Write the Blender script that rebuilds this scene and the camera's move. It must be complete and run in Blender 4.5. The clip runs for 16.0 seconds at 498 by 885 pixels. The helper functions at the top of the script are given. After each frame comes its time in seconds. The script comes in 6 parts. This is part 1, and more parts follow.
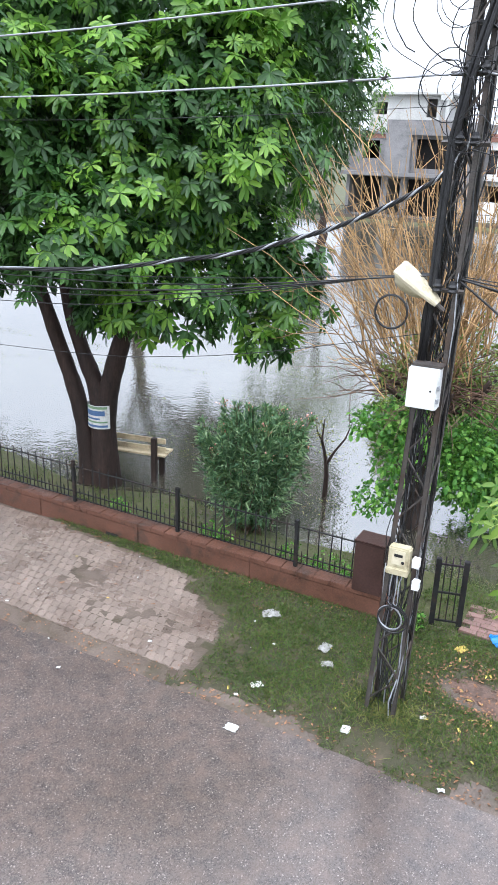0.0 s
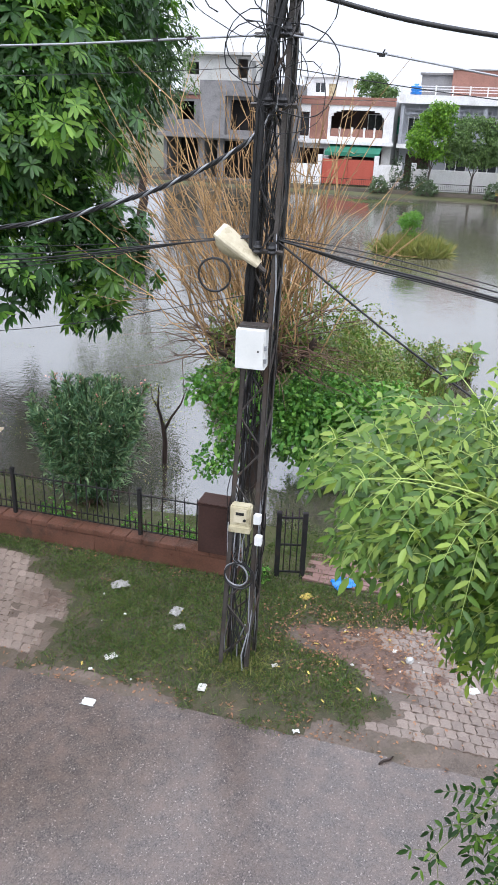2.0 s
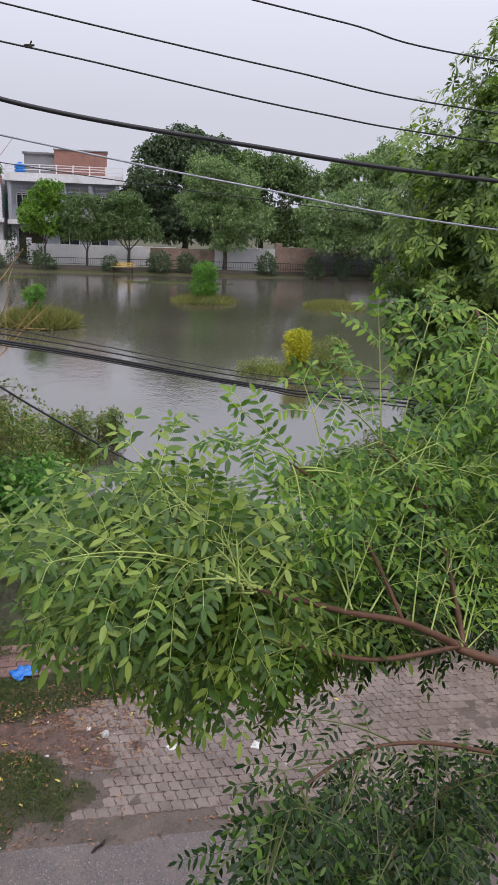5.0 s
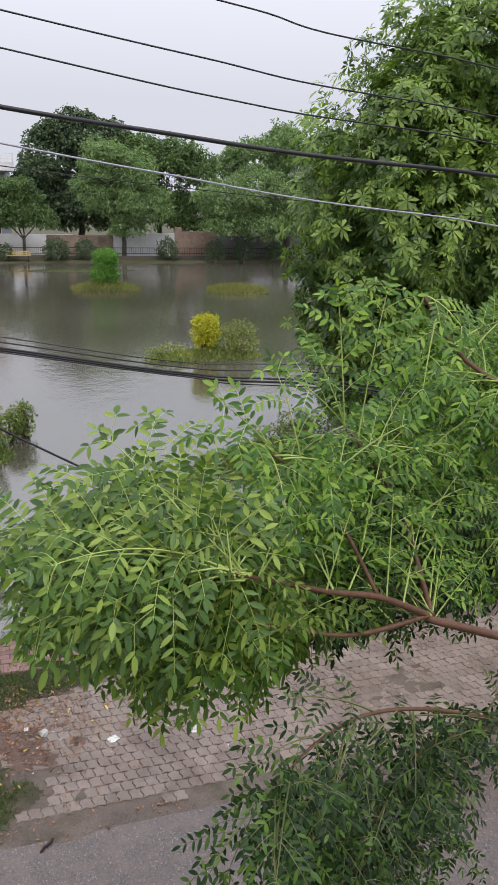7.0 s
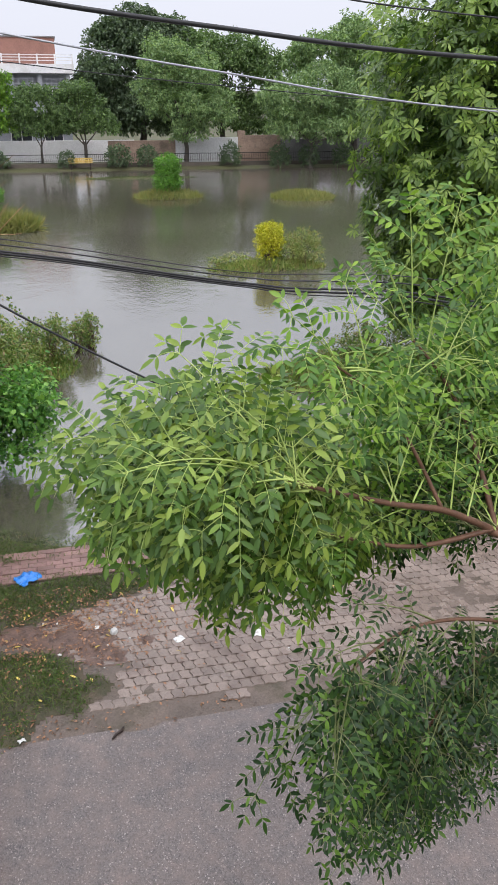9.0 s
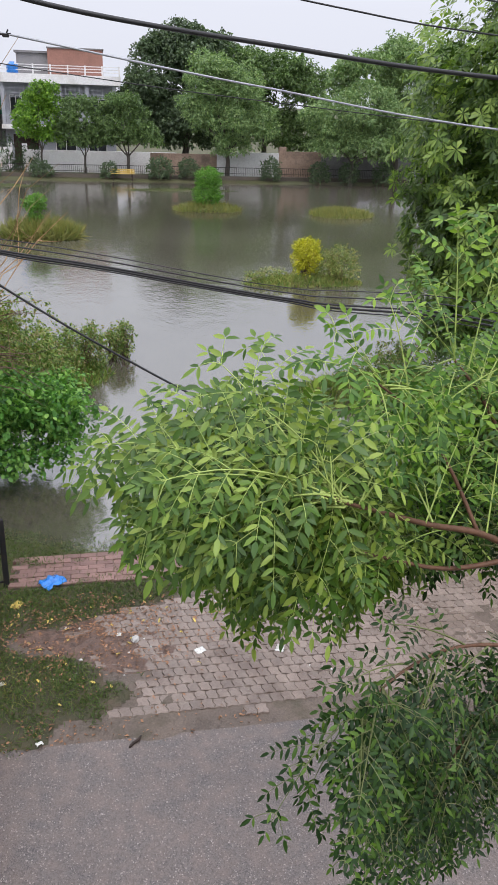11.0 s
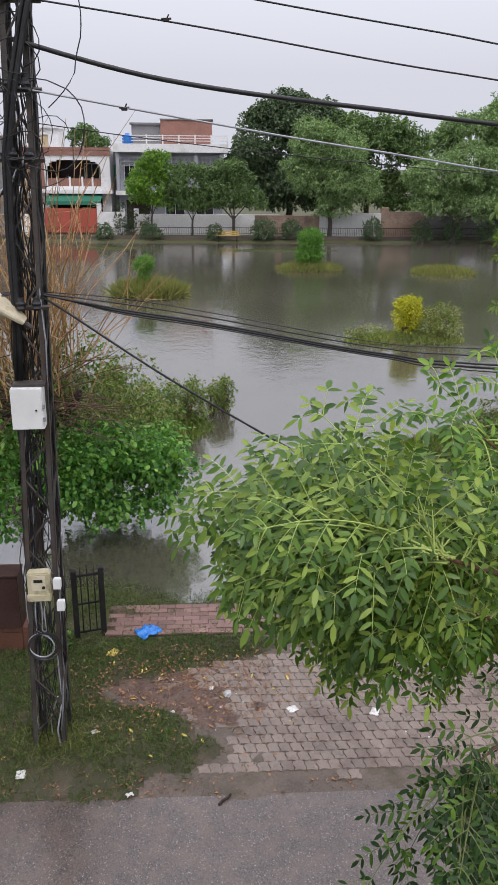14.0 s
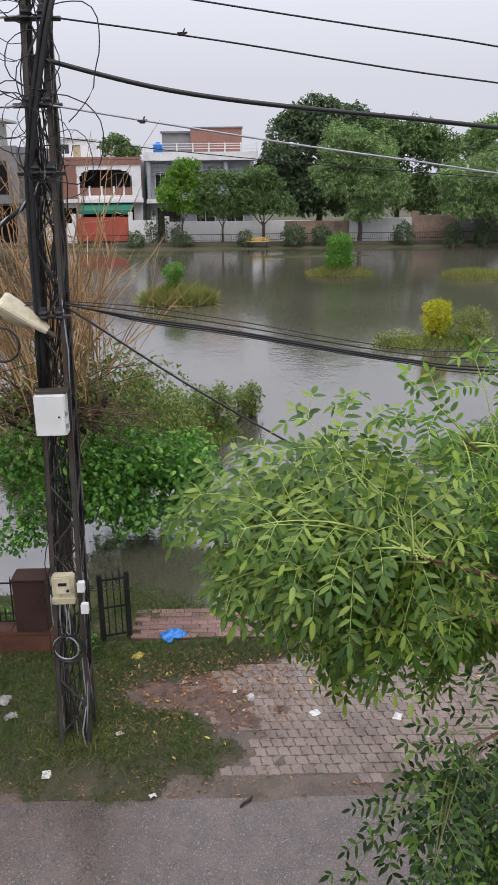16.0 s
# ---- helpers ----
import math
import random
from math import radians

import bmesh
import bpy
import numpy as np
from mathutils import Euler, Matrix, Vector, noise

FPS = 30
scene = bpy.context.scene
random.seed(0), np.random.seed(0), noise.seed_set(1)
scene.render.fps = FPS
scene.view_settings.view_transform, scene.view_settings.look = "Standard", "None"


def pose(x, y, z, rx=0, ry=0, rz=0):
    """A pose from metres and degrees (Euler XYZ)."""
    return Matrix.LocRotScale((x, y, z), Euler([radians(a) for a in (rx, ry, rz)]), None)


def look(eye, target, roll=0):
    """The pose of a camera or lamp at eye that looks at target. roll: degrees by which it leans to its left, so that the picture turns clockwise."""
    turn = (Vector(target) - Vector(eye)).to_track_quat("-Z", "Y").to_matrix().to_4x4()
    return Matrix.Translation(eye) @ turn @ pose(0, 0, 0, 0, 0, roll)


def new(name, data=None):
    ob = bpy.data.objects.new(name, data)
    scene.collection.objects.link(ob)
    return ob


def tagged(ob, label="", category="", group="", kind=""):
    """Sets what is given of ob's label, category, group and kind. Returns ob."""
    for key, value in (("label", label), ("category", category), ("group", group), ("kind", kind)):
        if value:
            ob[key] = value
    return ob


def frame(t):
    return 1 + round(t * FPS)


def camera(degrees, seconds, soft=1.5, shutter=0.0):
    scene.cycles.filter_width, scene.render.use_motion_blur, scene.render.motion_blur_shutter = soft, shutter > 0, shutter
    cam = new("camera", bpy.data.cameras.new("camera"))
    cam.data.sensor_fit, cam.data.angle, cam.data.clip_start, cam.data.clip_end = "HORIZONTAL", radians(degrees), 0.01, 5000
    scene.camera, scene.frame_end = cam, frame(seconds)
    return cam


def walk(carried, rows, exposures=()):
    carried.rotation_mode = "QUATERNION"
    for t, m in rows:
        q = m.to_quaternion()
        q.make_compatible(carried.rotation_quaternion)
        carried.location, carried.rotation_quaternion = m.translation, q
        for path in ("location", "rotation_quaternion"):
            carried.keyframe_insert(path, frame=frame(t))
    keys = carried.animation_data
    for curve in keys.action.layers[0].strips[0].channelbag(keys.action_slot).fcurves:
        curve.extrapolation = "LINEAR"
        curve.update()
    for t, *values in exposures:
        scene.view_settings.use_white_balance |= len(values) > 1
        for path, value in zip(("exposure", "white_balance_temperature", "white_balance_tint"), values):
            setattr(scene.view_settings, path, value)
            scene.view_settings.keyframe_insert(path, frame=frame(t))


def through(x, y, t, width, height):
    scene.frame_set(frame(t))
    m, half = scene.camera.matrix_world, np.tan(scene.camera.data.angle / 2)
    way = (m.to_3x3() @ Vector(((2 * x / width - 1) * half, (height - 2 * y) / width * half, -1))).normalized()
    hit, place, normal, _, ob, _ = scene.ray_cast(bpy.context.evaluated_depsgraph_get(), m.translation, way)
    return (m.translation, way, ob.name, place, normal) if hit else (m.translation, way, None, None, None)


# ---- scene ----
# ---------------------------------------------------------------- camera
cam = camera(35.1, 16.0, soft=1.0)
PATH = [
    (0, (0.095, 0.054, 5.739), (0.036, 1.923, 5.03), 2.0),
    (0.5, (0.097, 0.053, 5.736), (0.1, 1.912, 4.998), 2.0),
    (1, (0.106, 0.054, 5.737), (0.178, 1.885, 4.935), 2.0),
    (1.5, (0.119, 0.041, 5.741), (0.353, 1.864, 4.952), 2.0),
    (2, (0.127, 0.033, 5.746), (0.473, 1.844, 4.971), 2.2),
    (2.5, (0.153, 0.021, 5.748), (0.637, 1.81, 4.996), 2.2),
    (3, (0.175, 0.015, 5.741), (0.744, 1.784, 5.002), 2.1),
    (3.5, (0.195, 0.007, 5.743), (0.802, 1.765, 5.008), 1.4),
    (4, (0.224, 0.002, 5.729), (0.926, 1.744, 5.041), 1.7),
    (4.5, (0.2, 0.028, 5.729), (0.984, 1.768, 5.128), -0.1),
    (4.8, (0.133, 0.061, 5.739), (1.143, 1.663, 5.129), 1.1),
    (5, (0.088, 0.083, 5.746), (1.242, 1.61, 5.166), 2.4),
    (5.2, (0.060, 0.097, 5.750), (1.274, 1.576, 5.147), 2.0),
    (7.3, (-0.095, 0.172, 5.775), (1.234, 1.531, 5.156), 1.7),
    (7.5, (-0.095, 0.172, 5.775), (1.209, 1.538, 5.118), 1.4),
    (8, (-0.078, 0.183, 5.753), (1.151, 1.569, 4.998), 0.8),
    (8.5, (-0.094, 0.158, 5.781), (1.077, 1.556, 4.96), 0.3),
    (9, (-0.104, 0.169, 5.777), (1.053, 1.579, 4.957), 0.3),
    (11.5, (-0.127, 0.186, 5.769), (0.977, 1.664, 4.996), 1.9),
    (12, (-0.113, 0.181, 5.763), (0.985, 1.677, 5.016), 0.9),
    (12.5, (-0.127, 0.163, 5.783), (0.932, 1.695, 5.054), -0.2),
    (13, (-0.126, 0.145, 5.785), (0.897, 1.71, 5.075), -0.3),
    (13.5, (-0.11, 0.15, 5.78), (0.883, 1.741, 5.086), -0.6),
    (14, (-0.146, 0.172, 5.766), (0.783, 1.814, 5.104), 0.5),
    (14.5, (-0.154, 0.174, 5.763), (0.691, 1.874, 5.133), 1.8),
    (15, (-0.131, 0.148, 5.759), (0.791, 1.809, 5.135), 1.3),
    (15.5, (-0.107, 0.111, 5.783), (0.827, 1.763, 5.152), 1.1),
    (16, (-0.074, 0.044, 5.789), (0.785, 1.73, 5.14), -0.6),
]
EXPOSURES = [(0.0, 0.93, 6050, 10), (1.5, 0.66, 6150, 11), (2.5, 0.37, 6200, 14), (3.5, 0.16, 6250, 16), (4.0, -0.03, 6250, 16), (4.5, -0.19, 6350, 18), (5.0, -0.28, 6450, 18), (7.5, -0.05, 6550, 14), (9.0, 0.15, 6500, 14), (12.0, 0.02, 6500, 14), (13.0, -0.06, 6500, 15), (14.0, -0.18, 6550, 15), (16.0, -0.18, 6550, 15)]
walk(cam, [(t, look(eye, target, roll)) for t, eye, target, roll in PATH], EXPOSURES)

# ---------------------------------------------------------------- light: overcast, rainy day
world = bpy.data.worlds.new("overcast")
scene.world = world
world.use_nodes = True
wn, wl = world.node_tree.nodes, world.node_tree.links
wn.clear()
w_out, w_bg = wn.new("ShaderNodeOutputWorld"), wn.new("ShaderNodeBackground")
w_sky, w_mix, w_sat = wn.new("ShaderNodeTexSky"), wn.new("ShaderNodeMix"), wn.new("ShaderNodeHueSaturation")
w_sky.sky_type = "NISHITA"
w_sky.sun_disc = False
w_sky.sun_elevation, w_sky.sun_rotation = radians(58), radians(200)
w_sky.air_density, w_sky.dust_density = 1.0, 6.0
w_sat.inputs["Saturation"].default_value = 0.25
w_mix.data_type = "RGBA"
w_mix.inputs[0].default_value = 0.82
w_mix.inputs[7].default_value = (9.0, 9.5, 10.5, 1)
wl.new(w_sky.outputs[0], w_sat.inputs["Color"])
wl.new(w_sat.outputs[0], w_mix.inputs[6])
# an overcast sky is about three times as bright overhead as at the horizon
w_tc, w_sep, w_up, w_mul = wn.new("ShaderNodeTexCoord"), wn.new("ShaderNodeSeparateXYZ"), wn.new("ShaderNodeMapRange"), wn.new("ShaderNodeVectorMath")
wl.new(w_tc.outputs["Generated"], w_sep.inputs[0])
wl.new(w_sep.outputs["Z"], w_up.inputs["Value"])
w_up.inputs["From Min"].default_value = 0.1
w_up.inputs["To Min"].default_value, w_up.inputs["To Max"].default_value = 1.08, 2.8
w_mul.operation = "MULTIPLY"
wl.new(w_mix.outputs[2], w_mul.inputs[0])
wl.new(w_up.outputs[0], w_mul.inputs[1])
wl.new(w_mul.outputs[0], w_bg.inputs[0])
w_bg.inputs[1].default_value = 0.09
wl.new(w_bg.outputs[0], w_out.inputs[0])
sun = new("sun", bpy.data.lights.new("sun", "SUN"))
sun.data.energy, sun.data.angle, sun.data.color = 0.9, radians(30), (1.0, 0.97, 0.93)
sun.matrix_world = look((0, 0, 30), (5.4, 14.8, 5))

# ---------------------------------------------------------------- plan: s runs along the park fence, n across it into the park
SU, NU, ORG = Vector((0.898, -0.44, 0)), Vector((0.44, 0.898, 0)), Vector((0.485, 9.56, 0))
TURN = math.degrees(math.atan2(-0.44, 0.898))
rng = np.random.default_rng(7)


def W(s, n, z=0.0):
    return ORG + SU * s + NU * n + Vector((0, 0, z))


def at(s, n, z=0.0, turn=0.0):
    return pose(*W(s, n, z), 0, 0, TURN + turn)


# ---------------------------------------------------------------- mesh helpers
class Shape:
    """Collects vertices and faces for one mesh."""

    def __init__(self):
        self.v, self.f = [], []

    def add(self, verts, faces):
        k = len(self.v)
        self.v += [tuple(p) for p in verts]
        self.f += [tuple(k + i for i in f) for f in faces]
        return self

    def box(self, x0, x1, y0, y1, z0, z1, c=0.0):
        """A box, its edges chamfered by c."""
        if c <= 0:
            return self.add([(x, y, z) for z in (z0, z1) for y in (y0, y1) for x in (x0, x1)],
                            [(0, 2, 3, 1), (4, 5, 7, 6), (0, 1, 5, 4), (2, 6, 7, 3), (0, 4, 6, 2), (1, 3, 7, 5)])
        bm = bmesh.new()
        bmesh.ops.create_cube(bm, size=1)
        for v in bm.verts:
            v.co = ((x0 + x1) / 2 + v.co.x * (x1 - x0), (y0 + y1) / 2 + v.co.y * (y1 - y0), (z0 + z1) / 2 + v.co.z * (z1 - z0))
        bmesh.ops.bevel(bm, geom=bm.edges[:], offset=c, segments=2, affect="EDGES")
        bm.verts.index_update()
        self.add([v.co for v in bm.verts], [[v.index for v in f.verts] for f in bm.faces])
        bm.free()
        return self

    def tube(self, pts, radii, seg=6, cap=True):
        """A tube along points."""
        pts = [Vector(p) for p in pts]
        if not hasattr(radii, "__len__"):
            radii = [radii] * len(pts)
        k, ring = len(self.v), []
        ref = Vector((0.31, 0.17, 0.93))
        for i, p in enumerate(pts):
            d = (pts[min(i + 1, len(pts) - 1)] - pts[max(i - 1, 0)]).normalized()
            a = d.cross(ref if abs(d.dot(ref)) < 0.95 else Vector((1, 0, 0))).normalized()
            b = d.cross(a)
            for j in range(seg):
                q = 2 * math.pi * j / seg
                self.v.append(tuple(p + (a * math.cos(q) + b * math.sin(q)) * radii[i]))
        for i in range(len(pts) - 1):
            for j in range(seg):
                self.f.append((k + i * seg + j, k + i * seg + (j + 1) % seg, k + (i + 1) * seg + (j + 1) % seg, k + (i + 1) * seg + j))
        if cap:
            self.f.append(tuple(k + j for j in reversed(range(seg))))
            self.f.append(tuple(k + (len(pts) - 1) * seg + j for j in range(seg)))
        return self

    def lathe(self, profile, seg=20, origin=(0, 0, 0)):
        k, o = len(self.v), Vector(origin)
        for r, z in profile:
            for j in range(seg):
                q = 2 * math.pi * j / seg
                self.v.append(tuple(o + Vector((r * math.cos(q), r * math.sin(q), z))))
        for i in range(len(profile) - 1):
            for j in range(seg):
                self.f.append((k + i * seg + j, k + i * seg + (j + 1) % seg, k + (i + 1) * seg + (j + 1) % seg, k + (i + 1) * seg + j))
        self.f.append(tuple(k + j for j in reversed(range(seg))))
        self.f.append(tuple(k + (len(profile) - 1) * seg + j for j in range(seg)))
        return self

    def mesh(self, name, smooth=False):
        me = bpy.data.meshes.new(name)
        me.from_pydata(self.v, [], self.f)
        if smooth:
            me.polygons.foreach_set("use_smooth", [True] * len(me.polygons))
        me.update()
        return me


def tri_mesh(name, verts, tris, smooth=False):
    """A mesh from arrays of vertices and triangles."""
    me = bpy.data.meshes.new(name)
    verts, tris = np.asarray(verts, np.float32), np.asarray(tris, np.int32)
    me.vertices.add(len(verts))
    me.vertices.foreach_set("co", verts.ravel())
    me.loops.add(tris.size)
    me.loops.foreach_set("vertex_index", tris.ravel())
    me.polygons.add(len(tris))
    me.polygons.foreach_set("loop_start", np.arange(0, tris.size, 3, dtype=np.int32))
    if smooth:
        me.polygons.foreach_set("use_smooth", np.ones(len(tris), bool))
    me.update(calc_edges=True)
    return me


def spline(pts, per=10):
    """Points along a smooth curve through pts."""
    out = []
    for i in range(len(pts) - 1):
        p0, p1, p2, p3 = pts[max(i - 1, 0)], pts[i], pts[i + 1], pts[min(i + 2, len(pts) - 1)]
        for k in range(per):
            t = k / per
            out.append(0.5 * (2 * p1 + (p2 - p0) * t + (2 * p0 - 5 * p1 + 4 * p2 - p3) * t * t + (3 * p1 - p0 - 3 * p2 + p3) * t ** 3))
    return out + [pts[-1]]


def part(name, shape, material, parent, label="", smooth=False, m=None):
    """One mesh object under a thing or under a part."""
    me = shape if isinstance(shape, bpy.types.Mesh) else shape.mesh(name, smooth)
    if not me.materials:
        me.materials.append(material)
    ob = new(name, me)
    ob.parent = parent
    if m is not None:
        ob.matrix_basis = m
    return tagged(ob, label)


def thing(name, m, label, category, group="", kind="", shape=None, material=None, smooth=False):
    """A top-level thing: a mesh, or an empty at its base that parents its parts."""
    me = None
    if shape is not None:
        me = shape if isinstance(shape, bpy.types.Mesh) else shape.mesh(name, smooth)
        me.materials.append(material)
    ob = new(name, me)
    ob.matrix_basis = m
    return tagged(ob, label, category, group, kind)


def unit(a):
    return a / np.maximum(np.linalg.norm(a, axis=-1, keepdims=True), 1e-9)


def rand_dirs(k):
    return unit(rng.normal(size=(k, 3)))


def leaves(base, way, up, length, width, droop=0.15, fold=0.25, widest=0.45, fine=True):
    """Arrays of folded, drooping leaves: base points, directions, rough up vectors, lengths and widths."""
    k = len(base)
    length, width = np.broadcast_to(length, k)[:, None], np.broadcast_to(width, k)[:, None]
    way = unit(way)
    side = unit(np.cross(way, up))
    top = np.cross(side, way)
    down = np.array([0, 0, -1.0])

    def mid(f):
        return base + way * length * f + down * length * droop * f * f

    if fine is None:
        tip = mid(1.0)
        le = mid(widest) + side * width / 2 + top * width * fold
        ri = mid(widest) - side * width / 2 + top * width * fold
        v = np.stack([base, le, ri, tip], 1)
        t = np.array([(0, 2, 1), (1, 2, 3)])
        return v.reshape(-1, 3), (t[None] + 4 * np.arange(k)[:, None, None]).reshape(-1, 3)
    if not fine:
        c, tip = mid(0.5), mid(1.0)
        le = mid(widest) + side * width / 2 + top * width * fold
        ri = mid(widest) - side * width / 2 + top * width * fold
        v = np.stack([base, le, c, ri, tip], 1)
        t = np.array([(0, 2, 1), (0, 3, 2), (1, 2, 4), (2, 3, 4)])
        return v.reshape(-1, 3), (t[None] + 5 * np.arange(k)[:, None, None]).reshape(-1, 3)
    f1, f2 = widest * 0.62, min(widest * 1.6, 0.8)
    c1, c2, tip = mid(f1), mid(f2), mid(1.0)
    lift = top * width * fold
    v = np.stack([base, c1 + side * width * 0.45 + lift, c1, c1 - side * width * 0.45 + lift,
                  c2 + side * width * 0.46 + lift, c2, c2 - side * width * 0.46 + lift, tip], 1)
    t = np.array([(0, 2, 1), (0, 3, 2), (1, 2, 5), (1, 5, 4), (2, 3, 6), (2, 6, 5), (4, 5, 7), (5, 6, 7)])
    return v.reshape(-1, 3), (t[None] + 8 * np.arange(k)[:, None, None]).reshape(-1, 3)


def join_arrays(parts):
    vs, ts, k = [], [], 0
    for v, t in parts:
        vs.append(v)
        ts.append(t + k)
        k += len(v)
    return np.concatenate(vs), np.concatenate(ts)


def blob_points(blobs, per_area, depth=0.35, low=-0.75):
    """Points and outward directions in the shells of ellipsoids (x, y, z, rx, ry, rz), with uneven outlines."""
    pts, outs = [], []
    for x, y, z, rx, ry, rz in blobs:
        k = int(per_area * 4 * ((rx * ry) + (rx * rz) + (ry * rz)))
        d = rand_dirs(k)
        d = d[d[:, 2] > low]
        bump = np.array([noise.noise(Vector(q * 2.3) + Vector((x, y, z))) for q in d])
        r = 1 + 0.38 * bump - depth * rng.random(len(d)) ** 2
        pts.append(np.array([x, y, z]) + d * r[:, None] * np.array([rx, ry, rz]))
        outs.append(unit(d / np.array([rx, ry, rz])))
    return np.concatenate(pts), np.concatenate(outs)


# ---------------------------------------------------------------- materials
def material(name, rough=0.8, spec=0.3):
    m = bpy.data.materials.new(name)
    m.use_nodes = True
    b = m.node_tree.nodes["Principled BSDF"]
    b.inputs["Roughness"].default_value, b.inputs["Specular IOR Level"].default_value = rough, spec
    return m, m.node_tree.nodes, m.node_tree.links, b


def n_noise(nodes, links, scale, detail=4.0, vec=None, rough=0.6):
    t = nodes.new("ShaderNodeTexNoise")
    t.inputs["Scale"].default_value, t.inputs["Detail"].default_value, t.inputs["Roughness"].default_value = scale, detail, rough
    if vec is not None:
        links.new(vec, t.inputs["Vector"])
    return t.outputs["Fac"]


def n_ramp(nodes, links, fac, stops):
    r = nodes.new("ShaderNodeValToRGB")
    r.color_ramp.elements.remove(r.color_ramp.elements[1])
    for i, (p, c) in enumerate(stops):
        e = r.color_ramp.elements[0] if i == 0 else r.color_ramp.elements.new(p)
        e.position, e.color = p, (*c, 1) if len(c) == 3 else c
    links.new(fac, r.inputs[0])
    return r.outputs[0]


def n_mix(nodes, links, fac, a, b, mode="MIX"):
    x = nodes.new("ShaderNodeMix")
    x.data_type, x.blend_type = "RGBA", mode
    for value, k in ((fac, 0), (a, 6), (b, 7)):
        if isinstance(value, (int, float)):
            x.inputs[k].default_value = value
        elif isinstance(value, tuple):
            x.inputs[k].default_value = (*value, 1)
        else:
            links.new(value, x.inputs[k])
    return x.outputs[2]


def n_bump(nodes, links, height, strength, dist, b):
    k = nodes.new("ShaderNodeBump")
    k.inputs["Strength"].default_value, k.inputs["Distance"].default_value = strength, dist
    links.new(height, k.inputs["Height"])
    links.new(k.outputs[0], b.inputs["Normal"])


def n_pos(nodes):
    return nodes.new("ShaderNodeNewGeometry").outputs["Position"]


def weathered(name, dark, light, scale=3.0, fine=40.0, rough=0.8, bump=0.3, stain=None, spec=0.3, per_piece=0.0, metal=0.0, rough_var=0.15, grain=0.35):
    """A surface with stains at a large scale, grain at a small one, and relief."""
    m, nodes, links, b = material(name, rough, spec)
    p = n_pos(nodes)
    big, small = n_noise(nodes, links, scale, 5, p), n_noise(nodes, links, fine, 4, p)
    col = n_ramp(nodes, links, big, [(0.3, dark), (0.7, light)])
    col = n_mix(nodes, links, grain, col, n_ramp(nodes, links, small, [(0.3, tuple(0.6 * c for c in dark)), (0.75, tuple(min(1, 1.25 * c) for c in light))]))
    if stain:
        col = n_mix(nodes, links, n_ramp(nodes, links, n_noise(nodes, links, scale * 0.6, 6, p, 0.7), [(0.52, (0, 0, 0)), (0.66, (0.8, 0.8, 0.8))]), col, stain)
    if per_piece:
        r = nodes.new("ShaderNodeObjectInfo").outputs["Random"]
        i = nodes.new("ShaderNodeNewGeometry").outputs["Random Per Island"]
        add = nodes.new("ShaderNodeMath")
        add.operation = "ADD"
        links.new(r, add.inputs[0]), links.new(i, add.inputs[1])
        fr = nodes.new("ShaderNodeMath")
        fr.operation = "FRACT"
        links.new(add.outputs[0], fr.inputs[0])
        col = n_mix(nodes, links, 1.0, col, n_ramp(nodes, links, fr.outputs[0], [(0, (1 - per_piece,) * 3), (1, (1 + per_piece * 0.6,) * 3)]), "MULTIPLY")
    links.new(col, b.inputs["Base Color"])
    links.new(n_ramp(nodes, links, big, [(0.3, (max(rough - rough_var, 0.05),) * 3), (0.7, (min(rough + rough_var, 1),) * 3)]), b.inputs["Roughness"])
    b.inputs["Metallic"].default_value = metal
    if bump:
        n_bump(nodes, links, small, bump, 0.01, b)
    return m


def foliage(name, colours, rough=0.45, through=0.22, spec=0.36):
    """Leaves: colour varies leaf by leaf and from place to place; some light shines through."""
    m, nodes, links, b = material(name, rough, spec)
    g = nodes.new("ShaderNodeNewGeometry")
    big = n_noise(nodes, links, 1.1, 3, g.outputs["Position"])
    k = len(colours) - 1
    col = n_ramp(nodes, links, g.outputs["Random Per Island"], [(i / k, c) for i, c in enumerate(colours)])
    col = n_mix(nodes, links, 0.6, col, n_ramp(nodes, links, big, [(0.3, (0.6, 0.65, 0.6)), (0.7, (1.25, 1.2, 1.1))]), "MULTIPLY")
    links.new(col, b.inputs["Base Color"])
    tr = nodes.new("ShaderNodeBsdfTranslucent")
    links.new(n_mix(nodes, links, 1.0, col, (1.3, 1.5, 0.6), "MULTIPLY"), tr.inputs["Color"])
    mx = nodes.new("ShaderNodeMixShader")
    mx.inputs[0].default_value = through
    links.new(b.outputs[0], mx.inputs[1]), links.new(tr.outputs[0], mx.inputs[2])
    links.new(mx.outputs[0], nodes["Material Output"].inputs["Surface"])
    return m


def bark(name, dark, light):
    m, nodes, links, b = material(name, 0.75, 0.35)
    tc = nodes.new("ShaderNodeMapping")
    tc.inputs["Scale"].default_value = (1, 1, 0.25)
    links.new(n_pos(nodes), tc.inputs["Vector"])
    a, c = n_noise(nodes, links, 22, 6, tc.outputs[0], 0.7), n_noise(nodes, links, 2.5, 4, tc.outputs[0])
    col = n_mix(nodes, links, n_ramp(nodes, links, c, [(0.35, (0, 0, 0)), (0.7, (0.7, 0.7, 0.7))]), n_ramp(nodes, links, a, [(0.3, dark), (0.7, light)]), tuple(0.5 * x for x in dark))
    links.new(col, b.inputs["Base Color"])
    n_bump(nodes, links, a, 0.7, 0.02, b)
    return m


def make_asphalt():
    m, nodes, links, b = material("wet_asphalt", 0.4, 0.5)
    p = n_pos(nodes)
    vor = nodes.new("ShaderNodeTexVoronoi")
    vor.inputs["Scale"].default_value = 95
    links.new(p, vor.inputs["Vector"])
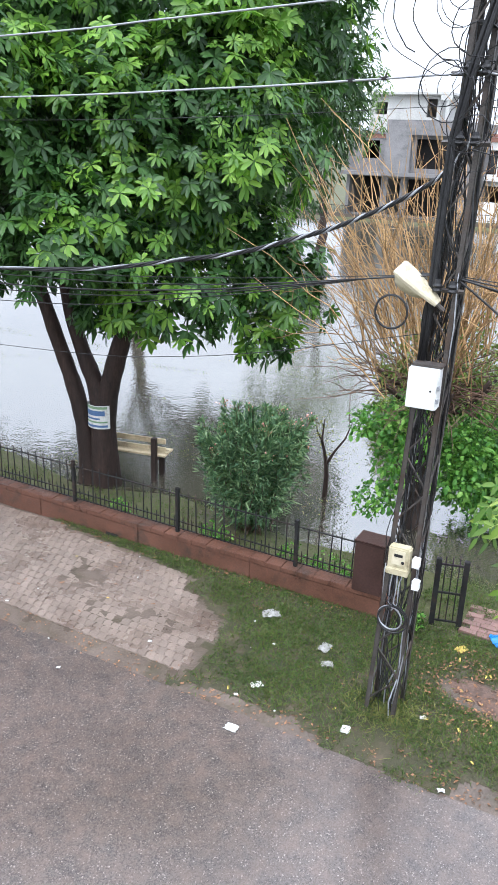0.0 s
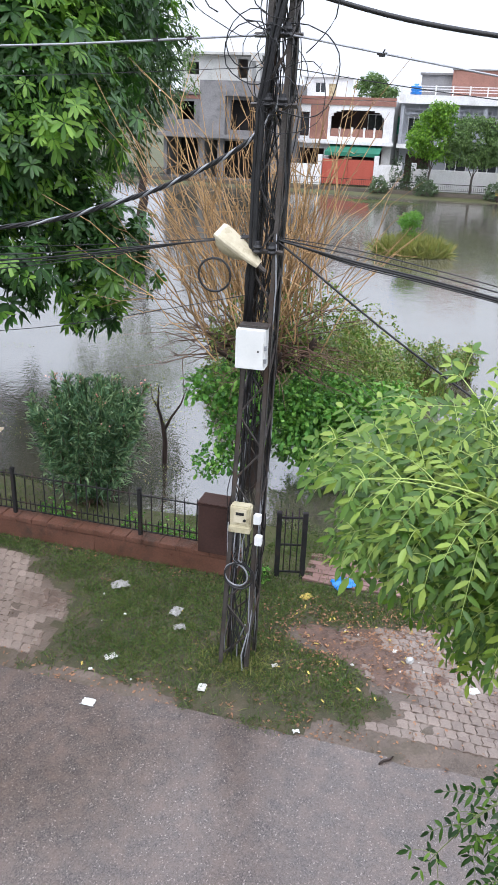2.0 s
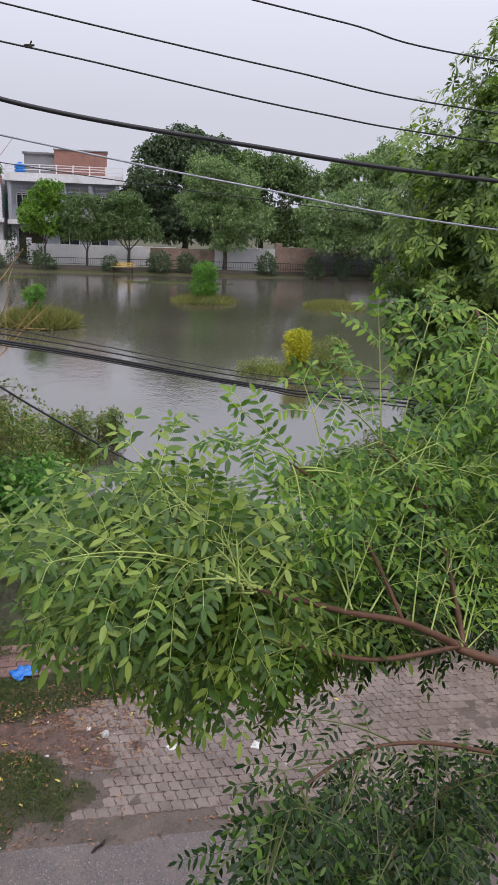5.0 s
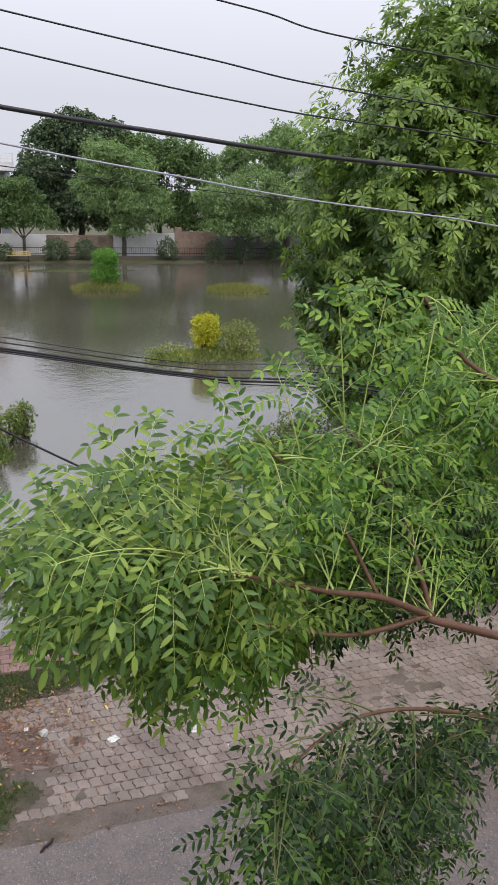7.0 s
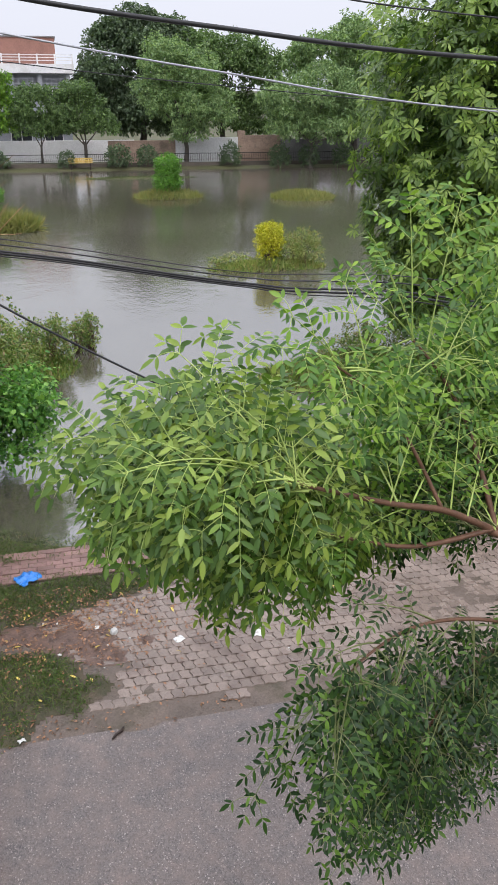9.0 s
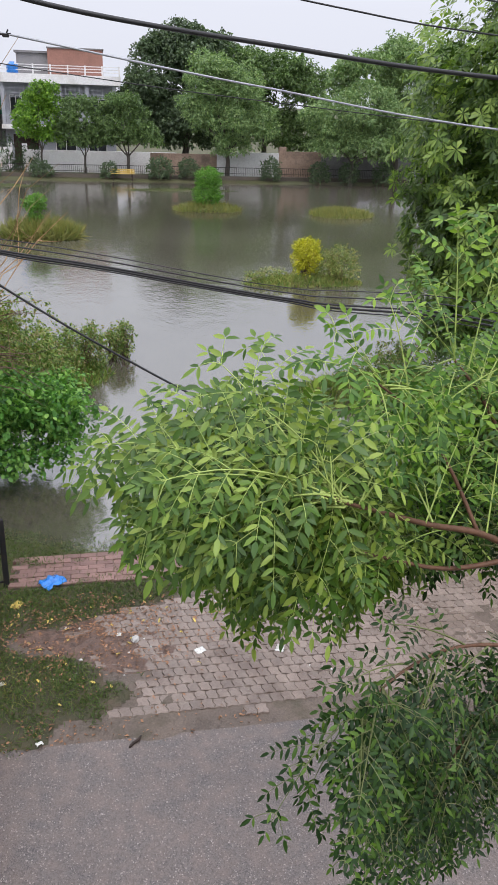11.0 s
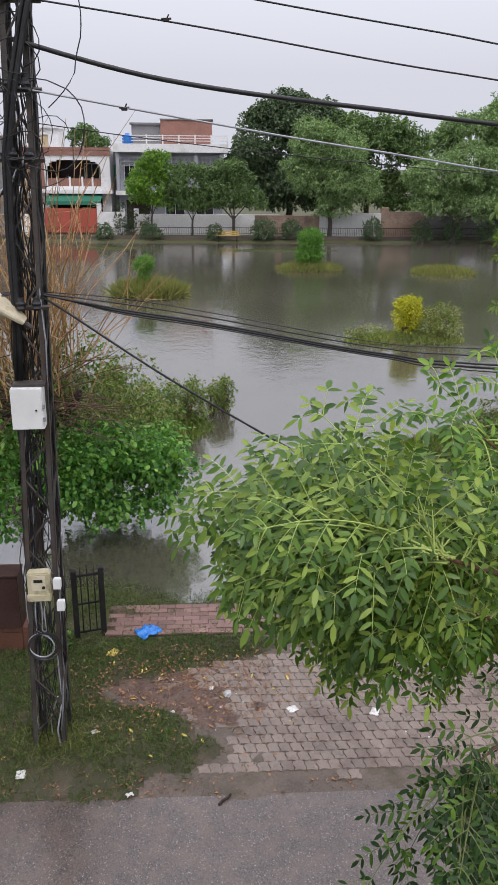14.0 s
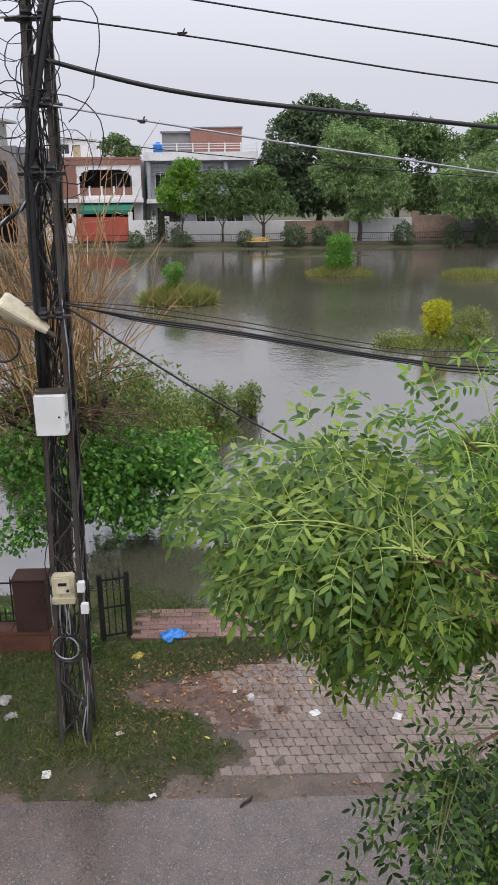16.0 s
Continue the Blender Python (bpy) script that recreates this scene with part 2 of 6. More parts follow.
    big, mid = n_noise(nodes, links, 0.55, 4, p), n_noise(nodes, links, 5, 5, p)
    grit = n_ramp(nodes, links, vor.outputs["Color"], [(0.0, (0.035, 0.031, 0.03)), (0.5, (0.085, 0.076, 0.073)), (0.82, (0.112, 0.098, 0.092)), (0.96, (0.27, 0.245, 0.225))])
    col = n_mix(nodes, links, n_ramp(nodes, links, mid, [(0.35, (0, 0, 0)), (0.75, (0.6, 0.6, 0.6))]), grit, (0.142, 0.108, 0.092))
    col = n_mix(nodes, links, 1.0, col, n_ramp(nodes, links, big, [(0.3, (0.83, 0.78, 0.745)), (0.7, (1.17, 1.1, 1.05))]), "MULTIPLY")
    links.new(col, b.inputs["Base Color"])
    links.new(n_ramp(nodes, links, big, [(0.35, (0.09,) * 3), (0.65, (0.22,) * 3)]), b.inputs["Roughness"])
    n_bump(nodes, links, vor.outputs["Distance"], 0.11, 0.006, b)
    return m


def make_water():
    m, nodes, links, b = material("flood_water", 0.06, 0.5)
    p = n_pos(nodes)
    big, rip, drop = n_noise(nodes, links, 0.09, 4, p), n_noise(nodes, links, 2.2, 3, p), n_noise(nodes, links, 9, 2, p)
    links.new(n_ramp(nodes, links, big, [(0.35, (0.056, 0.050, 0.035)), (0.65, (0.094, 0.086, 0.066))]), b.inputs["Base Color"])
    b.inputs["IOR"].default_value = 2.7
    links.new(n_ramp(nodes, links, n_noise(nodes, links, 0.3, 4, p), [(0.4, (0.03,) * 3), (0.6, (0.10,) * 3)]), b.inputs["Roughness"])
    add = nodes.new("ShaderNodeMath")
    add.operation = "MULTIPLY_ADD"
    add.inputs[1].default_value = 0.6
    links.new(drop, add.inputs[0]), links.new(rip, add.inputs[2])
    n_bump(nodes, links, add.outputs[0], 0.115, 0.05, b)
    return m


M_ASPHALT, M_WATER = make_asphalt(), make_water()
M_SOIL = weathered("wet_soil", (0.06, 0.045, 0.034), (0.145, 0.112, 0.09), 2.2, 40, 0.42, 0.8, (0.05, 0.042, 0.024), rough_var=0.25)
M_TURF = weathered("trodden_turf", (0.026, 0.03, 0.013), (0.068, 0.058, 0.032), 4.5, 70, 0.65, 1.0, (0.10, 0.072, 0.052))
M_GROUND = weathered("park_ground", (0.04, 0.045, 0.018), (0.10, 0.10, 0.045), 0.5, 12, 0.8, 0.5, (0.09, 0.07, 0.05))
M_MUD = weathered("reddish_mud", (0.045, 0.026, 0.019), (0.16, 0.10, 0.076), 9, 45, 0.4, 1.0, (0.045, 0.028, 0.02), rough_var=0.25)
M_PAVER = weathered("wet_paver", (0.135, 0.10, 0.08), (0.245, 0.193, 0.16), 1.3, 60, 0.32, 0.5, (0.10, 0.068, 0.052), spec=0.5, per_piece=0.17, rough_var=0.22)
M_REDBRICK = weathered("red_painted_brick", (0.058, 0.028, 0.019), (0.15, 0.068, 0.044), 3.2, 45, 0.5, 0.7, (0.035, 0.026, 0.02), rough_var=0.25)
M_PINKBRICK = weathered("pink_path_brick", (0.16, 0.09, 0.078), (0.26, 0.16, 0.138), 2, 50, 0.45, 0.3, per_piece=0.25)
M_BLACKIRON = weathered("black_painted_iron", (0.008, 0.008, 0.009), (0.022, 0.022, 0.022), 8, 80, 0.5, 0.2, (0.05, 0.03, 0.02), 0.25)
M_POLE = weathered("weathered_steel", (0.034, 0.030, 0.028), (0.10, 0.088, 0.08), 5, 60, 0.55, 0.3, (0.075, 0.045, 0.03), 0.5, metal=0.35)
M_RUBBER = weathered("black_cable", (0.012, 0.012, 0.013), (0.03, 0.03, 0.032), 12, 90, 0.45, 0.1)
M_GREYCABLE = weathered("grey_aluminium_wire", (0.22, 0.23, 0.25), (0.42, 0.43, 0.46), 9, 90, 0.4, 0.1, metal=0.3)
M_DARKRED = weathered("dark_brown_metal", (0.028, 0.015, 0.012), (0.06, 0.03, 0.025), 3, 40, 0.5, 0.3)
M_WHITEBOX = weathered("white_enamel", (0.60, 0.61, 0.60), (0.72, 0.72, 0.71), 3, 60, 0.4, 0.03, spec=0.5, grain=0.06)
M_CREAM = weathered("aged_cream_plastic", (0.36, 0.32, 0.20), (0.52, 0.47, 0.33), 9, 60, 0.45, 0.05, (0.2, 0.16, 0.09), 0.5, grain=0.12)
M_LAMPGLASS = weathered("milky_lamp_cover", (0.48, 0.42, 0.29), (0.64, 0.59, 0.45), 6, 60, 0.35, 0.03, (0.42, 0.36, 0.24), spec=0.5, grain=0.1)
M_BARK = bark("dark_wet_bark", (0.022, 0.014, 0.011), (0.065, 0.042, 0.033))
M_BARKRED = bark("reddish_bark", (0.017, 0.0105, 0.0085), (0.06, 0.034, 0.025))
M_BARKGREY = bark("grey_bark", (0.06, 0.05, 0.042), (0.14, 0.12, 0.10))
M_SHOOT = weathered("dry_golden_shoots", (0.26, 0.145, 0.065), (0.50, 0.33, 0.16), 1.2, 20, 0.6, 0.1, per_piece=0.55)
M_TWIG = weathered("brown_twig", (0.07, 0.045, 0.035), (0.15, 0.09, 0.06), 3, 40, 0.7, 0.2)
M_YELLOWPLANK = weathered("yellow_bench_plank", (0.50, 0.34, 0.08), (0.62, 0.45, 0.14), 5, 50, 0.6, 0.2)
M_PLANK = weathered("cream_bench_plank", (0.40, 0.32, 0.19), (0.60, 0.50, 0.33), 5, 50, 0.6, 0.2, (0.22, 0.15, 0.09))
M_CONCRETE = weathered("grey_cement", (0.14, 0.137, 0.138), (0.25, 0.243, 0.245), 0.7, 12, 0.85, 0.3, (0.09, 0.088, 0.088))
M_CONCRETE_L = weathered("pale_cement", (0.42, 0.42, 0.40), (0.56, 0.555, 0.53), 0.6, 12, 0.85, 0.2, (0.28, 0.27, 0.25))
M_WHITEWALL = weathered("white_house_paint", (0.66, 0.65, 0.65), (0.80, 0.79, 0.79), 0.5, 10, 0.8, 0.1, (0.5, 0.48, 0.45))
# grey house paint, darkened to hold the shade under the terrace overhang
M_SHADEDGREY = weathered("shaded_grey_house_paint", (0.27, 0.28, 0.31), (0.38, 0.39, 0.42), 0.6, 10, 0.8, 0.1)
M_HOUSEBRICK = weathered("orange_facing_brick", (0.21, 0.105, 0.08), (0.32, 0.165, 0.13), 1.2, 9, 0.8, 0.3)
M_PLASTER = weathered("stained_salmon_plaster", (0.24, 0.16, 0.12), (0.44, 0.32, 0.25), 0.9, 9, 0.85, 0.3, (0.16, 0.13, 0.10))
M_REDGATE = weathered("red_gate_paint", (0.36, 0.075, 0.05), (0.46, 0.11, 0.075), 1, 14, 0.6, 0.1)
M_GREEN = weathered("green_awning_cloth", (0.015, 0.12, 0.075), (0.03, 0.18, 0.115), 1, 10, 0.7, 0.1)
# near-black colour standing in for shade inside rooms and the drain hole
M_UNLIT = weathered("unlit_interior", (0.012, 0.012, 0.013), (0.03, 0.028, 0.028), 1, 10, 0.7, 0)
M_GLASSDARK = weathered("dark_window_pane", (0.02, 0.024, 0.028), (0.05, 0.055, 0.06), 1, 5, 0.12, 0, spec=0.6, rough_var=0.04)
M_BLUE = weathered("blue_plastic", (0.015, 0.13, 0.45), (0.03, 0.22, 0.62), 14, 60, 0.3, 0.1, spec=0.5)
M_PAPER = weathered("white_litter", (0.46, 0.46, 0.44), (0.66, 0.66, 0.63), 20, 80, 0.6, 0.2, (0.3, 0.27, 0.22), grain=0.12)
M_GREYBAG = weathered("grey_plastic_bag", (0.16, 0.155, 0.145), (0.34, 0.33, 0.31), 25, 80, 0.3, 0.2)
M_YELLOWLEAF = weathered("yellow_dead_leaf", (0.42, 0.30, 0.06), (0.60, 0.48, 0.12), 12, 80, 0.5, 0.1, per_piece=0.4)
M_BROWNLEAF = weathered("brown_dead_leaf", (0.16, 0.075, 0.04), (0.32, 0.17, 0.09), 12, 80, 0.55, 0.1, per_piece=0.5)

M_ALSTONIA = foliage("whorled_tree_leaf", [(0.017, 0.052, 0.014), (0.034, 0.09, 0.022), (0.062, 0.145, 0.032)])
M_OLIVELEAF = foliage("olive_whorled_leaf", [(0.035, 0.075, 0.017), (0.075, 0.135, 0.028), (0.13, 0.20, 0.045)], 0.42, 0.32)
# brighter leaf copies: the light on the crowns' outer side is in the colour
M_OLIVELIT = foliage("pale_lit_whorled_leaf", [(0.10, 0.175, 0.035), (0.18, 0.275, 0.055), (0.29, 0.39, 0.09)], 0.38, 0.35)
M_LITWHORL = foliage("lit_whorled_leaf", [(0.06, 0.15, 0.02), (0.115, 0.245, 0.034), (0.21, 0.36, 0.06)], 0.38, 0.35)
M_MANGO = foliage("drooping_dark_leaf", [(0.018, 0.042, 0.014), (0.03, 0.066, 0.02), (0.05, 0.095, 0.028)])
# distance haze is put into this paler, greyer copy of the dark leaf
M_FARHAZE = foliage("far_hazed_leaf", [(0.052, 0.08, 0.046), (0.08, 0.125, 0.066), (0.135, 0.185, 0.10)])
M_KERB = weathered("dirty_kerb", (0.07, 0.058, 0.045), (0.13, 0.11, 0.09), 1.0, 12, 0.7, 0.3)
M_NEEM = foliage("pinnate_leaflet", [(0.03, 0.078, 0.008), (0.06, 0.13, 0.012), (0.115, 0.20, 0.022), (0.25, 0.33, 0.055)], 0.4, 0.18, 0.36)
M_NEEMFRESH = foliage("fresh_pinnate_leaflet", [(0.024, 0.075, 0.007), (0.05, 0.13, 0.010), (0.095, 0.20, 0.016), (0.20, 0.32, 0.035)], 0.42, 0.24, 0.33)
# darker copy of the leaflet: the back and low boughs' shade is in the colour
M_NEEMSHADED = foliage("shaded_pinnate_leaflet", [(0.008, 0.025, 0.005), (0.013, 0.038, 0.006), (0.025, 0.062, 0.010), (0.085, 0.16, 0.02)], 0.42, 0.18, 0.25)
M_BROAD = foliage("broad_bright_leaf", [(0.032, 0.10, 0.022), (0.07, 0.195, 0.036), (0.13, 0.29, 0.058), (0.23, 0.40, 0.095)], 0.45, 0.35, 0.3)
M_OLEANDER = foliage("oleander_leaf", [(0.035, 0.085, 0.045), (0.085, 0.165, 0.08), (0.20, 0.28, 0.15)])
M_SCRUB = foliage("weedy_scrub_leaf", [(0.06, 0.115, 0.022), (0.11, 0.19, 0.035), (0.19, 0.24, 0.055), (0.23, 0.18, 0.09)])
M_WEEDLIGHT = foliage("pale_weed_leaf", [(0.10, 0.17, 0.035), (0.18, 0.26, 0.055), (0.30, 0.33, 0.10), (0.30, 0.22, 0.12)])
M_BUSH = foliage("clipped_bush_leaf", [(0.06, 0.16, 0.022), (0.10, 0.25, 0.03), (0.16, 0.33, 0.045)])
M_LIME = foliage("lime_green_leaf", [(0.06, 0.15, 0.015), (0.12, 0.25, 0.025), (0.22, 0.38, 0.04)])
M_YELLOW = foliage("yellow_shrub_leaf", [(0.36, 0.38, 0.02), (0.52, 0.50, 0.03), (0.66, 0.60, 0.06)])
# far crowns' leaf colours, lightened and greyed to paint in the haze
M_FARTREE = foliage("far_tree_leaf", [(0.055, 0.10, 0.036), (0.10, 0.17, 0.056), (0.19, 0.28, 0.10)])
M_FARLIGHT = foliage("feathery_far_leaf", [(0.10, 0.17, 0.07), (0.175, 0.275, 0.11), (0.29, 0.39, 0.17)])
M_GRASS = foliage("wet_grass", [(0.035, 0.07, 0.014), (0.06, 0.105, 0.022), (0.10, 0.145, 0.04), (0.13, 0.115, 0.055)], 0.5, 0.3)
M_DRYGRASS = foliage("dry_reed", [(0.15, 0.16, 0.05), (0.27, 0.25, 0.09), (0.12, 0.17, 0.045)], 0.6, 0.3)
M_PINK = foliage("pink_flower", [(0.55, 0.22, 0.22), (0.65, 0.32, 0.30)], 0.5, 0.3)
M_STALK = weathered("pale_green_leaf_stalk", (0.22, 0.32, 0.07), (0.38, 0.46, 0.13), 4, 50, 0.45, 0.1)
# stalk colour darkened the same way for the boughs in shade
M_SHADEDSTALK = weathered("shaded_leaf_stalk", (0.07, 0.09, 0.03), (0.15, 0.17, 0.06), 4, 50, 0.5, 0.1)
M_NEEMTWIG = weathered("red_brown_twig", (0.075, 0.036, 0.022), (0.155, 0.08, 0.048), 8, 60, 0.5, 0.2)

# ---------------------------------------------------------------- ground, road, water
WATER_Z = -0.12


def smooth(a, b, x):
    x = min(max((x - a) / (b - a), 0.0), 1.0)
    return x * x * (3 - 2 * x)


def ground_z(s, n):
    """Height of the park's ground: a shallow basin behind the fence."""
    edge = 1.7 + 0.5 * noise.noise(Vector((s * 0.5, 3.1, 0))) - 1.0 * smooth(2.2, 3.4, s) * 0.3
    near = smooth(edge - 1.3, edge + 2.2, n)
    far = smooth(55.6, 57.6, n) + smooth(31, 36, s) + smooth(-36, -40, s)
    z = 0.02 - 0.5 * near * (1 - min(far, 1.0))
    if n < 0.05:
        z = -0.04
    if n < -2.6:
        z = -0.09
    return z + (0.02 * noise.noise(Vector((s * 1.7, n * 1.7, 0))) if 0.1 < n < 60 and abs(s) < 40 else 0)


def sheet(name, ss, nn, height):
    v = [W(s, n, height(s, n)) for n in nn for s in ss]
    k = len(ss)
    f = [(j * k + i, j * k + i + 1, (j + 1) * k + i + 1, (j + 1) * k + i) for j in range(len(nn) - 1) for i in range(k - 1)]
    me = bpy.data.meshes.new(name)
    me.from_pydata(v, [], f)
    me.polygons.foreach_set("use_smooth", [True] * len(f))
    return me


def steps(*runs):
    out = []
    for a, b, d in runs:
        out += list(np.arange(a, b, d))
    return out + [runs[-1][1]]


ss = steps((-1800, -200, 400), (-200, -44, 26), (-44, -12, 2), (-12, 14, 0.5), (14, 44, 2), (44, 200, 26), (200, 1800, 400))
nn = steps((-1500, -100, 350), (-100, -10, 30), (-10, -2.9, 1.775), (-2.9, 0.0, 0.29), (0.0, 7, 0.25), (7, 54, 2.35), (54, 60, 0.5), (60, 100, 10), (100, 2000, 475))
thing("ground", pose(0, 0, 0), "muddy and grassy park ground sloping under the flood", "ground", kind="structure", shape=sheet("ground", ss, nn, ground_z), material=M_GROUND)

road_z = lambda s, n: -0.012 + 0.012 * noise.noise(Vector((s * 0.35, n * 0.35, 5))) - 0.03 * smooth(-2.95, -2.6, n)
thing("road", pose(0, 0, 0), "wet grey asphalt street with fine stone grit", "road", kind="structure",
      shape=sheet("road", steps((-60, -9, 3), (-9, 12, 0.35), (12, 60, 3)), steps((-6.7, -2.64, 0.3), (-2.64, -2.58, 0.06)), road_z), material=M_ASPHALT)
thing("flood_water", pose(0, 0, 0), "still brown flood water pocked by rain, reflecting the grey sky", "water", kind="structure",
      shape=sheet("flood_water", steps((-41, 37, 3)), steps((0.4, 58, 2.4)), lambda s, n: WATER_Z), material=M_WATER)


# where grass has grown over the verge
def grassy(s, n):
    wob = 0.22 * noise.noise(Vector((s * 2.2, n * 2.2, 1))) + 0.12 * noise.noise(Vector((s * 6, n * 6, 2)))
    left = s - (-0.35 - 0.9 * smooth(-1.5, -0.6, n) - 3.2 * smooth(-0.55, -0.1, n))
    dent = 1.15 * math.exp(-((n + 1.05) / 0.42) ** 2)
    right = (3.8 - dent + 0.9 * smooth(-0.5, -0.2, n) - 0.9 * smooth(-1.95, -2.65, n) + 0.25 * noise.noise(Vector((3.3, n * 2.3, 6)))) - s
    d = min(left, right, n + 2.58, 0.6)
    return d + wob


def verge_z(s, n):
    g = grassy(s, n)
    return -0.008 + 0.026 * smooth(-0.1, 0.5, g) + 0.010 * noise.noise(Vector((s * 3, n * 3, 7))) - 0.06 * smooth(-2.3, -2.72, n + 0.16 * noise.noise(Vector((s * 1.4, 3, 8))) + 0.07 * noise.noise(Vector((s * 5, n * 5, 8))))


thing("verge", pose(0, 0, 0), "wet soil verge between street and park wall", "verge", kind="structure",
      shape=sheet("verge", steps((-30, -7, 1), (-7, 11, 0.08), (11, 30, 1)), steps((-2.72, 0.12, 0.05)), verge_z), material=M_SOIL)


# ---------------------------------------------------------------- park wall, fence
def park_wall():
    top = thing("park_wall", at(0, 0), "low red painted brick wall along the park, wet and stained", "wall", kind="structure")
    body = Shape()
    x = -16.0
    while x < 1.38:
        x1 = min(x + 1.92, 1.42)
        k = 0.004 * rng.normal()
        body.box(x, x1 - 0.003, -0.115 + k, 0.115 + k, -0.06, 0.285, 0.008)
        x = x1
    part("wall", body, M_REDBRICK, top)
    cope = Shape()
    x = -16.0
    while x < 1.38:
        x1 = min(x + 0.24, 1.42)
        k = 0.003 * rng.normal()
        cope.box(x, x1 - 0.004, -0.125 + k, 0.125 + k, 0.287, 0.352 + k, 0.006)
        x = x1
    part("coping", cope, M_REDBRICK, top, "coping of bricks laid on edge")
    # no recess: a near-black block paints the shade of the hole
    part("drain_hole", Shape().box(-3.16, -2.94, -0.122, -0.1, 0.0, 0.07), M_UNLIT, top, "drain hole at the wall's foot, its shade painted as a dark block")
    return top


park_wall()


def iron_fence(x0, x1, posts, z0=0.352, high=0.70):
    f = thing("iron_fence", at(0, 0.02), "black iron picket fence on the low red wall", "fence")
    post = Shape().box(-0.026, 0.026, -0.026, 0.026, z0 - 0.01, z0 + high - 0.03, 0.005).box(-0.031, 0.031, -0.031, 0.031, z0 + high - 0.03, z0 + high, 0.006).mesh("post")
    tall = Shape().tube([(0, 0, z0 + 0.06), (0, 0, z0 + high - 0.08), (0.0, 0, z0 + high - 0.015)], [0.010, 0.010, 0.004], 5).mesh("picket")
    short = Shape().tube([(0, 0, z0 + 0.06), (0, 0, z0 + 0.21), (0, 0, z0 + 0.25)], [0.009, 0.009, 0.004], 5).mesh("short_picket")
    for x in posts:
        part("post", post, M_BLACKIRON, f, m=pose(x, 0, 0, 0.5 * rng.normal(), 0.5 * rng.normal()))
    x = x0 + 0.08
    while x < x1:
        if min(abs(x - p) for p in posts) > 0.05:
            part("picket", tall, M_BLACKIRON, f, m=pose(x, 0, 0, 0.6 * rng.normal(), 0.8 * rng.normal()))
        if min(abs(x + 0.08 - p) for p in posts) > 0.05 and x + 0.08 < x1:
            part("short_picket", short, M_BLACKIRON, f, m=pose(x + 0.08, 0, 0, 0, 1.2 * rng.normal()))
        x += 0.16
    ends = [x0] + [p for p in posts if x0 < p < x1] + [x1]
    for a, b in zip(ends, ends[1:]):
        if b - a > 0.1:
            part("top_rail", Shape().box(a, b, -0.012, 0.012, z0 + high - 0.105, z0 + high - 0.093), M_BLACKIRON, f)
            part("middle_rail", Shape().box(a, b, -0.012, 0.012, z0 + 0.165, z0 + 0.177), M_BLACKIRON, f)
            part("bottom_rail", Shape().box(a, b, -0.012, 0.012, z0 + 0.055, z0 + 0.067), M_BLACKIRON, f)
    return f


iron_fence(-11.6, 0.9, [-11.55, -9.63, -7.71, -5.79, -3.87, -1.93, 0.0])

# brown box pillar on the end of the wall
pil = thing("gate_pillar", at(1.08, 0.0), "dark brown metal-clad pillar at the end of the park wall", "pillar")
part("body", Shape().box(-0.2, 0.2, -0.15, 0.15, 0.352, 1.06, 0.01), M_DARKRED, pil)
part("cap", Shape().box(-0.21, 0.21, -0.16, 0.16, 1.06, 1.085, 0.006), M_DARKRED, pil)

# little iron gate panel beside the pole
gt = thing("gate_panel", at(1.9, 0.14), "short black iron gate panel beside the path", "gate")
gdir = pose(0, 0, 0, 0, 0, 15)
for x in (0.0, 0.34):
    part("post", Shape().box(-0.034, 0.034, -0.034, 0.034, -0.03, 0.98, 0.006), M_BLACKIRON, gt, m=gdir @ pose(x, 0, 0))
for x in (0.085, 0.17, 0.255):
    part("bar", Shape().tube([(0, 0, 0.08), (0, 0, 0.98), (0, 0, 1.03)], [0.008, 0.008, 0.003], 5), M_BLACKIRON, gt, m=gdir @ pose(x, 0, 0))
for z in (0.09, 0.5, 0.9):
    part("rail", Shape().box(0, 0.34, -0.01, 0.01, z - 0.012, z + 0.012), M_BLACKIRON, gt, m=gdir)


# ---------------------------------------------------------------- houses across the park
def opening_wall(x0, x1, z0, z1, y0, y1, holes):
    """A wall with rectangular openings (x0, x1, z0, z1) right through it."""
    sh = Shape()
    xs = sorted({x0, x1, *[h[0] for h in holes], *[h[1] for h in holes]})
    zs = sorted({z0, z1, *[h[2] for h in holes], *[h[3] for h in holes]})
    for a, b in zip(xs, xs[1:]):
        for c, d in zip(zs, zs[1:]):
            if not any(h[0] <= (a + b) / 2 <= h[1] and h[2] <= (c + d) / 2 <= h[3] for h in holes):
                sh.box(a, b, y0, y1, c, d)
    bm = bmesh.new()
    me = sh.mesh("wall")
    bm.from_mesh(me)
    bmesh.ops.remove_doubles(bm, verts=bm.verts, dist=0.0005)
    inner = [f for f in bm.faces if sum(1 for g in f.edges[0].link_faces if g != f and {v for v in g.verts} == {v for v in f.verts})]
    bmesh.ops.delete(bm, geom=inner, context="FACES")
    bm.to_mesh(me)
    bm.free()
    return me


def window(parent, x0, x1, z0, z1, y, frame_mat, bars=1):
    w = part("window", Shape().box(x0, x1, y + 0.06, y + 0.08, z0, z1), M_GLASSDARK, parent)
    fr = Shape()
    for a, b, c, d in ((x0, x1, z0, z0 + 0.07), (x0, x1, z1 - 0.07, z1), (x0, x0 + 0.07, z0 + 0.07, z1 - 0.07), (x1 - 0.07, x1, z0 + 0.07, z1 - 0.07)):
        fr.box(a, b, y, y + 0.055, c, d)
    for i in range(bars):
        xm = x0 + (x1 - x0) * (i + 1) / (bars + 1)
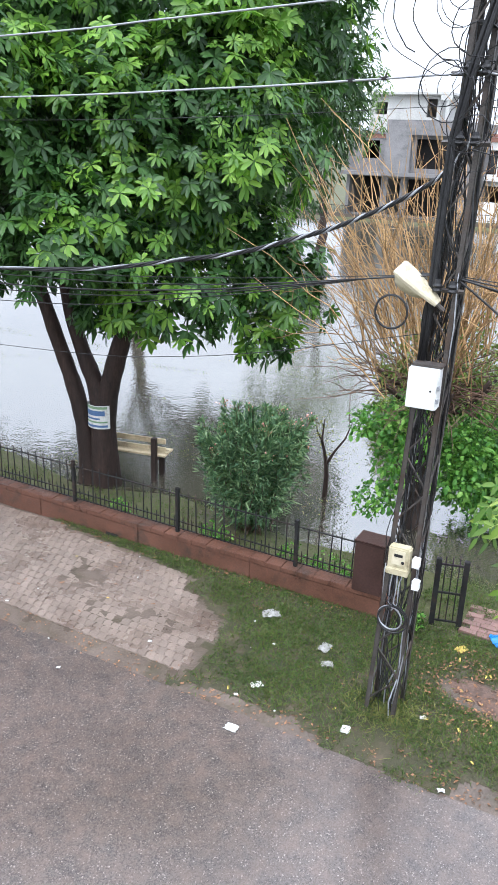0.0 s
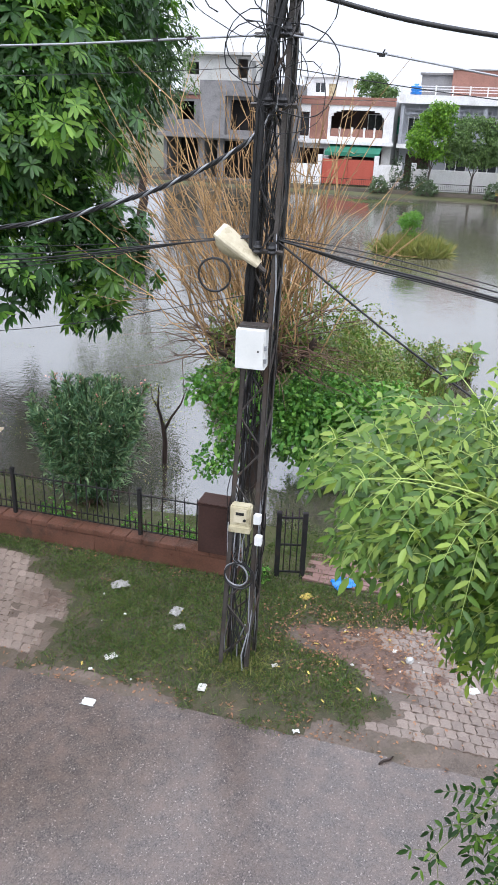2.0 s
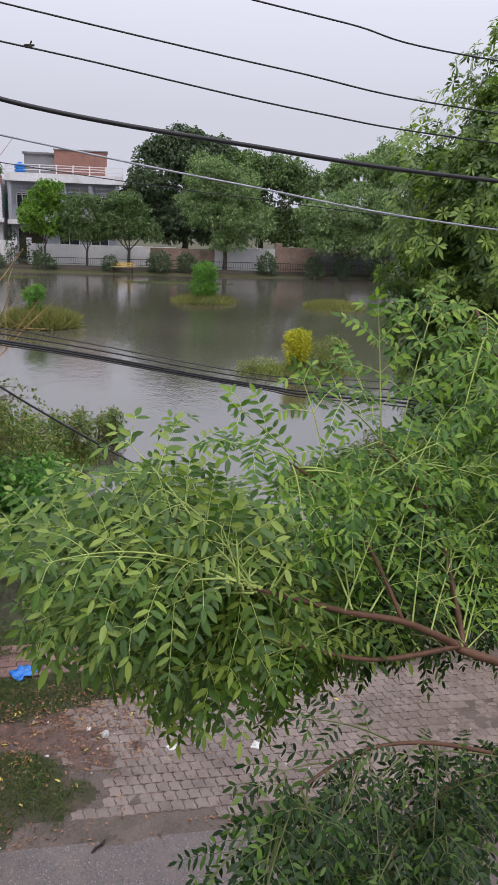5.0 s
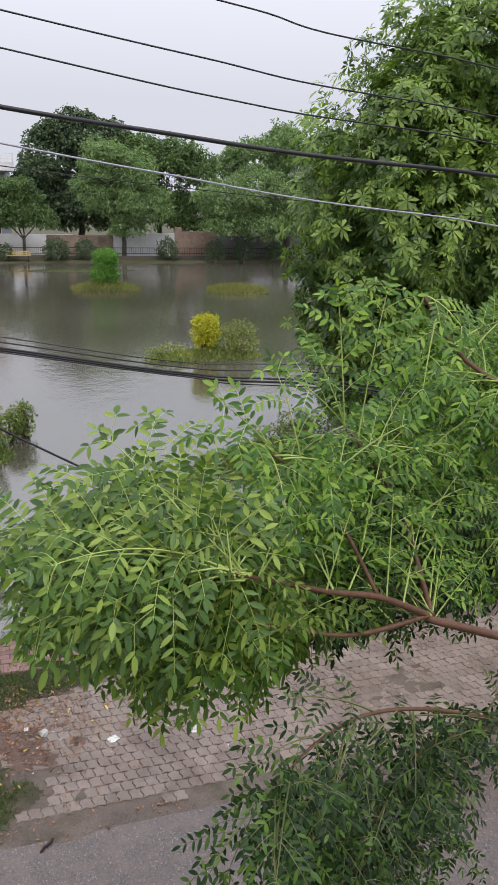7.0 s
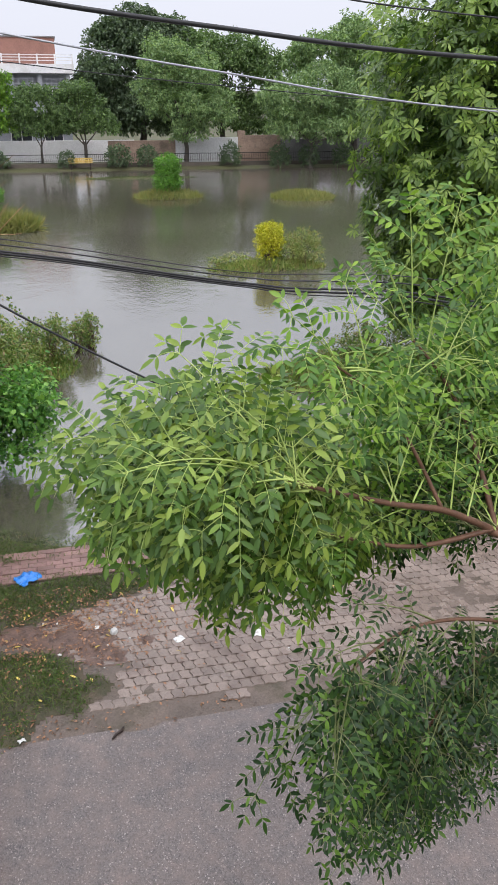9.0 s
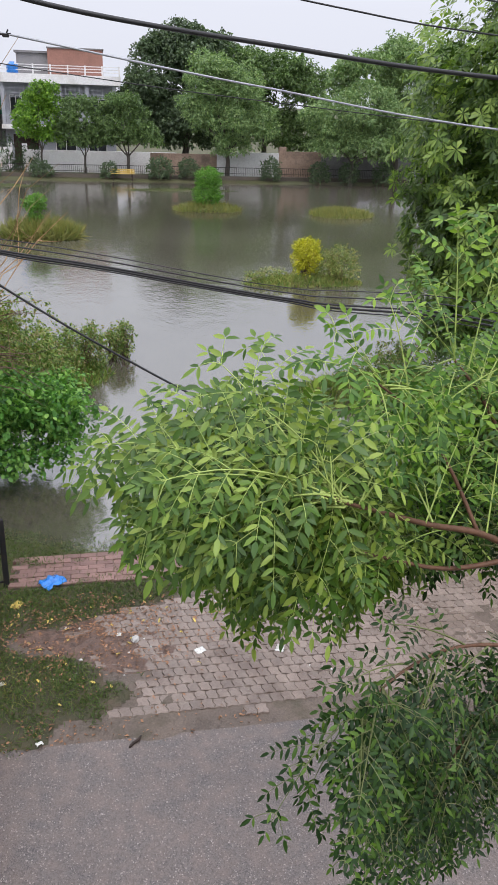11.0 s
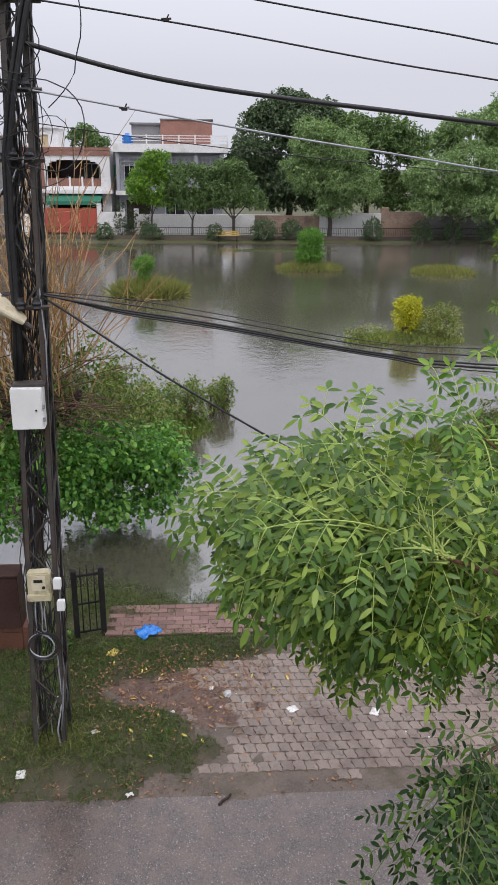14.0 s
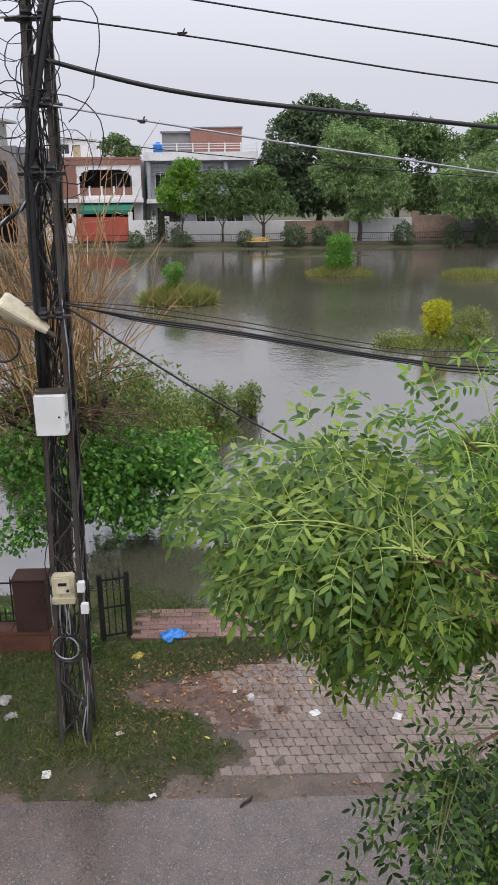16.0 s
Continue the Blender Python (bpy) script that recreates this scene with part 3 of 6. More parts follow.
        fr.box(xm - 0.03, xm + 0.03, y + 0.002, y + 0.05, z0 + 0.07, z1 - 0.07)
    part("frame", fr, frame_mat, w)
    return w


# house with a deep balcony, green awning and red gate
h = thing("house", at(0, 66), "white and brick two-storey house with deep balcony and green awning", "house")
part("wall", opening_wall(-13.5, -4.6, -0.1, 7.0, 0.0, 0.35, [(-10.15, -5.45, 3.95, 6.15), (-10.1, -5.4, 0.0, 2.95), (-13.3, -10.6, 0.2, 2.9), (-13.35, -12.1, 3.9, 5.9)]), M_WHITEWALL, h)
part("side_wall", Shape().box(-13.5, -13.2, 0.35, 9, -0.1, 7.0).box(-4.9, -4.6, 0.35, 9, -0.1, 7.0).box(-13.2, -4.9, 8.7, 9, -0.1, 7.0), M_WHITEWALL, h)
part("floor_slab", Shape().box(-13.2, -4.9, 0.36, 8.7, 3.25, 3.6).box(-13.2, -4.9, 0.36, 8.7, 6.6, 6.8), M_CONCRETE_L, h)
part("back_room", Shape().box(-13.1, -5.0, 3.2, 3.4, 3.61, 6.59).box(-13.1, -5.0, 3.2, 3.4, 0.0, 3.2), M_DARKRED, h, "shaded brown balcony back wall")
part("roof_parapet", Shape().box(-13.6, -4.5, -0.12, 0.25, 7.003, 7.22).box(-13.6, -4.5, -0.1, 0.0, 6.55, 6.95), M_HOUSEBRICK, h, "orange brick parapet band")
part("brick_panel", Shape().box(-12.0, -10.4, -0.06, -0.003, 3.7, 6.5), M_HOUSEBRICK, h)
part("ledge", Shape().box(-13.6, -4.4, -0.75, -0.003, 3.35, 3.66), M_WHITEWALL, h)
part("corner_trim", Shape().box(-10.15, -9.75, -0.02, 0.3, 5.9, 6.15).box(-10.15, -9.95, -0.02, 0.3, 5.65, 5.9).box(-9.75, -9.3, -0.02, 0.3, 6.02, 6.15), M_WHITEWALL, h)
part("corner_trim", Shape().box(-5.85, -5.45, -0.02, 0.3, 5.9, 6.15).box(-5.65, -5.45, -0.02, 0.3, 5.65, 5.9).box(-6.3, -5.85, -0.02, 0.3, 6.02, 6.15), M_WHITEWALL, h)
part("balcony_wall", Shape().box(-10.1, -5.5, 0.02, 0.16, 3.67, 4.62), M_HOUSEBRICK, h, "brick balcony wall with white posts")
for x in (-9.3, -8.2, -7.1, -6.2):
    part("balcony_post", Shape().box(x - 0.08, x + 0.08, -0.02, 0.2, 3.67, 4.75), M_WHITEWALL, h)
window(h, -13.3, -12.15, 4.0, 5.8, 0.1, M_DARKRED, 1)
window(h, -7.3, -5.9, 4.4, 5.9, 3.1, M_WHITEWALL, 1)
aw = Shape().add([(-10.05, -0.1, 3.3), (-5.35, -0.1, 3.3), (-5.3, -2.2, 2.75), (-10.1, -2.2, 2.75), (-10.1, -2.22, 2.45), (-5.3, -2.22, 2.45), (-10.05, -0.1, 3.26), (-5.35, -0.1, 3.26), (-5.3, -2.17, 2.7), (-10.1, -2.17, 2.7), (-10.1, -2.18, 2.45), (-5.3, -2.18, 2.45)],
                 [(0, 3, 2, 1), (3, 4, 5, 2), (6, 7, 8, 9), (9, 8, 11, 10), (4, 10, 11, 5), (0, 6, 9, 3), (1, 2, 8, 7), (3, 9, 10, 4), (2, 5, 11, 8), (0, 1, 7, 6)])
part("awning", aw, M_GREEN, h, "green cloth awning")
part("roof_room", opening_wall(-13.2, -9.3, 6.85, 8.8, 2.0, 2.3, [(-10.9, -10.2, 7.0, 8.3), (-12.2, -11.2, 7.5, 8.4)]), M_WHITEWALL, h, "white roof room")
part("roof_room_sides", Shape().box(-13.2, -12.95, 2.3, 5.5, 6.85, 8.8).box(-9.55, -9.3, 2.3, 5.5, 6.85, 8.8).box(-13.4, -9.1, 1.8, 5.7, 8.803, 8.95), M_WHITEWALL, h)
part("roof_door", Shape().box(-10.9, -10.2, 2.1, 2.16, 7.0, 8.3), M_PLANK, h, "wooden door")
window(h, -12.2, -11.2, 7.5, 8.4, 2.1, M_WHITEWALL, 1)
rg = thing("red_gate", at(0, 63.2), "red painted steel driveway gate", "gate")
for i, x in enumerate((-10.1, -7.85)):
    part("gate_leaf", Shape().box(x, x + 2.22, -0.04, 0.04, 0.12, 2.2, 0.01), M_REDGATE, rg)
    for k in range(4):
        part("gate_rib", Shape().box(x + 0.25 + k * 0.56, x + 0.3 + k * 0.56, -0.07, -0.043, 0.2, 2.1), M_REDGATE, rg)
bw = thing("boundary_wall", at(0, 63.2), "white house boundary wall with pillars", "wall", kind="structure")
part("wall", Shape().box(-13.6, -10.5, -0.12, 0.12, -0.1, 1.7).box(-5.2, -3.6, -0.12, 0.12, -0.1, 1.9).box(-2.0, 10.4, -0.12, 0.12, -0.1, 1.75), M_WHITEWALL, bw)
part("pillar", Shape().box(-10.5, -10.15, -0.2, 0.2, -0.1, 2.5).box(-5.58, -5.2, -0.2, 0.2, -0.1, 2.6).box(-3.6, -3.2, -0.2, 0.2, -0.1, 2.2).box(-2.4, -2.0, -0.2, 0.2, -0.1, 2.2), M_WHITEWALL, bw)

# house with a terrace, red brick roof block
h = thing("house", at(0, 66), "pale grey two-storey house with railed terrace and red brick roof block", "house")
part("wall", opening_wall(-3.9, 5.4, -0.1, 6.85, 0.3, 0.6, [(-3.4, -2.4, 4.2, 5.9), (-1.5, -0.2, 4.0, 5.8), (0.7, 2.2, 3.9, 5.9), (3.2, 4.8, 4.0, 5.8), (-3.3, -1.2, 0.2, 2.8), (0.2, 2.0, 0.9, 2.7), (3.0, 4.6, 0.9, 2.7)]), M_SHADEDGREY, h)
part("side_wall", Shape().box(-3.9, -3.6, 0.6, 9, -0.1, 6.85).box(5.1, 5.4, 0.6, 9, -0.1, 6.85).box(-3.6, 5.1, 8.7, 9, -0.1, 6.85), M_SHADEDGREY, h)
part("terrace_slab", Shape().box(-4.2, 5.9, -0.9, 9.1, 6.853, 7.55), M_WHITEWALL, h, "white terrace slab with deep edge")
part("balcony_slab", Shape().box(-4.1, 5.6, -0.7, 0.297, 3.25, 3.6), M_WHITEWALL, h)
# columns take the same grey, with the overhang's shade in its colour
for k in range(5):
    part("column", Shape().box(-4.0 + k * 2.3, -3.7 + k * 2.3, -0.65, -0.35, 3.6, 6.85), M_SHADEDGREY, h)
lat = Shape()
for k in range(24):
    x = -3.65 + k * 0.38
    lat.box(x, x + 0.05, -0.55, -0.5, 5.7, 6.85)
for z in (5.7, 6.05, 6.4, 6.75):
    lat.box(-3.7, 5.4, -0.5, -0.46, z, z + 0.06)
part("lattice_screen", lat, M_SHADEDGREY, h, "lattice screen under the terrace")
low = Shape()
for k in range(30):
    low.box(-3.65 + k * 0.3, -3.56 + k * 0.3, -0.6, -0.5, 3.6, 4.3)
part("balcony_balusters", low.box(-3.7, 5.4, -0.62, -0.48, 4.3, 4.42), M_SHADEDGREY, h)
for a, b, c, d in ((-3.4, -2.4, 4.2, 5.9), (-1.5, -0.2, 4.0, 5.8), (0.7, 2.2, 3.9, 5.9), (3.2, 4.8, 4.0, 5.8), (0.2, 2.0, 0.9, 2.7), (3.0, 4.6, 0.9, 2.7)):
    window(h, a, b, c, d, 0.4, M_WHITEWALL, 1)
part("front_door", Shape().box(-3.3, -1.2, 0.4, 0.46, 0.2, 2.8), M_DARKRED, h)
rail = Shape()
for z in (7.78, 8.0, 8.2):
    rail.box(-4.1, 5.8, -0.8, -0.76, z, z + 0.06)
part("terrace_rail", rail, M_WHITEWALL, h)
for k in range(8):
    part("rail_post", Shape().box(-4.12 + k * 1.41, -4.0 + k * 1.41, -0.83, -0.72, 7.553, 8.3), M_WHITEWALL, h)
part("roof_room", Shape().box(-2.7, -0.1, 1.5, 5.5, 7.553, 9.2).box(-2.85, 0.0, 1.3, 5.7, 9.2, 9.36), M_CONCRETE, h, "grey cement roof room")
part("brick_block", Shape().box(-0.098, 4.5, 1.2, 6, 7.553, 9.6), M_HOUSEBRICK, h, "red brick roof block")
part("brick_block_cap", Shape().box(-0.15, 4.6, 1.1, 6.1, 9.603, 9.7), M_CONCRETE, h)
tank = thing("water_tank", at(-2.9, 65.5, 7.553), "blue plastic roof water tank", "tank", shape=Shape().lathe([(0.45, 0), (0.47, 0.05), (0.47, 0.2), (0.44, 0.24), (0.47, 0.28), (0.47, 0.62), (0.2, 0.78), (0.18, 0.84)], 16), material=M_BLUE, smooth=False)
# narrow recessed house between the two
h = thing("house", at(0, 69), "narrow recessed grey house with green screen", "house")
part("wall", opening_wall(-4.55, -3.95, -0.1, 7.0, 0, 0.3, []), M_CONCRETE, h)
part("screen", Shape().box(-4.55, -3.95, -0.3, -0.1, 4.3, 5.8), M_GREEN, h)

# unfinished cement house
h = thing("house", at(0, 62), "unfinished bare grey cement house with open dark rooms", "house")
part("wall", opening_wall(-24.5, -14.4, -0.1, 6.95, 0, 0.35, [(-24.2, -21.2, 0.2, 3.4), (-20.6, -19.4, 0.2, 3.3), (-18.3, -15.4, 4.2, 6.6), (-23.2, -21.6, 4.9, 6.4), (-18.8, -15.0, 0.2, 3.3)]), M_CONCRETE, h)
part("side_wall", Shape().box(-24.5, -24.2, 0.35, 8, -0.1, 6.95).box(-14.7, -14.4, 0.35, 8, -0.1, 6.95).box(-24.2, -14.7, 7.7, 8, -0.1, 6.95).box(-20.9, -20.6, 0.36, 7.7, -0.1, 6.9), M_CONCRETE, h)
part("floor_slab", Shape().box(-24.9, -14.2, -0.9, 7.6, 3.5, 3.8).box(-24.6, -20.6, -0.2, 7.9, 6.953, 7.15), M_CONCRETE, h)
part("front_block", Shape().box(-20.9, -18.6, -0.55, -0.003, 3.8, 8.1).box(-18.6, -14.4, -0.55, -0.003, 6.9, 8.1).box(-15.3, -14.4, -0.55, -0.003, 3.8, 6.9), M_CONCRETE, h, "projecting cement block and beam")
part("brick_band", Shape().box(-24.6, -20.95, -0.06, -0.003, 6.6, 6.9), M_HOUSEBRICK, h)
part("upper_room", opening_wall(-23.5, -17.0, 7.15, 10.2, 2, 2.3, [(-23.0, -21.9, 8.6, 9.6), (-18.3, -17.4, 8.4, 9.9)]), M_CONCRETE_L, h, "pale cement roof room")
part("upper_room_sides", Shape().box(-23.5, -23.2, 2.3, 7, 7.15, 10.2).box(-17.3, -17.0, 2.3, 7, 7.15, 10.2).box(-23.2, -17.3, 6.7, 7, 7.15, 10.2), M_CONCRETE_L, h)
part("upper_roof", Shape().box(-23.9, -16.0, 1.4, 7.3, 10.203, 10.4), M_CONCRETE_L, h)
part("upper_porch", Shape().box(-16.5, -16.2, 1.5, 1.8, 8.1, 10.2).box(-17.0, -16.0, 1.42, 1.6, 9.75, 10.2), M_CONCRETE_L, h)
# added sheets, coloured near black to give the rooms their shade
part("room_shade", Shape().box(-24.1, -21.0, 3.5, 3.6, 0, 6.9).box(-20.5, -14.8, 3.5, 3.6, 0, 6.9), M_UNLIT, h, "near-black sheets painting the unlit rooms' shade behind the openings")
part("parapet", Shape().box(-14.4, -13.0, 0.0, 0.3, 6.5, 8.0).box(-14.4, -12.9, 0.3, 6, -0.1, 8.0), M_CONCRETE, h)
# far right garden wall
gw = thing("garden_wall", at(0, 60.5), "whitewashed garden wall with a rusty brick pier", "wall", kind="structure")
part("wall", Shape().box(13.5, 18.8, -0.12, 0.12, -0.1, 2.05), M_WHITEWALL, gw)
part("brick_pier", Shape().box(18.8, 19.4, -0.2, 0.2, -0.1, 2.55).box(19.4, 22.5, -0.12, 0.12, -0.1, 2.2), M_PLASTER, gw)
part("cement_wall", Shape().box(22.5, 34, -0.12, 0.12, -0.1, 1.9), M_CONCRETE, gw)
part("plaster_wall", Shape().box(8.0, 13.5, -0.12, 0.12, -0.1, 1.85), M_PLASTER, gw, "stained peeling plaster wall")
rw = thing("side_wall", at(35, 0), "grey cement park side wall", "wall", kind="structure")
part("wall", Shape().box(-0.12, 0.12, 1, 60, -0.1, 1.6), M_CONCRETE_L, rw)
# low fence along the far shore
ff = thing("far_fence", at(0, 58.4), "low dark iron fence on a cement kerb", "fence")
part("kerb", Shape().box(-30, 33, -0.12, 0.12, -0.1, 0.3), M_KERB, ff)
part("rail", Shape().box(-30, 33, -0.015, 0.015, 0.95, 0.99).box(-30, 33, -0.015, 0.015, 0.5, 0.53), M_BLACKIRON, ff)
pk = Shape()
for k in range(420):
    pk.box(-30 + k * 0.15, -29.98 + k * 0.15, -0.01, 0.01, 0.3, 1.0)
tagged(part("picket", pk, M_BLACKIRON, ff), kind="stuff")

# turf: the grown-over part of the verge, a skin just above the soil
tv, tf, ids = [], [], {}
for i in range(-96, 108):
    for j in range(0, 65):
        s, n = i * 0.045, -2.74 + j * 0.044
        if grassy(s, n) + 0.3 * noise.noise(Vector((s * 1.7, n * 1.7, 33))) > 0.04:
            ids[i, j] = len(tv)
            tv.append(W(s, n, verge_z(s, n) + 0.005))
tf = [(ids[i, j], ids[i + 1, j], ids[i + 1, j + 1], ids[i, j + 1]) for i, j in ids if (i + 1, j) in ids and (i + 1, j + 1) in ids and (i, j + 1) in ids]
thing("turf", pose(0, 0, 0), "trodden wet turf grown over the verge", "turf", kind="structure", shape=Shape().add(tv, tf), material=M_TURF, smooth=True)


# ---------------------------------------------------------------- trees and plants
def limb(sh, a, b, r0, r1, bend=0.15, k=7, seg=8):
    a, b = Vector(a), Vector(b)
    off = Vector(rng.normal(size=3)) * bend * (b - a).length
    pts = [a.lerp(b, i / k) + off * math.sin(math.pi * i / k) * 0.5 + Vector(rng.normal(size=3)) * 0.012 * (b - a).length for i in range(k + 1)]
    pts[0], pts[-1] = a, b
    sh.tube(pts, [r0 + (r1 - r0) * i / k for i in range(k + 1)], seg)


def whorls(pts, outs, count=9, length=0.19, width=0.068, tilt=0.12, fine=True):
    """Rosettes of leaves round shoots that point outward and up."""
    k = len(pts)
    ax = unit(outs + np.array([0, 0, 0.55]) + 0.45 * rng.normal(size=(k, 3)))
    e1 = unit(np.cross(ax, rand_dirs(k)))
    e2 = np.cross(ax, e1)
    base, way, up, ln = [], [], [], []
    size = length * rng.uniform(0.65, 1.2, k)
    for j in range(count):
        q = 2 * np.pi * j / count + rng.normal(0, 0.12, k)
        d = e1 * np.cos(q)[:, None] + e2 * np.sin(q)[:, None] + ax * (tilt + rng.normal(0, 0.22, k))[:, None]
        base.append(pts + 0.01 * d), way.append(d), up.append(ax), ln.append(size * rng.uniform(0.8, 1.1, k))
    ln = np.concatenate(ln)
    return leaves(np.concatenate(base), np.concatenate(way), np.concatenate(up), ln, ln * width / length, 0.30, 0.12, 0.64, fine)


def droopers(pts, outs, count=5, length=0.17, width=0.035, fine=False, hang=0.6, spread=0.8):
    k = len(pts)
    rep = np.repeat(np.arange(k), count)
    way = unit(outs[rep] * 0.6 + spread * rng.normal(size=(len(rep), 3)) + np.array([0, 0, -hang]))
    ln = length * rng.uniform(0.6, 1.2, len(rep))
    return leaves(pts[rep] + 0.05 * rng.normal(size=(len(rep), 3)) * length * 6, way, rand_dirs(len(rep)) + np.array([0, 0, 0.8]), ln, ln * width / length, 0.25, 0.2, 0.45, fine)


def tree(name, m, label, trunk_shape, bark_mat, crown_arrays, leaf_mat, group="", category="tree", lit_whorls=None, lit_mat=M_LITWHORL):
    t = thing(name, m, label, category, group)
    if trunk_shape is not None:
        part("trunk", trunk_shape, bark_mat, t, smooth=True)
    part("crown", tri_mesh("crown", *crown_arrays), leaf_mat, t)
    if lit_whorls is not None:
        tagged(part("lit_growth", tri_mesh("lit_growth", *lit_whorls), lit_mat, t, "leaf whorls coloured brighter for the crown's lit side"), kind="stuff")
    return t


def lit_mask(p, o, level=0.2):
    """Where the brighter whorls stand: patches of the outer side, its light put into leaf colour."""
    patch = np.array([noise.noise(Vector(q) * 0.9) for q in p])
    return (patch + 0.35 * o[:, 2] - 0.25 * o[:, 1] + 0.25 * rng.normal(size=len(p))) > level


# the large tree with whorled leaves by the fence (local x, y as the world's)
B = [(-3.9, -0.6, 6.4, 2.2, 1.9, 2.3), (-1.4, -1.2, 6.0, 1.6, 1.4, 1.9), (0.6, -0.4, 5.4, 1.6, 1.5, 2.0), (1.9, 0.2, 6.0, 1.7, 1.6, 2.0), (2.9, 0.4, 3.55, 0.95, 0.9, 0.95),
     (-0.2, -1.6, 4.3, 1.15, 1.0, 1.0), (1.2, -0.8, 3.5, 1.1, 0.9, 0.85), (-2.8, 0.3, 4.4, 1.7, 1.5, 1.2), (-5.2, 0.5, 4.5, 1.6, 1.6, 1.4), (0.0, 1.0, 8.0, 2.8, 2.2, 2.0), (-3.0, 0.8, 8.4, 2.6, 2.2, 1.8), (2.6, 1.2, 7.9, 1.7, 1.6, 1.7),
     (0.3, -0.5, 3.2, 0.55, 0.5, 0.6), (2.75, 0.2, 2.65, 0.5, 0.45, 0.5), (1.0, 0.0, 4.5, 1.5, 1.2, 1.0), (2.0, 0.2, 4.4, 1.1, 1.0, 0.8)]
tr = Shape()


def trunk_line(sh, pts, radii, seg=12):
    """A smooth, slightly knotty trunk through points."""
    line = spline([Vector(p) for p in pts], 8)
    rr = np.interp(np.linspace(0, 1, len(line)), np.linspace(0, 1, len(radii)), radii)
    rr = [r * (1 + 0.09 * noise.noise(Vector((p.x * 5, p.y * 5, p.z * 3.5)))) for r, p in zip(rr, line)]
    sh.tube(line, rr, seg)


trunk_line(tr, [(0.02, 0, -0.3), (0, 0, 0.5), (-0.02, 0.01, 1.2), (-0.12, 0.04, 1.7), (-0.38, 0.12, 2.4), (-0.62, 0.22, 3.4), (-0.9, 0.3, 6.5)], [0.31, 0.24, 0.21, 0.16, 0.13, 0.11, 0.06])
trunk_line(tr, [(0.03, 0, 0.3), (0.03, 0, 1.0), (0.1, 0, 1.6), (0.26, -0.03, 2.2), (0.42, -0.05, 2.8), (0.6, 0, 4.2), (0.9, 0.1, 6.8)], [0.19, 0.19, 0.18, 0.165, 0.145, 0.12, 0.06])
trunk_line(tr, [(-0.3, 0.08, -0.3), (-0.33, 0.08, 0.5), (-0.42, 0.1, 1.2), (-0.57, 0.12, 1.8), (-0.8, 0.16, 2.5), (-1.15, 0.2, 3.6), (-2.1, 0.2, 6.4)], [0.23, 0.165, 0.15, 0.14, 0.13, 0.11, 0.06])
trunk_line(tr, [(0.52, 0.0, 3.2), (1.4, 0.1, 3.5), (2.7, 0.3, 3.8)], [0.08, 0.05, 0.025], 8)
trunk_line(tr, [(0.68, 0.05, 4.8), (1.4, 0.3, 6.0), (2.3, 0.6, 7.4)], [0.08, 0.05, 0.025], 8)
trunk_line(tr, [(-1.1, 0.2, 3.5), (-2.4, 0.0, 4.5), (-4.4, -0.2, 5.2)], [0.09, 0.06, 0.025], 8)
for x, y, z, *_ in B[:4] + B[9:12]:
    limb(tr, (x * 0.35, y * 0.3, z - 1.6), (x, y, z + 0.2), 0.05, 0.015, 0.12)
p1, o1 = blob_points(B, 24, 0.42)
p2, o2 = blob_points([(x, y, z, 0.75 * a, 0.75 * b, 0.75 * c) for x, y, z, a, b, c in B], 14, 0.8)
# the left side keeps the darker leaf: its deep shade is put into colour
unlit_side = ~(lit_mask(p1, o1) & (p1[:, 0] > -0.7 + 0.7 * rng.normal(size=len(p1))))
big_tree = tree("whorled_leaf_tree", pose(-2.9, 13.1, 0), "large forked tree with whorled glossy leaves and dark wet trunks", tr, M_BARKRED, join_arrays([whorls(p1[unlit_side], o1[unlit_side]), droopers(p2, o2, 5, 0.24, 0.08, None, 0.3)]), M_ALSTONIA, lit_whorls=whorls(p1[~unlit_side], o1[~unlit_side]))
# printed notice tied round the trunk
nt = Shape()
for j in range(11):
    q = radians(-200 + j * 15)
    for z in (1.0, 1.42):
        nt.v.append((-0.015 + 0.262 * math.cos(q) * (1.0 - 0.08 * (z - 1)), 0.015 + 0.262 * math.sin(q) * (1.0 - 0.08 * (z - 1)), z))
nt.f = [(2 * j, 2 * j + 2, 2 * j + 3, 2 * j + 1) for j in range(10)]
notice = thing("notice", pose(-2.9, 13.1, 0), "printed paper notice wrapped round the tree trunk", "notice")
part("sheet", nt, M_PAPER, notice)
M_PRINTBLUE = weathered("blue_print", (0.05, 0.10, 0.22), (0.09, 0.16, 0.30), 9, 60, 0.6, 0)
M_PRINTGREEN = weathered("green_print", (0.12, 0.22, 0.12), (0.22, 0.32, 0.18), 9, 60, 0.6, 0)
for z0, z1, q0, q1, mm in ((1.36, 1.405, -195, -60, M_PRINTGREEN), (1.24, 1.33, -170, -70, M_PRINTBLUE), (1.17, 1.2, -190, -90, M_PRINTBLUE), (1.11, 1.14, -185, -60, M_PRINTGREEN), (1.03, 1.07, -195, -60, M_PRINTBLUE)):
    bar = Shape()
    for j in range(9):
        q = radians(q0 + (q1 - q0) * j / 8)
        for z in (z0, z1):
            r = 0.266 * (1.0 - 0.08 * (z - 1))
            bar.v.append((-0.015 + r * math.cos(q), 0.015 + r * math.sin(q), z))
    bar.f = [(2 * j, 2 * j + 2, 2 * j + 3, 2 * j + 1) for j in range(8)]
    part("print_bar", bar, mm, notice)

# dark drooping trees behind it
def backing_tree(x, y, blobs, mat, label, per=14, length=0.34, h0=3.0):
    sh = Shape()
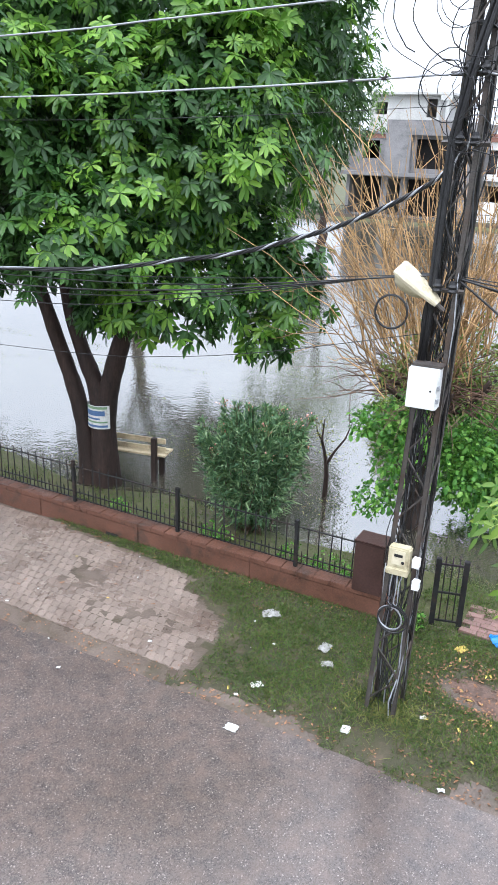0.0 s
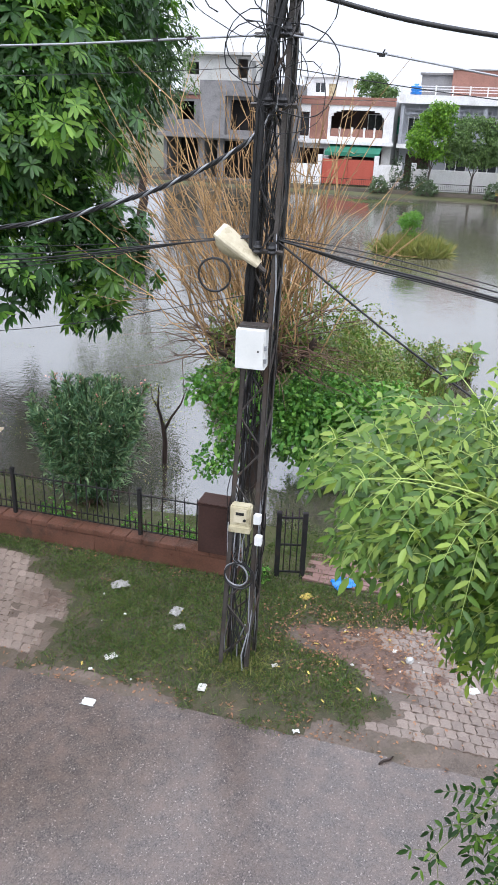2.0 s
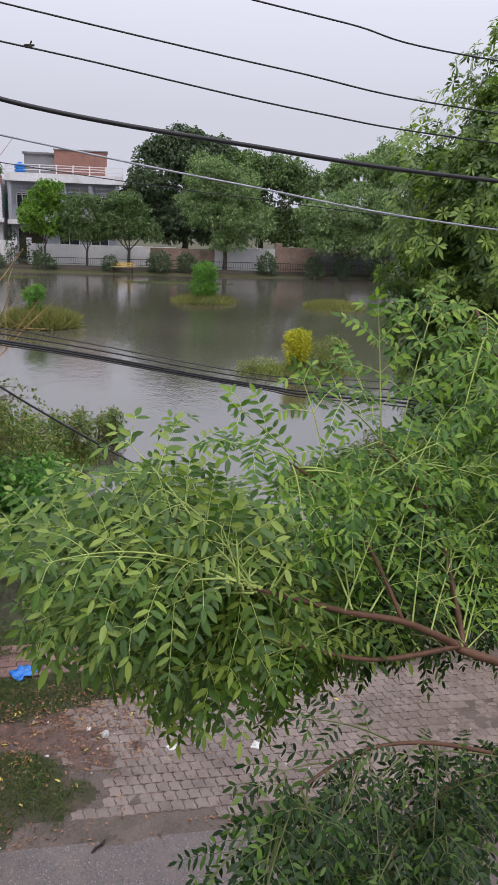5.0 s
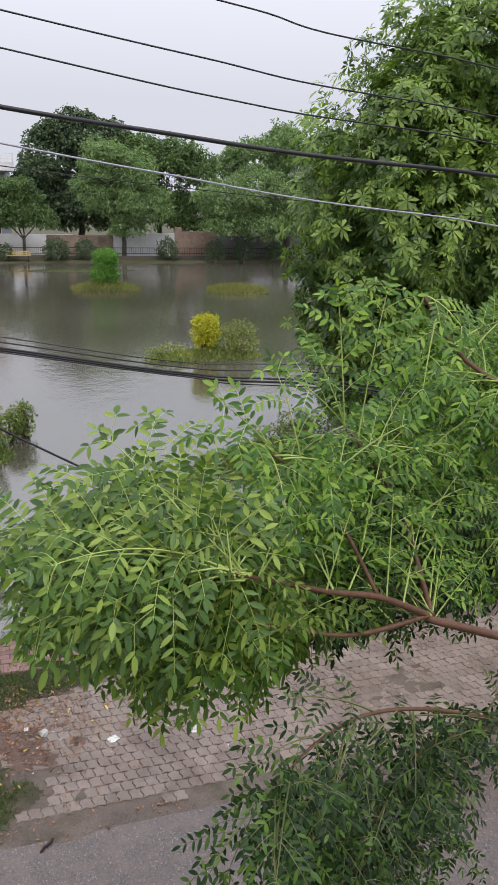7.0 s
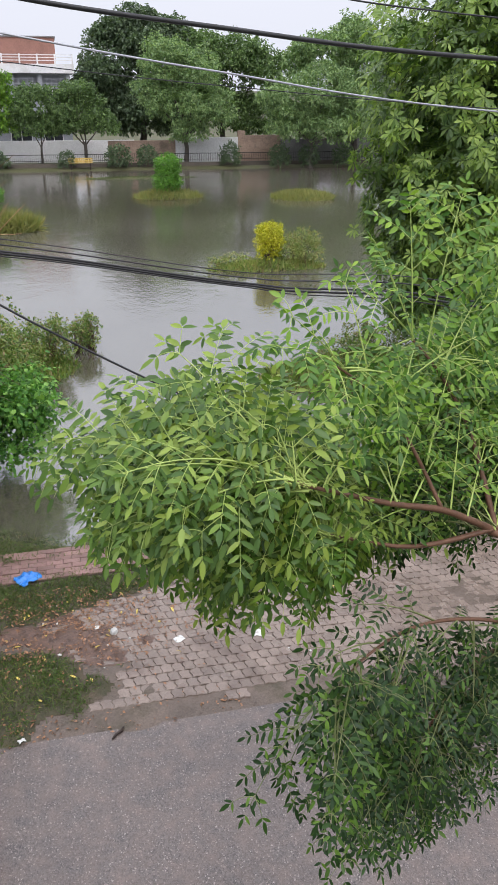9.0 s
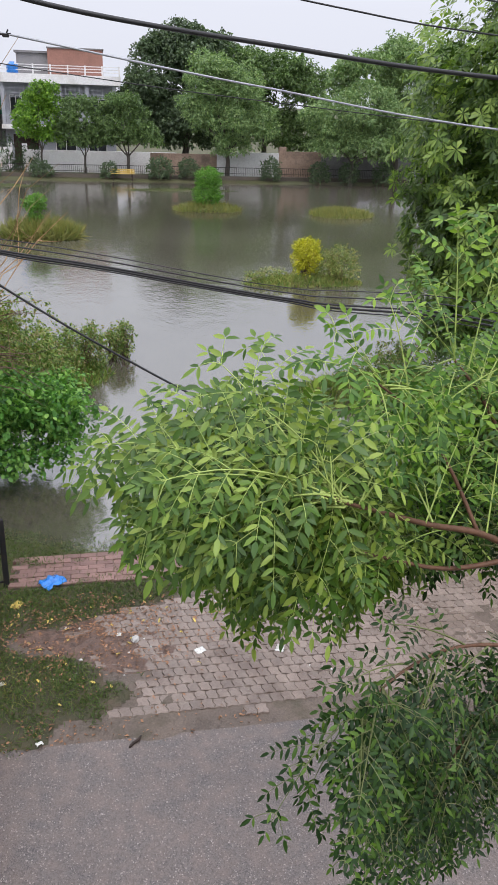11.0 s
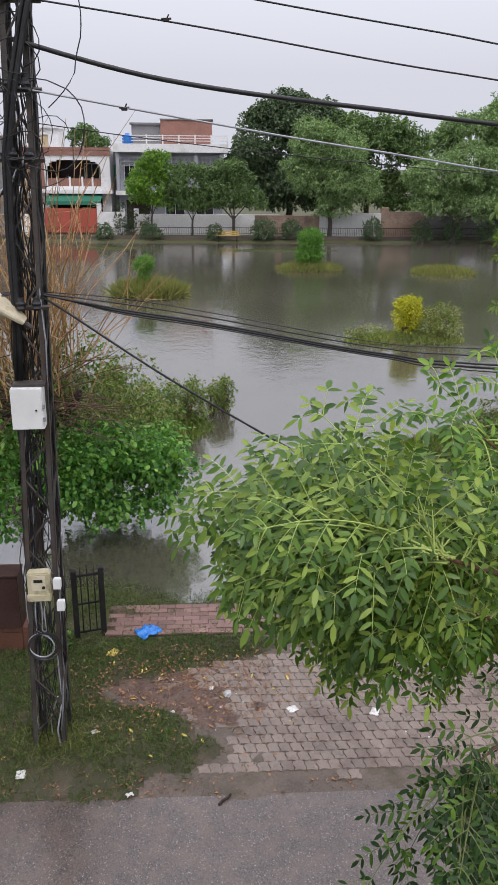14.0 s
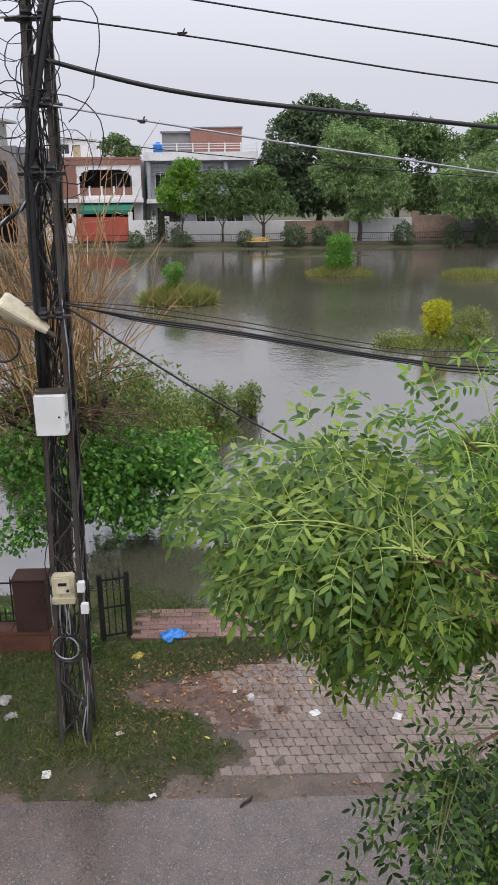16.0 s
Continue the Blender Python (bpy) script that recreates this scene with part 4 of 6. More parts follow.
    limb(sh, (0, 0, -0.5), (0.1, 0, h0), 0.28, 0.2, 0.03, 7, 10)
    for bx, by, bz, *_ in blobs:
        limb(sh, (0.1, 0, h0 - 0.2), (bx, by, bz), 0.13, 0.03, 0.1)
    p, o = blob_points(blobs, per, 0.5)
    return tree("tree", pose(x, y, 0), label, sh, M_BARK, droopers(p, o, 6, length, 0.085, None), mat)


backing_tree(-5.2, 29, [(0.6, 0, 6.5, 3, 2.6, 3.2), (4.4, -0.6, 6.0, 2.6, 2.4, 3.2), (6.0, 0, 7.8, 2.1, 2.2, 3.2), (3.2, 0.5, 9.5, 3.2, 2.6, 2.4), (-1.4, 0, 8.5, 2.5, 2.5, 2.5)], M_MANGO, "dark tree with long drooping leaves standing in the flood")
backing_tree(2.2, 46, [(0.4, 0, 7.2, 2.4, 2.2, 2.8), (1.2, 0.2, 9.0, 1.9, 1.9, 2.0), (-1.8, 0, 8.6, 2.4, 2.2, 2.6)], M_FARTREE, "green tree on the far side of the flood", 5, 0.3)
backing_tree(-10.2, 24, [(1.6, 0, 6.0, 3, 2.6, 2.6), (4.2, 0, 7.4, 2.8, 2.4, 2.8), (0.6, 0.5, 9.0, 3, 2.4, 2.2)], M_MANGO, "dark tree with long drooping leaves standing in the flood")

# the second whorled-leaf tree, past the path
B2 = [(0, 0, 5.6, 2.6, 2.4, 2.8), (-0.5, 0.2, 3.4, 1.9, 1.9, 1.9), (0.9, -0.6, 8.0, 2.3, 2.1, 1.9), (2.2, -1.2, 5.6, 2.6, 2.4, 2.8), (1.4, 0.2, 2.5, 2.3, 2.0, 1.6), (-0.5, 0.4, 1.6, 1.1, 1.2, 1.0), (2.8, -1.8, 8.4, 2.4, 2.2, 1.8), (3.5, -2.4, 3.6, 2.2, 2.1, 2.2)]
tr = Shape()
limb(tr, (0.6, 0, -0.4), (0.5, 0, 2.6), 0.24, 0.18, 0.03, 7, 10)
for x, y, z, *_ in B2:
    limb(tr, (0.5, 0, min(2.4, z - 0.6)), (x, y, z + 0.3), 0.1, 0.02, 0.1)
p1, o1 = blob_points(B2, 38, 0.45)
p2, o2 = blob_points([(x, y, z, 0.75 * a, 0.75 * b, 0.75 * c) for x, y, z, a, b, c in B2], 24, 0.8)
unlit_side = ~lit_mask(p1, o1, -0.1)
tree("whorled_leaf_tree", pose(14.4, 10.35, 0), "leafy tree with whorled bright green leaves beyond the path", tr, M_BARK, join_arrays([whorls(p1[unlit_side], o1[unlit_side], fine=False), droopers(p2, o2, 5, 0.24, 0.08, None, 0.3)]), M_OLIVELEAF, lit_whorls=whorls(p1[~unlit_side], o1[~unlit_side], fine=False), lit_mat=M_OLIVELIT)


# far trees across the water
def far_tree(s, n, blobs, mat, label, trunk=0.2, h0=2.0, per=4.0, length=0.34, width=0.13, hang=0.3):
    sh = Shape()
    limb(sh, (0, 0, -0.3), (0.05, 0, h0), trunk, trunk * 0.75, 0.04, 6, 8)
    for bx, by, bz, *_ in blobs:
        limb(sh, (0.05, 0, h0 - 0.1), (bx, by, bz), trunk * 0.45, 0.02, 0.1, 5, 6)
    clumps = []
    for bx, by, bz, rx, ry, rz in blobs:
        clumps.append((bx, by, bz, 0.78 * rx, 0.78 * ry, 0.78 * rz))
        for d in rand_dirs(11):
            if d[2] > -0.6:
                f = rng.uniform(0.28, 0.46)
                clumps.append((bx + 0.74 * rx * d[0], by + 0.74 * ry * d[1], bz + 0.74 * rz * d[2], f * rx, f * ry, f * rz * 0.85))
    p, o = blob_points(clumps, per * 2.3, 0.5)
    return tree("tree", at(s, n), label, sh, M_BARKGREY, droopers(p, o, 7, length * 0.7, width * 1.15, None, hang * 0.35), mat)


far_tree(-0.6, 59.3, [(0, 0, 4.5, 2.1, 1.9, 1.7), (0.3, 0, 6.0, 1.4, 1.3, 1.1), (-0.9, 0, 3.5, 1.3, 1.2, 1.0), (0.8, 0, 3.1, 1.2, 1.1, 0.9)], M_LIME, "lime green garden tree before the pale house", 0.1, 2.0, 6, 0.24, 0.11)
far_tree(2.7, 59.0, [(0, 0, 4.1, 2.3, 2.0, 1.9), (-0.9, 0, 3.0, 1.7, 1.5, 1.2), (1.0, 0, 3.0, 1.7, 1.5, 1.2)], M_FARTREE, "rounded green tree by the far shore", 0.11, 1.5, 6, 0.24, 0.10)
far_tree(6.1, 59.0, [(0, 0, 4.1, 2.3, 2.0, 1.8), (-0.4, 0, 5.5, 1.5, 1.4, 1.0), (1.3, 0, 3.2, 1.8, 1.5, 1.1), (-1.4, 0, 3.1, 1.6, 1.4, 1.1)], M_FARTREE, "rounded dark green tree beside a bench", 0.16, 1.7, 6, 0.24, 0.11)
far_tree(12.0, 70, [(-2.6, 0, 7.6, 3.8, 3, 3.2), (2.8, 0, 8.4, 3.9, 3, 3.2), (0.4, 0, 10.0, 4.0, 3, 2.3), (4.8, 0, 7.0, 2.4, 2.4, 2.4), (-3.5, 0, 5.0, 3, 2.6, 2.6), (3.5, 0, 5.0, 3, 2.6, 2.6), (0, 0, 3.4, 4.6, 2.6, 2.6)], M_FARHAZE, "large dark rounded tree behind the garden wall", 0.35, 3.5, 4.5, 0.42, 0.17)
far_tree(14.2, 58.6, [(-1.5, 0, 7.6, 2.4, 2.2, 2.0), (0.8, 0, 7.0, 2.6, 2.2, 2.4), (-0.4, 0, 4.6, 2.9, 2.4, 2.0), (2.2, 0, 4.2, 1.8, 1.7, 1.8), (-2.6, 0, 5.4, 1.6, 1.6, 1.5), (0.4, 0, 2.6, 1.9, 1.7, 1.1)], M_FARLIGHT, "feathery light green tree leaning over the shore", 0.22, 2.2, 6, 0.3, 0.075, 0.7)
far_tree(19, 68, [(-2, 0, 7.5, 3.2, 3, 3.0), (1.5, 0, 8.4, 3, 2.6, 2.6), (4, 0, 7, 3, 2.6, 2.8), (-1, 0, 4.0, 4.5, 3, 2.6), (4, 0, 3.4, 4, 2.6, 2.2)], M_FARTREE, "green tree behind the garden wall", 0.3, 3, 4, 0.4, 0.13)
far_tree(24.0, 56.5, [(-2.2, 0, 5.0, 2.6, 2.2, 2.0), (0.8, 0, 5.6, 2.9, 2.4, 2.2), (3.2, 0, 4.6, 2.5, 2.2, 2.2), (-1.4, 0, 3.0, 2.3, 2.0, 1.6), (1.6, 0, 2.8, 2.6, 2.2, 1.7), (4.4, 0, 2.8, 1.8, 1.6, 1.5)], M_FARLIGHT, "spreading feathery green tree over the shore", 0.22, 1.8, 6, 0.3, 0.085, 0.6)
far_tree(29, 60, [(-3, 0, 8, 3, 3, 2.6), (0.5, 0, 8.6, 3.2, 3, 3.0), (3.5, 0, 8, 3, 3, 3), (0, 0, 5, 4.5, 3, 2.8)], M_FARLIGHT, "tall green tree in the park corner", 0.3, 3, 4.5, 0.36, 0.12)
far_tree(31, 44, [(-1.5, 0, 5, 2.8, 2.6, 2.6), (1.5, 0, 6.5, 3, 2.8, 3), (0, -3, 4, 2.8, 2.6, 2.4), (0, -7, 5, 3, 3, 3)], M_FARTREE, "green tree along the side of the park", 0.25, 2, 5, 0.3, 0.12)
far_tree(-8.4, 78, [(0, 0, 8.2, 1.6, 1.5, 1.5), (1.2, 0, 7.4, 1.5, 1.4, 1.3)], M_FARTREE, "treetop behind the white house", 0.15, 4, 5, 0.34, 0.13)
far_tree(-29, 60, [(0, 0, 6.5, 3, 2.6, 3), (2, 0, 8.5, 2.6, 2.4, 2.6), (-2.5, 0, 8, 3, 2.6, 3)], M_MANGO, "dark tree beside the unfinished house", 0.25, 3, 5, 0.34, 0.12)


# clipped shrubs and bushes
def shrub(name, m, label, blobs, mat, length=0.16, width=0.07, per=14, category="shrub", hang=-0.2, count=4):
    sh = Shape()
    for bx, by, bz, rx, ry, rz in blobs:
        for k in range(3):
            limb(sh, (0.05 * rng.normal(), 0.05 * rng.normal(), -0.3), (bx + 0.3 * rx * rng.normal(), by + 0.3 * ry * rng.normal(), bz), 0.02, 0.006, 0.1, 4, 5)
    p, o = blob_points(blobs, per, 0.5)
    t = thing(name, m, label, category)
    tagged(part("stem", sh, M_TWIG, t), kind="stuff")
    part("foliage", tri_mesh("foliage", *droopers(p, o, count, length, width, None, hang)), mat, t)
    return t


shrub("round_shrub", at(8.6, 57.6), "dark clipped round shrub on the far shore", [(0, 0, 0.8, 0.95, 0.9, 0.9)], M_FARHAZE, 0.2, 0.11, 40)
shrub("round_shrub", at(10.9, 57.8), "dark clipped round shrub on the far shore", [(0, 0, 0.8, 0.8, 0.8, 0.8)], M_FARHAZE, 0.2, 0.11, 40)
shrub("round_shrub", at(17.6, 57.8), "dark clipped round shrub on the far shore", [(0, 0, 0.85, 0.85, 0.8, 0.95)], M_FARHAZE, 0.2, 0.11, 40)
shrub("round_shrub", at(4.6, 57.8), "small dark clipped shrub on the far shore", [(0, 0, 0.6, 0.65, 0.65, 0.65)], M_FARHAZE, 0.2, 0.11, 40)
shrub("round_shrub", at(-0.6, 57.9), "small dark clipped shrub on the far shore", [(0, 0, 0.6, 0.8, 0.65, 0.7)], M_FARHAZE, 0.2, 0.11, 40)
shrub("round_shrub", at(-4.4, 57.9), "small dark clipped shrub on the far shore", [(0, 0, 0.6, 0.7, 0.65, 0.7)], M_FARHAZE, 0.2, 0.11, 40)
for s, hgt in ((-3.3, 3.1), (-2.4, 2.7), (-1.2, 2.9)):
    shrub("conifer_shrub", at(s, 60.2), "slim dark conifer shrub before the house", [(0, 0, hgt * 0.5, 0.42, 0.42, hgt * 0.5), (0, 0, 0.7, 0.5, 0.5, 0.7)], M_MANGO, 0.2, 0.07, 22, hang=0.1)
for s in (21.5, 24, 27):
    shrub("round_shrub", at(s, 56.8), "dark clipped round shrub on the far shore", [(0, 0, 0.75, 0.8, 0.8, 0.85)], M_FARHAZE, 0.2, 0.11, 40)


# low islands in the flood
def island(s, n, rx, ry, high, label, grass_mat, blades, blade_len):
    sh = Shape()
    rings, seg = 6, 28
    for i in range(rings + 1):
        f = i / rings
        for j in range(seg):
            q = 2 * math.pi * j / seg
            r = (1 + 0.2 * noise.noise(Vector((math.cos(q) * 1.5 + s, math.sin(q) * 1.5, n)))) * f
            sh.v.append((rx * r * math.cos(q), ry * r * math.sin(q), WATER_Z + high * (1 - f ** 2) - 0.1 * f * f))
    for i in range(rings):
        for j in range(seg):
            sh.f.append((i * seg + j, (i + 1) * seg + j, (i + 1) * seg + (j + 1) % seg, i * seg + (j + 1) % seg))
    t = thing("grassy_island", at(s, n), label, "island")
    part("mound", sh, M_GROUND, t, smooth=True)
    q, f = rng.uniform(0, 2 * np.pi, blades), np.sqrt(rng.random(blades))
    base = np.stack([rx * f * np.cos(q), ry * f * np.sin(q), WATER_Z + high * (1 - f ** 2) - 0.1 * f * f], 1)
    way = np.array([0, 0, 1.0]) + 0.45 * rng.normal(size=(blades, 3))
    ln = blade_len * rng.uniform(0.4, 1.2, blades)
    tagged(part("grass", tri_mesh("grass", *leaves(base, way, rand_dirs(blades), ln, 0.035 + 0.06 * blade_len * 0.3, 0.25, 0.1, 0.4, False)), grass_mat, t), kind="stuff")
    return t


island(10.0, 39.6, 2.0, 1.3, 0.2, "small grassy island round a clipped bush", M_DRYGRASS, 2500, 0.55)
shrub("round_shrub", at(10.0, 39.8, 0.0), "bright green clipped bush on a small island", [(0, 0, 0.8, 0.8, 0.75, 0.7), (0.08, 0, 1.7, 0.72, 0.68, 0.6)], M_BUSH, 0.12, 0.075, 150)
island(17.8, 38.0, 1.9, 1.9, 0.15, "flat grassy island in the flood", M_DRYGRASS, 3500, 0.5)
island(9.5, 50.8, 4.9, 0.55, 0.09, "thin strip of turf level with the flood", M_GRASS, 2500, 0.14)
island(-3.4, 52.4, 3.6, 0.6, 0.09, "thin strip of turf level with the flood", M_GRASS, 2000, 0.14)
island(10.8, 18.9, 2.2, 0.7, 0.18, "weedy island round a yellow shrub", M_WEEDLIGHT, 3500, 0.3)
shrub("yellow_shrub", at(10.85, 19.1, 0.0), "bright yellow-leaved shrub on a weedy island", [(0.02, 0, 1.0, 0.42, 0.4, 0.34), (-0.24, 0, 1.18, 0.26, 0.26, 0.2), (0.26, 0.05, 1.2, 0.26, 0.26, 0.17), (0.3, -0.05, 0.85, 0.24, 0.24, 0.26), (-0.2, 0, 0.72, 0.28, 0.26, 0.3), (0.02, 0, 1.34, 0.16, 0.16, 0.12), (0.05, 0, 0.45, 0.4, 0.35, 0.35)], M_YELLOW, 0.11, 0.055, 150)
shrub("weed_clump", at(11.9, 19.0, 0.0), "olive green weeds beside the yellow shrub", [(-0.3, 0, 0.4, 0.6, 0.5, 0.4), (0.35, 0, 0.4, 0.6, 0.5, 0.45), (0.2, 0.1, 0.9, 0.3, 0.3, 0.35), (-0.25, 0.1, 0.75, 0.25, 0.3, 0.3), (0.6, 0.1, 0.8, 0.28, 0.3, 0.3)], M_WEEDLIGHT, 0.1, 0.04, 110)
shrub("weed_clump", at(9.5, 19.0, 0.0), "olive green weeds beside the yellow shrub", [(0.1, 0, 0.15, 0.6, 0.4, 0.25), (-0.5, 0, 0.1, 0.4, 0.3, 0.18)], M_WEEDLIGHT, 0.1, 0.04, 110)
island(1.0, 29.2, 1.7, 1.2, 0.25, "reedy island in the flood", M_DRYGRASS, 4200, 1.05)
shrub("round_shrub", at(0.75, 29.3, 0.0), "small green bush on a reedy island", [(0, 0, 1.35, 0.5, 0.45, 0.32), (0.2, 0, 1.6, 0.25, 0.25, 0.2), (0, 0, 0.8, 0.3, 0.3, 0.5)], M_BUSH, 0.12, 0.07, 120)
island(10.0, 7.2, 2.5, 1.2, 0.3, "weedy bank beyond the path", M_SCRUB, 4500, 0.35)
shrub("weed_clump", at(9.6, 7.3, 0.05), "olive green weeds on the bank", [(0, 0, 0.3, 0.9, 0.6, 0.4), (1.0, 0.2, 0.4, 0.8, 0.6, 0.45), (0.4, 0.3, 0.6, 0.4, 0.4, 0.35)], M_SCRUB, 0.08, 0.036, 130)
island(1.0, 9.2, 2.7, 2.0, 0.25, "overgrown bank reaching into the flood", M_SCRUB, 12000, 0.34)
for k, (ds, dn, r, hh) in enumerate(((0.2, 6.0, 0.9, 0.5), (1.2, 7.4, 1.0, 0.6), (2.4, 8.2, 1.0, 0.55), (3.4, 9.4, 0.8, 0.5), (4.2, 10.4, 0.6, 0.4), (4.5, 10.6, 0.3, 0.45), (0.8, 9.0, 1.1, 0.6), (2.2, 10.0, 1.0, 0.5), (-0.6, 8.0, 1.0, 0.5))):
    shrub("weed_clump", at(ds - 0.45, dn, -0.05), "olive green weeds on the overgrown bank", [(0, 0, hh * 0.5, 0.85 * r, r * 0.7, hh * 0.8)] + [(0.8 * r * rng.uniform(-1, 1), 0.6 * r * rng.uniform(-1, 1), hh * rng.uniform(0.7, 1.7), 0.3 * r, 0.3 * r, 0.36 * r) for i in range(6)], M_SCRUB, 0.085, 0.038, 110)

# oleander by the fence
ol = thing("oleander_bush", pose(-0.18, 11.5, 0), "dense oleander bush with pale pink flowers behind the fence", "bush")
sh = Shape()
stem_tips = []
for k in range(70):
    q, r = rng.uniform(0, 2 * np.pi), 0.9 * math.sqrt(rng.random())
    tip = Vector((r * math.cos(q), r * math.sin(q) * 0.9, 1.92 - 0.38 * r * r + 0.14 * rng.normal() - 0.2 * rng.random()))
    base = Vector((0.12 * rng.normal(), 0.12 * rng.normal(), -0.2))
    mid = base.lerp(tip, 0.5) + Vector((0.18 * math.cos(q) * r, 0.18 * math.sin(q) * r, 0.1))
    pts = [base.lerp(mid, i / 3) for i in range(3)] + [mid.lerp(tip, i / 4) for i in range(5)]
    sh.tube(pts, [0.012 - 0.001 * i for i in range(8)], 4)
    stem_tips.append((pts, tip))
part("stem", sh, M_TWIG, ol)
bs, ws, us = [], [], []
for pts, tip in stem_tips:
    for i in range(300):
        f = rng.uniform(0.12, 1.0)
        g = f * (len(pts) - 1)
        a = pts[int(min(g, len(pts) - 2))].lerp(pts[int(min(g, len(pts) - 2)) + 1], g - int(min(g, len(pts) - 2)))
        bs.append(a), ws.append(rng.normal(size=3) * 0.7 + np.array([tip.x, tip.y, 0.55 + 0.5 * f])), us.append(rng.normal(size=3) + np.array([0, 0, 1]))
p, o = blob_points([(0, 0, 0.95, 0.78, 0.74, 0.82), (0.05, 0, 1.25, 0.66, 0.62, 0.6)], 420, 0.5, -0.95)
for a, d in zip(p, o):
    bs.append(a), ws.append(d * 0.7 + rng.normal(size=3) * 0.5 + np.array([0, 0, 0.7])), us.append(rng.normal(size=3) + np.array([0, 0, 1]))
ln = 0.15 * rng.uniform(0.6, 1.2, len(bs))
part("foliage", tri_mesh("foliage", *leaves(np.array(bs), np.array(ws), np.array(us), ln, ln * 0.17, 0.15, 0.15, 0.5, False)), M_OLEANDER, ol)
fl = []
for pts, tip in stem_tips[::4]:
    if tip.z > 1.2:
        k = 12
        fl.append(leaves(np.array(tip) + 0.045 * rng.normal(size=(k, 3)), rng.normal(size=(k, 3)) + np.array([0, 0, 0.5]), rand_dirs(k), 0.035, 0.028, 0.1, 0.2, 0.5, False))
tagged(part("blossom", tri_mesh("blossom", *join_arrays(fl)), M_PINK, ol, "pale pink blossom"), kind="stuff")

# bare sapling standing in the water
sp = thing("bare_sapling", pose(1.06, 12.94, 0), "small bare dark sapling standing in the water", "sapling")
sh = Shape()
sh.tube([(0, 0, -0.4), (0.02, 0, 0.3), (-0.02, 0, 0.62), (-0.1, 0.02, 0.95), (-0.08, 0, 1.35)], [0.05, 0.045, 0.035, 0.022, 0.01], 7)
sh.tube([(0.0, 0, 0.5), (0.12, -0.02, 0.75), (0.3, 0, 1.0), (0.4, 0, 1.3)], [0.03, 0.024, 0.016, 0.006], 6)
sh.tube([(-0.09, 0, 0.9), (-0.2, 0, 1.15), (-0.22, 0, 1.4)], [0.016, 0.01, 0.005], 5)
part("trunk", sh, M_BARK, sp, smooth=True)
p = np.array([(-0.1, 0, 1.05), (-0.2, 0, 1.25), (0.1, 0, 0.7), (-0.08, 0, 1.3)])[rng.integers(0, 4, 60)] + 0.08 * rng.normal(size=(60, 3))
part("foliage", tri_mesh("foliage", *leaves(p, rng.normal(size=(60, 3)), rand_dirs(60), 0.07, 0.03, 0.2, 0.2, 0.45, False)), M_DRYGRASS, sp, "few yellowing leaves")

# pollarded tree with dry golden shoots and bright broad leaves
pt = thing("pollarded_tree", pose(2.5, 11.9, 0), "pollarded tree with dry golden shoots and bright leaves low down", "tree")
sh = Shape()
limb(sh, (0.0, 0, -0.4), (0.05, 0, 2.1), 0.17, 0.15, 0.02, 7, 10)
for k in range(9):
    q = 2 * math.pi * k / 9
    limb(sh, (0.05, 0, 1.85), (0.05 + 0.95 * math.cos(q), 0.65 * math.sin(q), 2.3 + 0.3 * rng.random()), 0.07, 0.025, 0.15, 5, 7)
part("trunk", sh, M_BARK, pt, smooth=True)
sh, tw = Shape(), Shape()
for k in range(210):
    loose = k % 5 < 2
    q, lean = rng.uniform(0, 2 * np.pi), rng.uniform(0.3, 1.0) if loose else 0.42 * rng.random()
    ro = rng.random() ** 0.7
    a = Vector((0.05 + 1.0 * math.cos(q) * ro, 0.75 * math.sin(q) * ro, 2.2 + 1.1 * rng.random()))
    d = Vector((math.cos(q) * lean - 0.16, math.sin(q) * lean * 0.8, 1.0)).normalized()
    L = rng.uniform(1.3, 2.8) if loose else rng.uniform(1.8, 3.7)
    bend = Vector((0.8 * rng.normal(), 0.8 * rng.normal(), -(1.6 if loose else 0.5) * lean * rng.random()))
    pts = [a + d * L * f + bend * f * f * 0.6 + Vector(rng.normal(size=3)) * 0.06 for f in (0, 0.2, 0.4, 0.6, 0.8, 1.0)]
    sh.tube(pts, [0.012, 0.0105, 0.009, 0.0075, 0.006, 0.003], 4, False)
    for i in (2, 3, 4):
        if rng.random() < 0.7:
            e = pts[i] + (d * 0.6 + Vector(rng.normal(size=3)) * 0.5) * rng.uniform(0.3, 0.7)
            sh.tube([pts[i], pts[i].lerp(e, 0.5) + Vector(rng.normal(size=3)) * 0.02, e], [0.0065, 0.005, 0.003], 3, False)
tagged(part("shoot", sh, M_SHOOT, pt, "dry golden upright shoots"), kind="stuff")
for k in range(95):
    q = rng.uniform(0, 2 * np.pi)
    a = Vector((0.05, 0, 2.1 + 0.3 * rng.random()))
    d = Vector((math.cos(q), math.sin(q), 0.25 * rng.normal() + 0.15))
    L = rng.uniform(0.8, 2.2)
    pts = [a + d * L * f + Vector((0, 0, 0.5 * f * (0.6 - f))) + Vector(rng.normal(size=3)) * 0.05 for f in (0, 0.25, 0.5, 0.75, 1)]
    tw.tube(pts, [0.018, 0.013, 0.009, 0.006, 0.002], 4, False)
    for i in (1, 2, 3):
        e = pts[i] + Vector(rng.normal(size=3)) * 0.35
        tw.tube([pts[i], pts[i].lerp(e, 0.5) + Vector(rng.normal(size=3)) * 0.03, e], [0.007, 0.005, 0.002], 3, False)
tagged(part("twig", tw, M_TWIG, pt, "tangled brown side twigs"), kind="stuff")
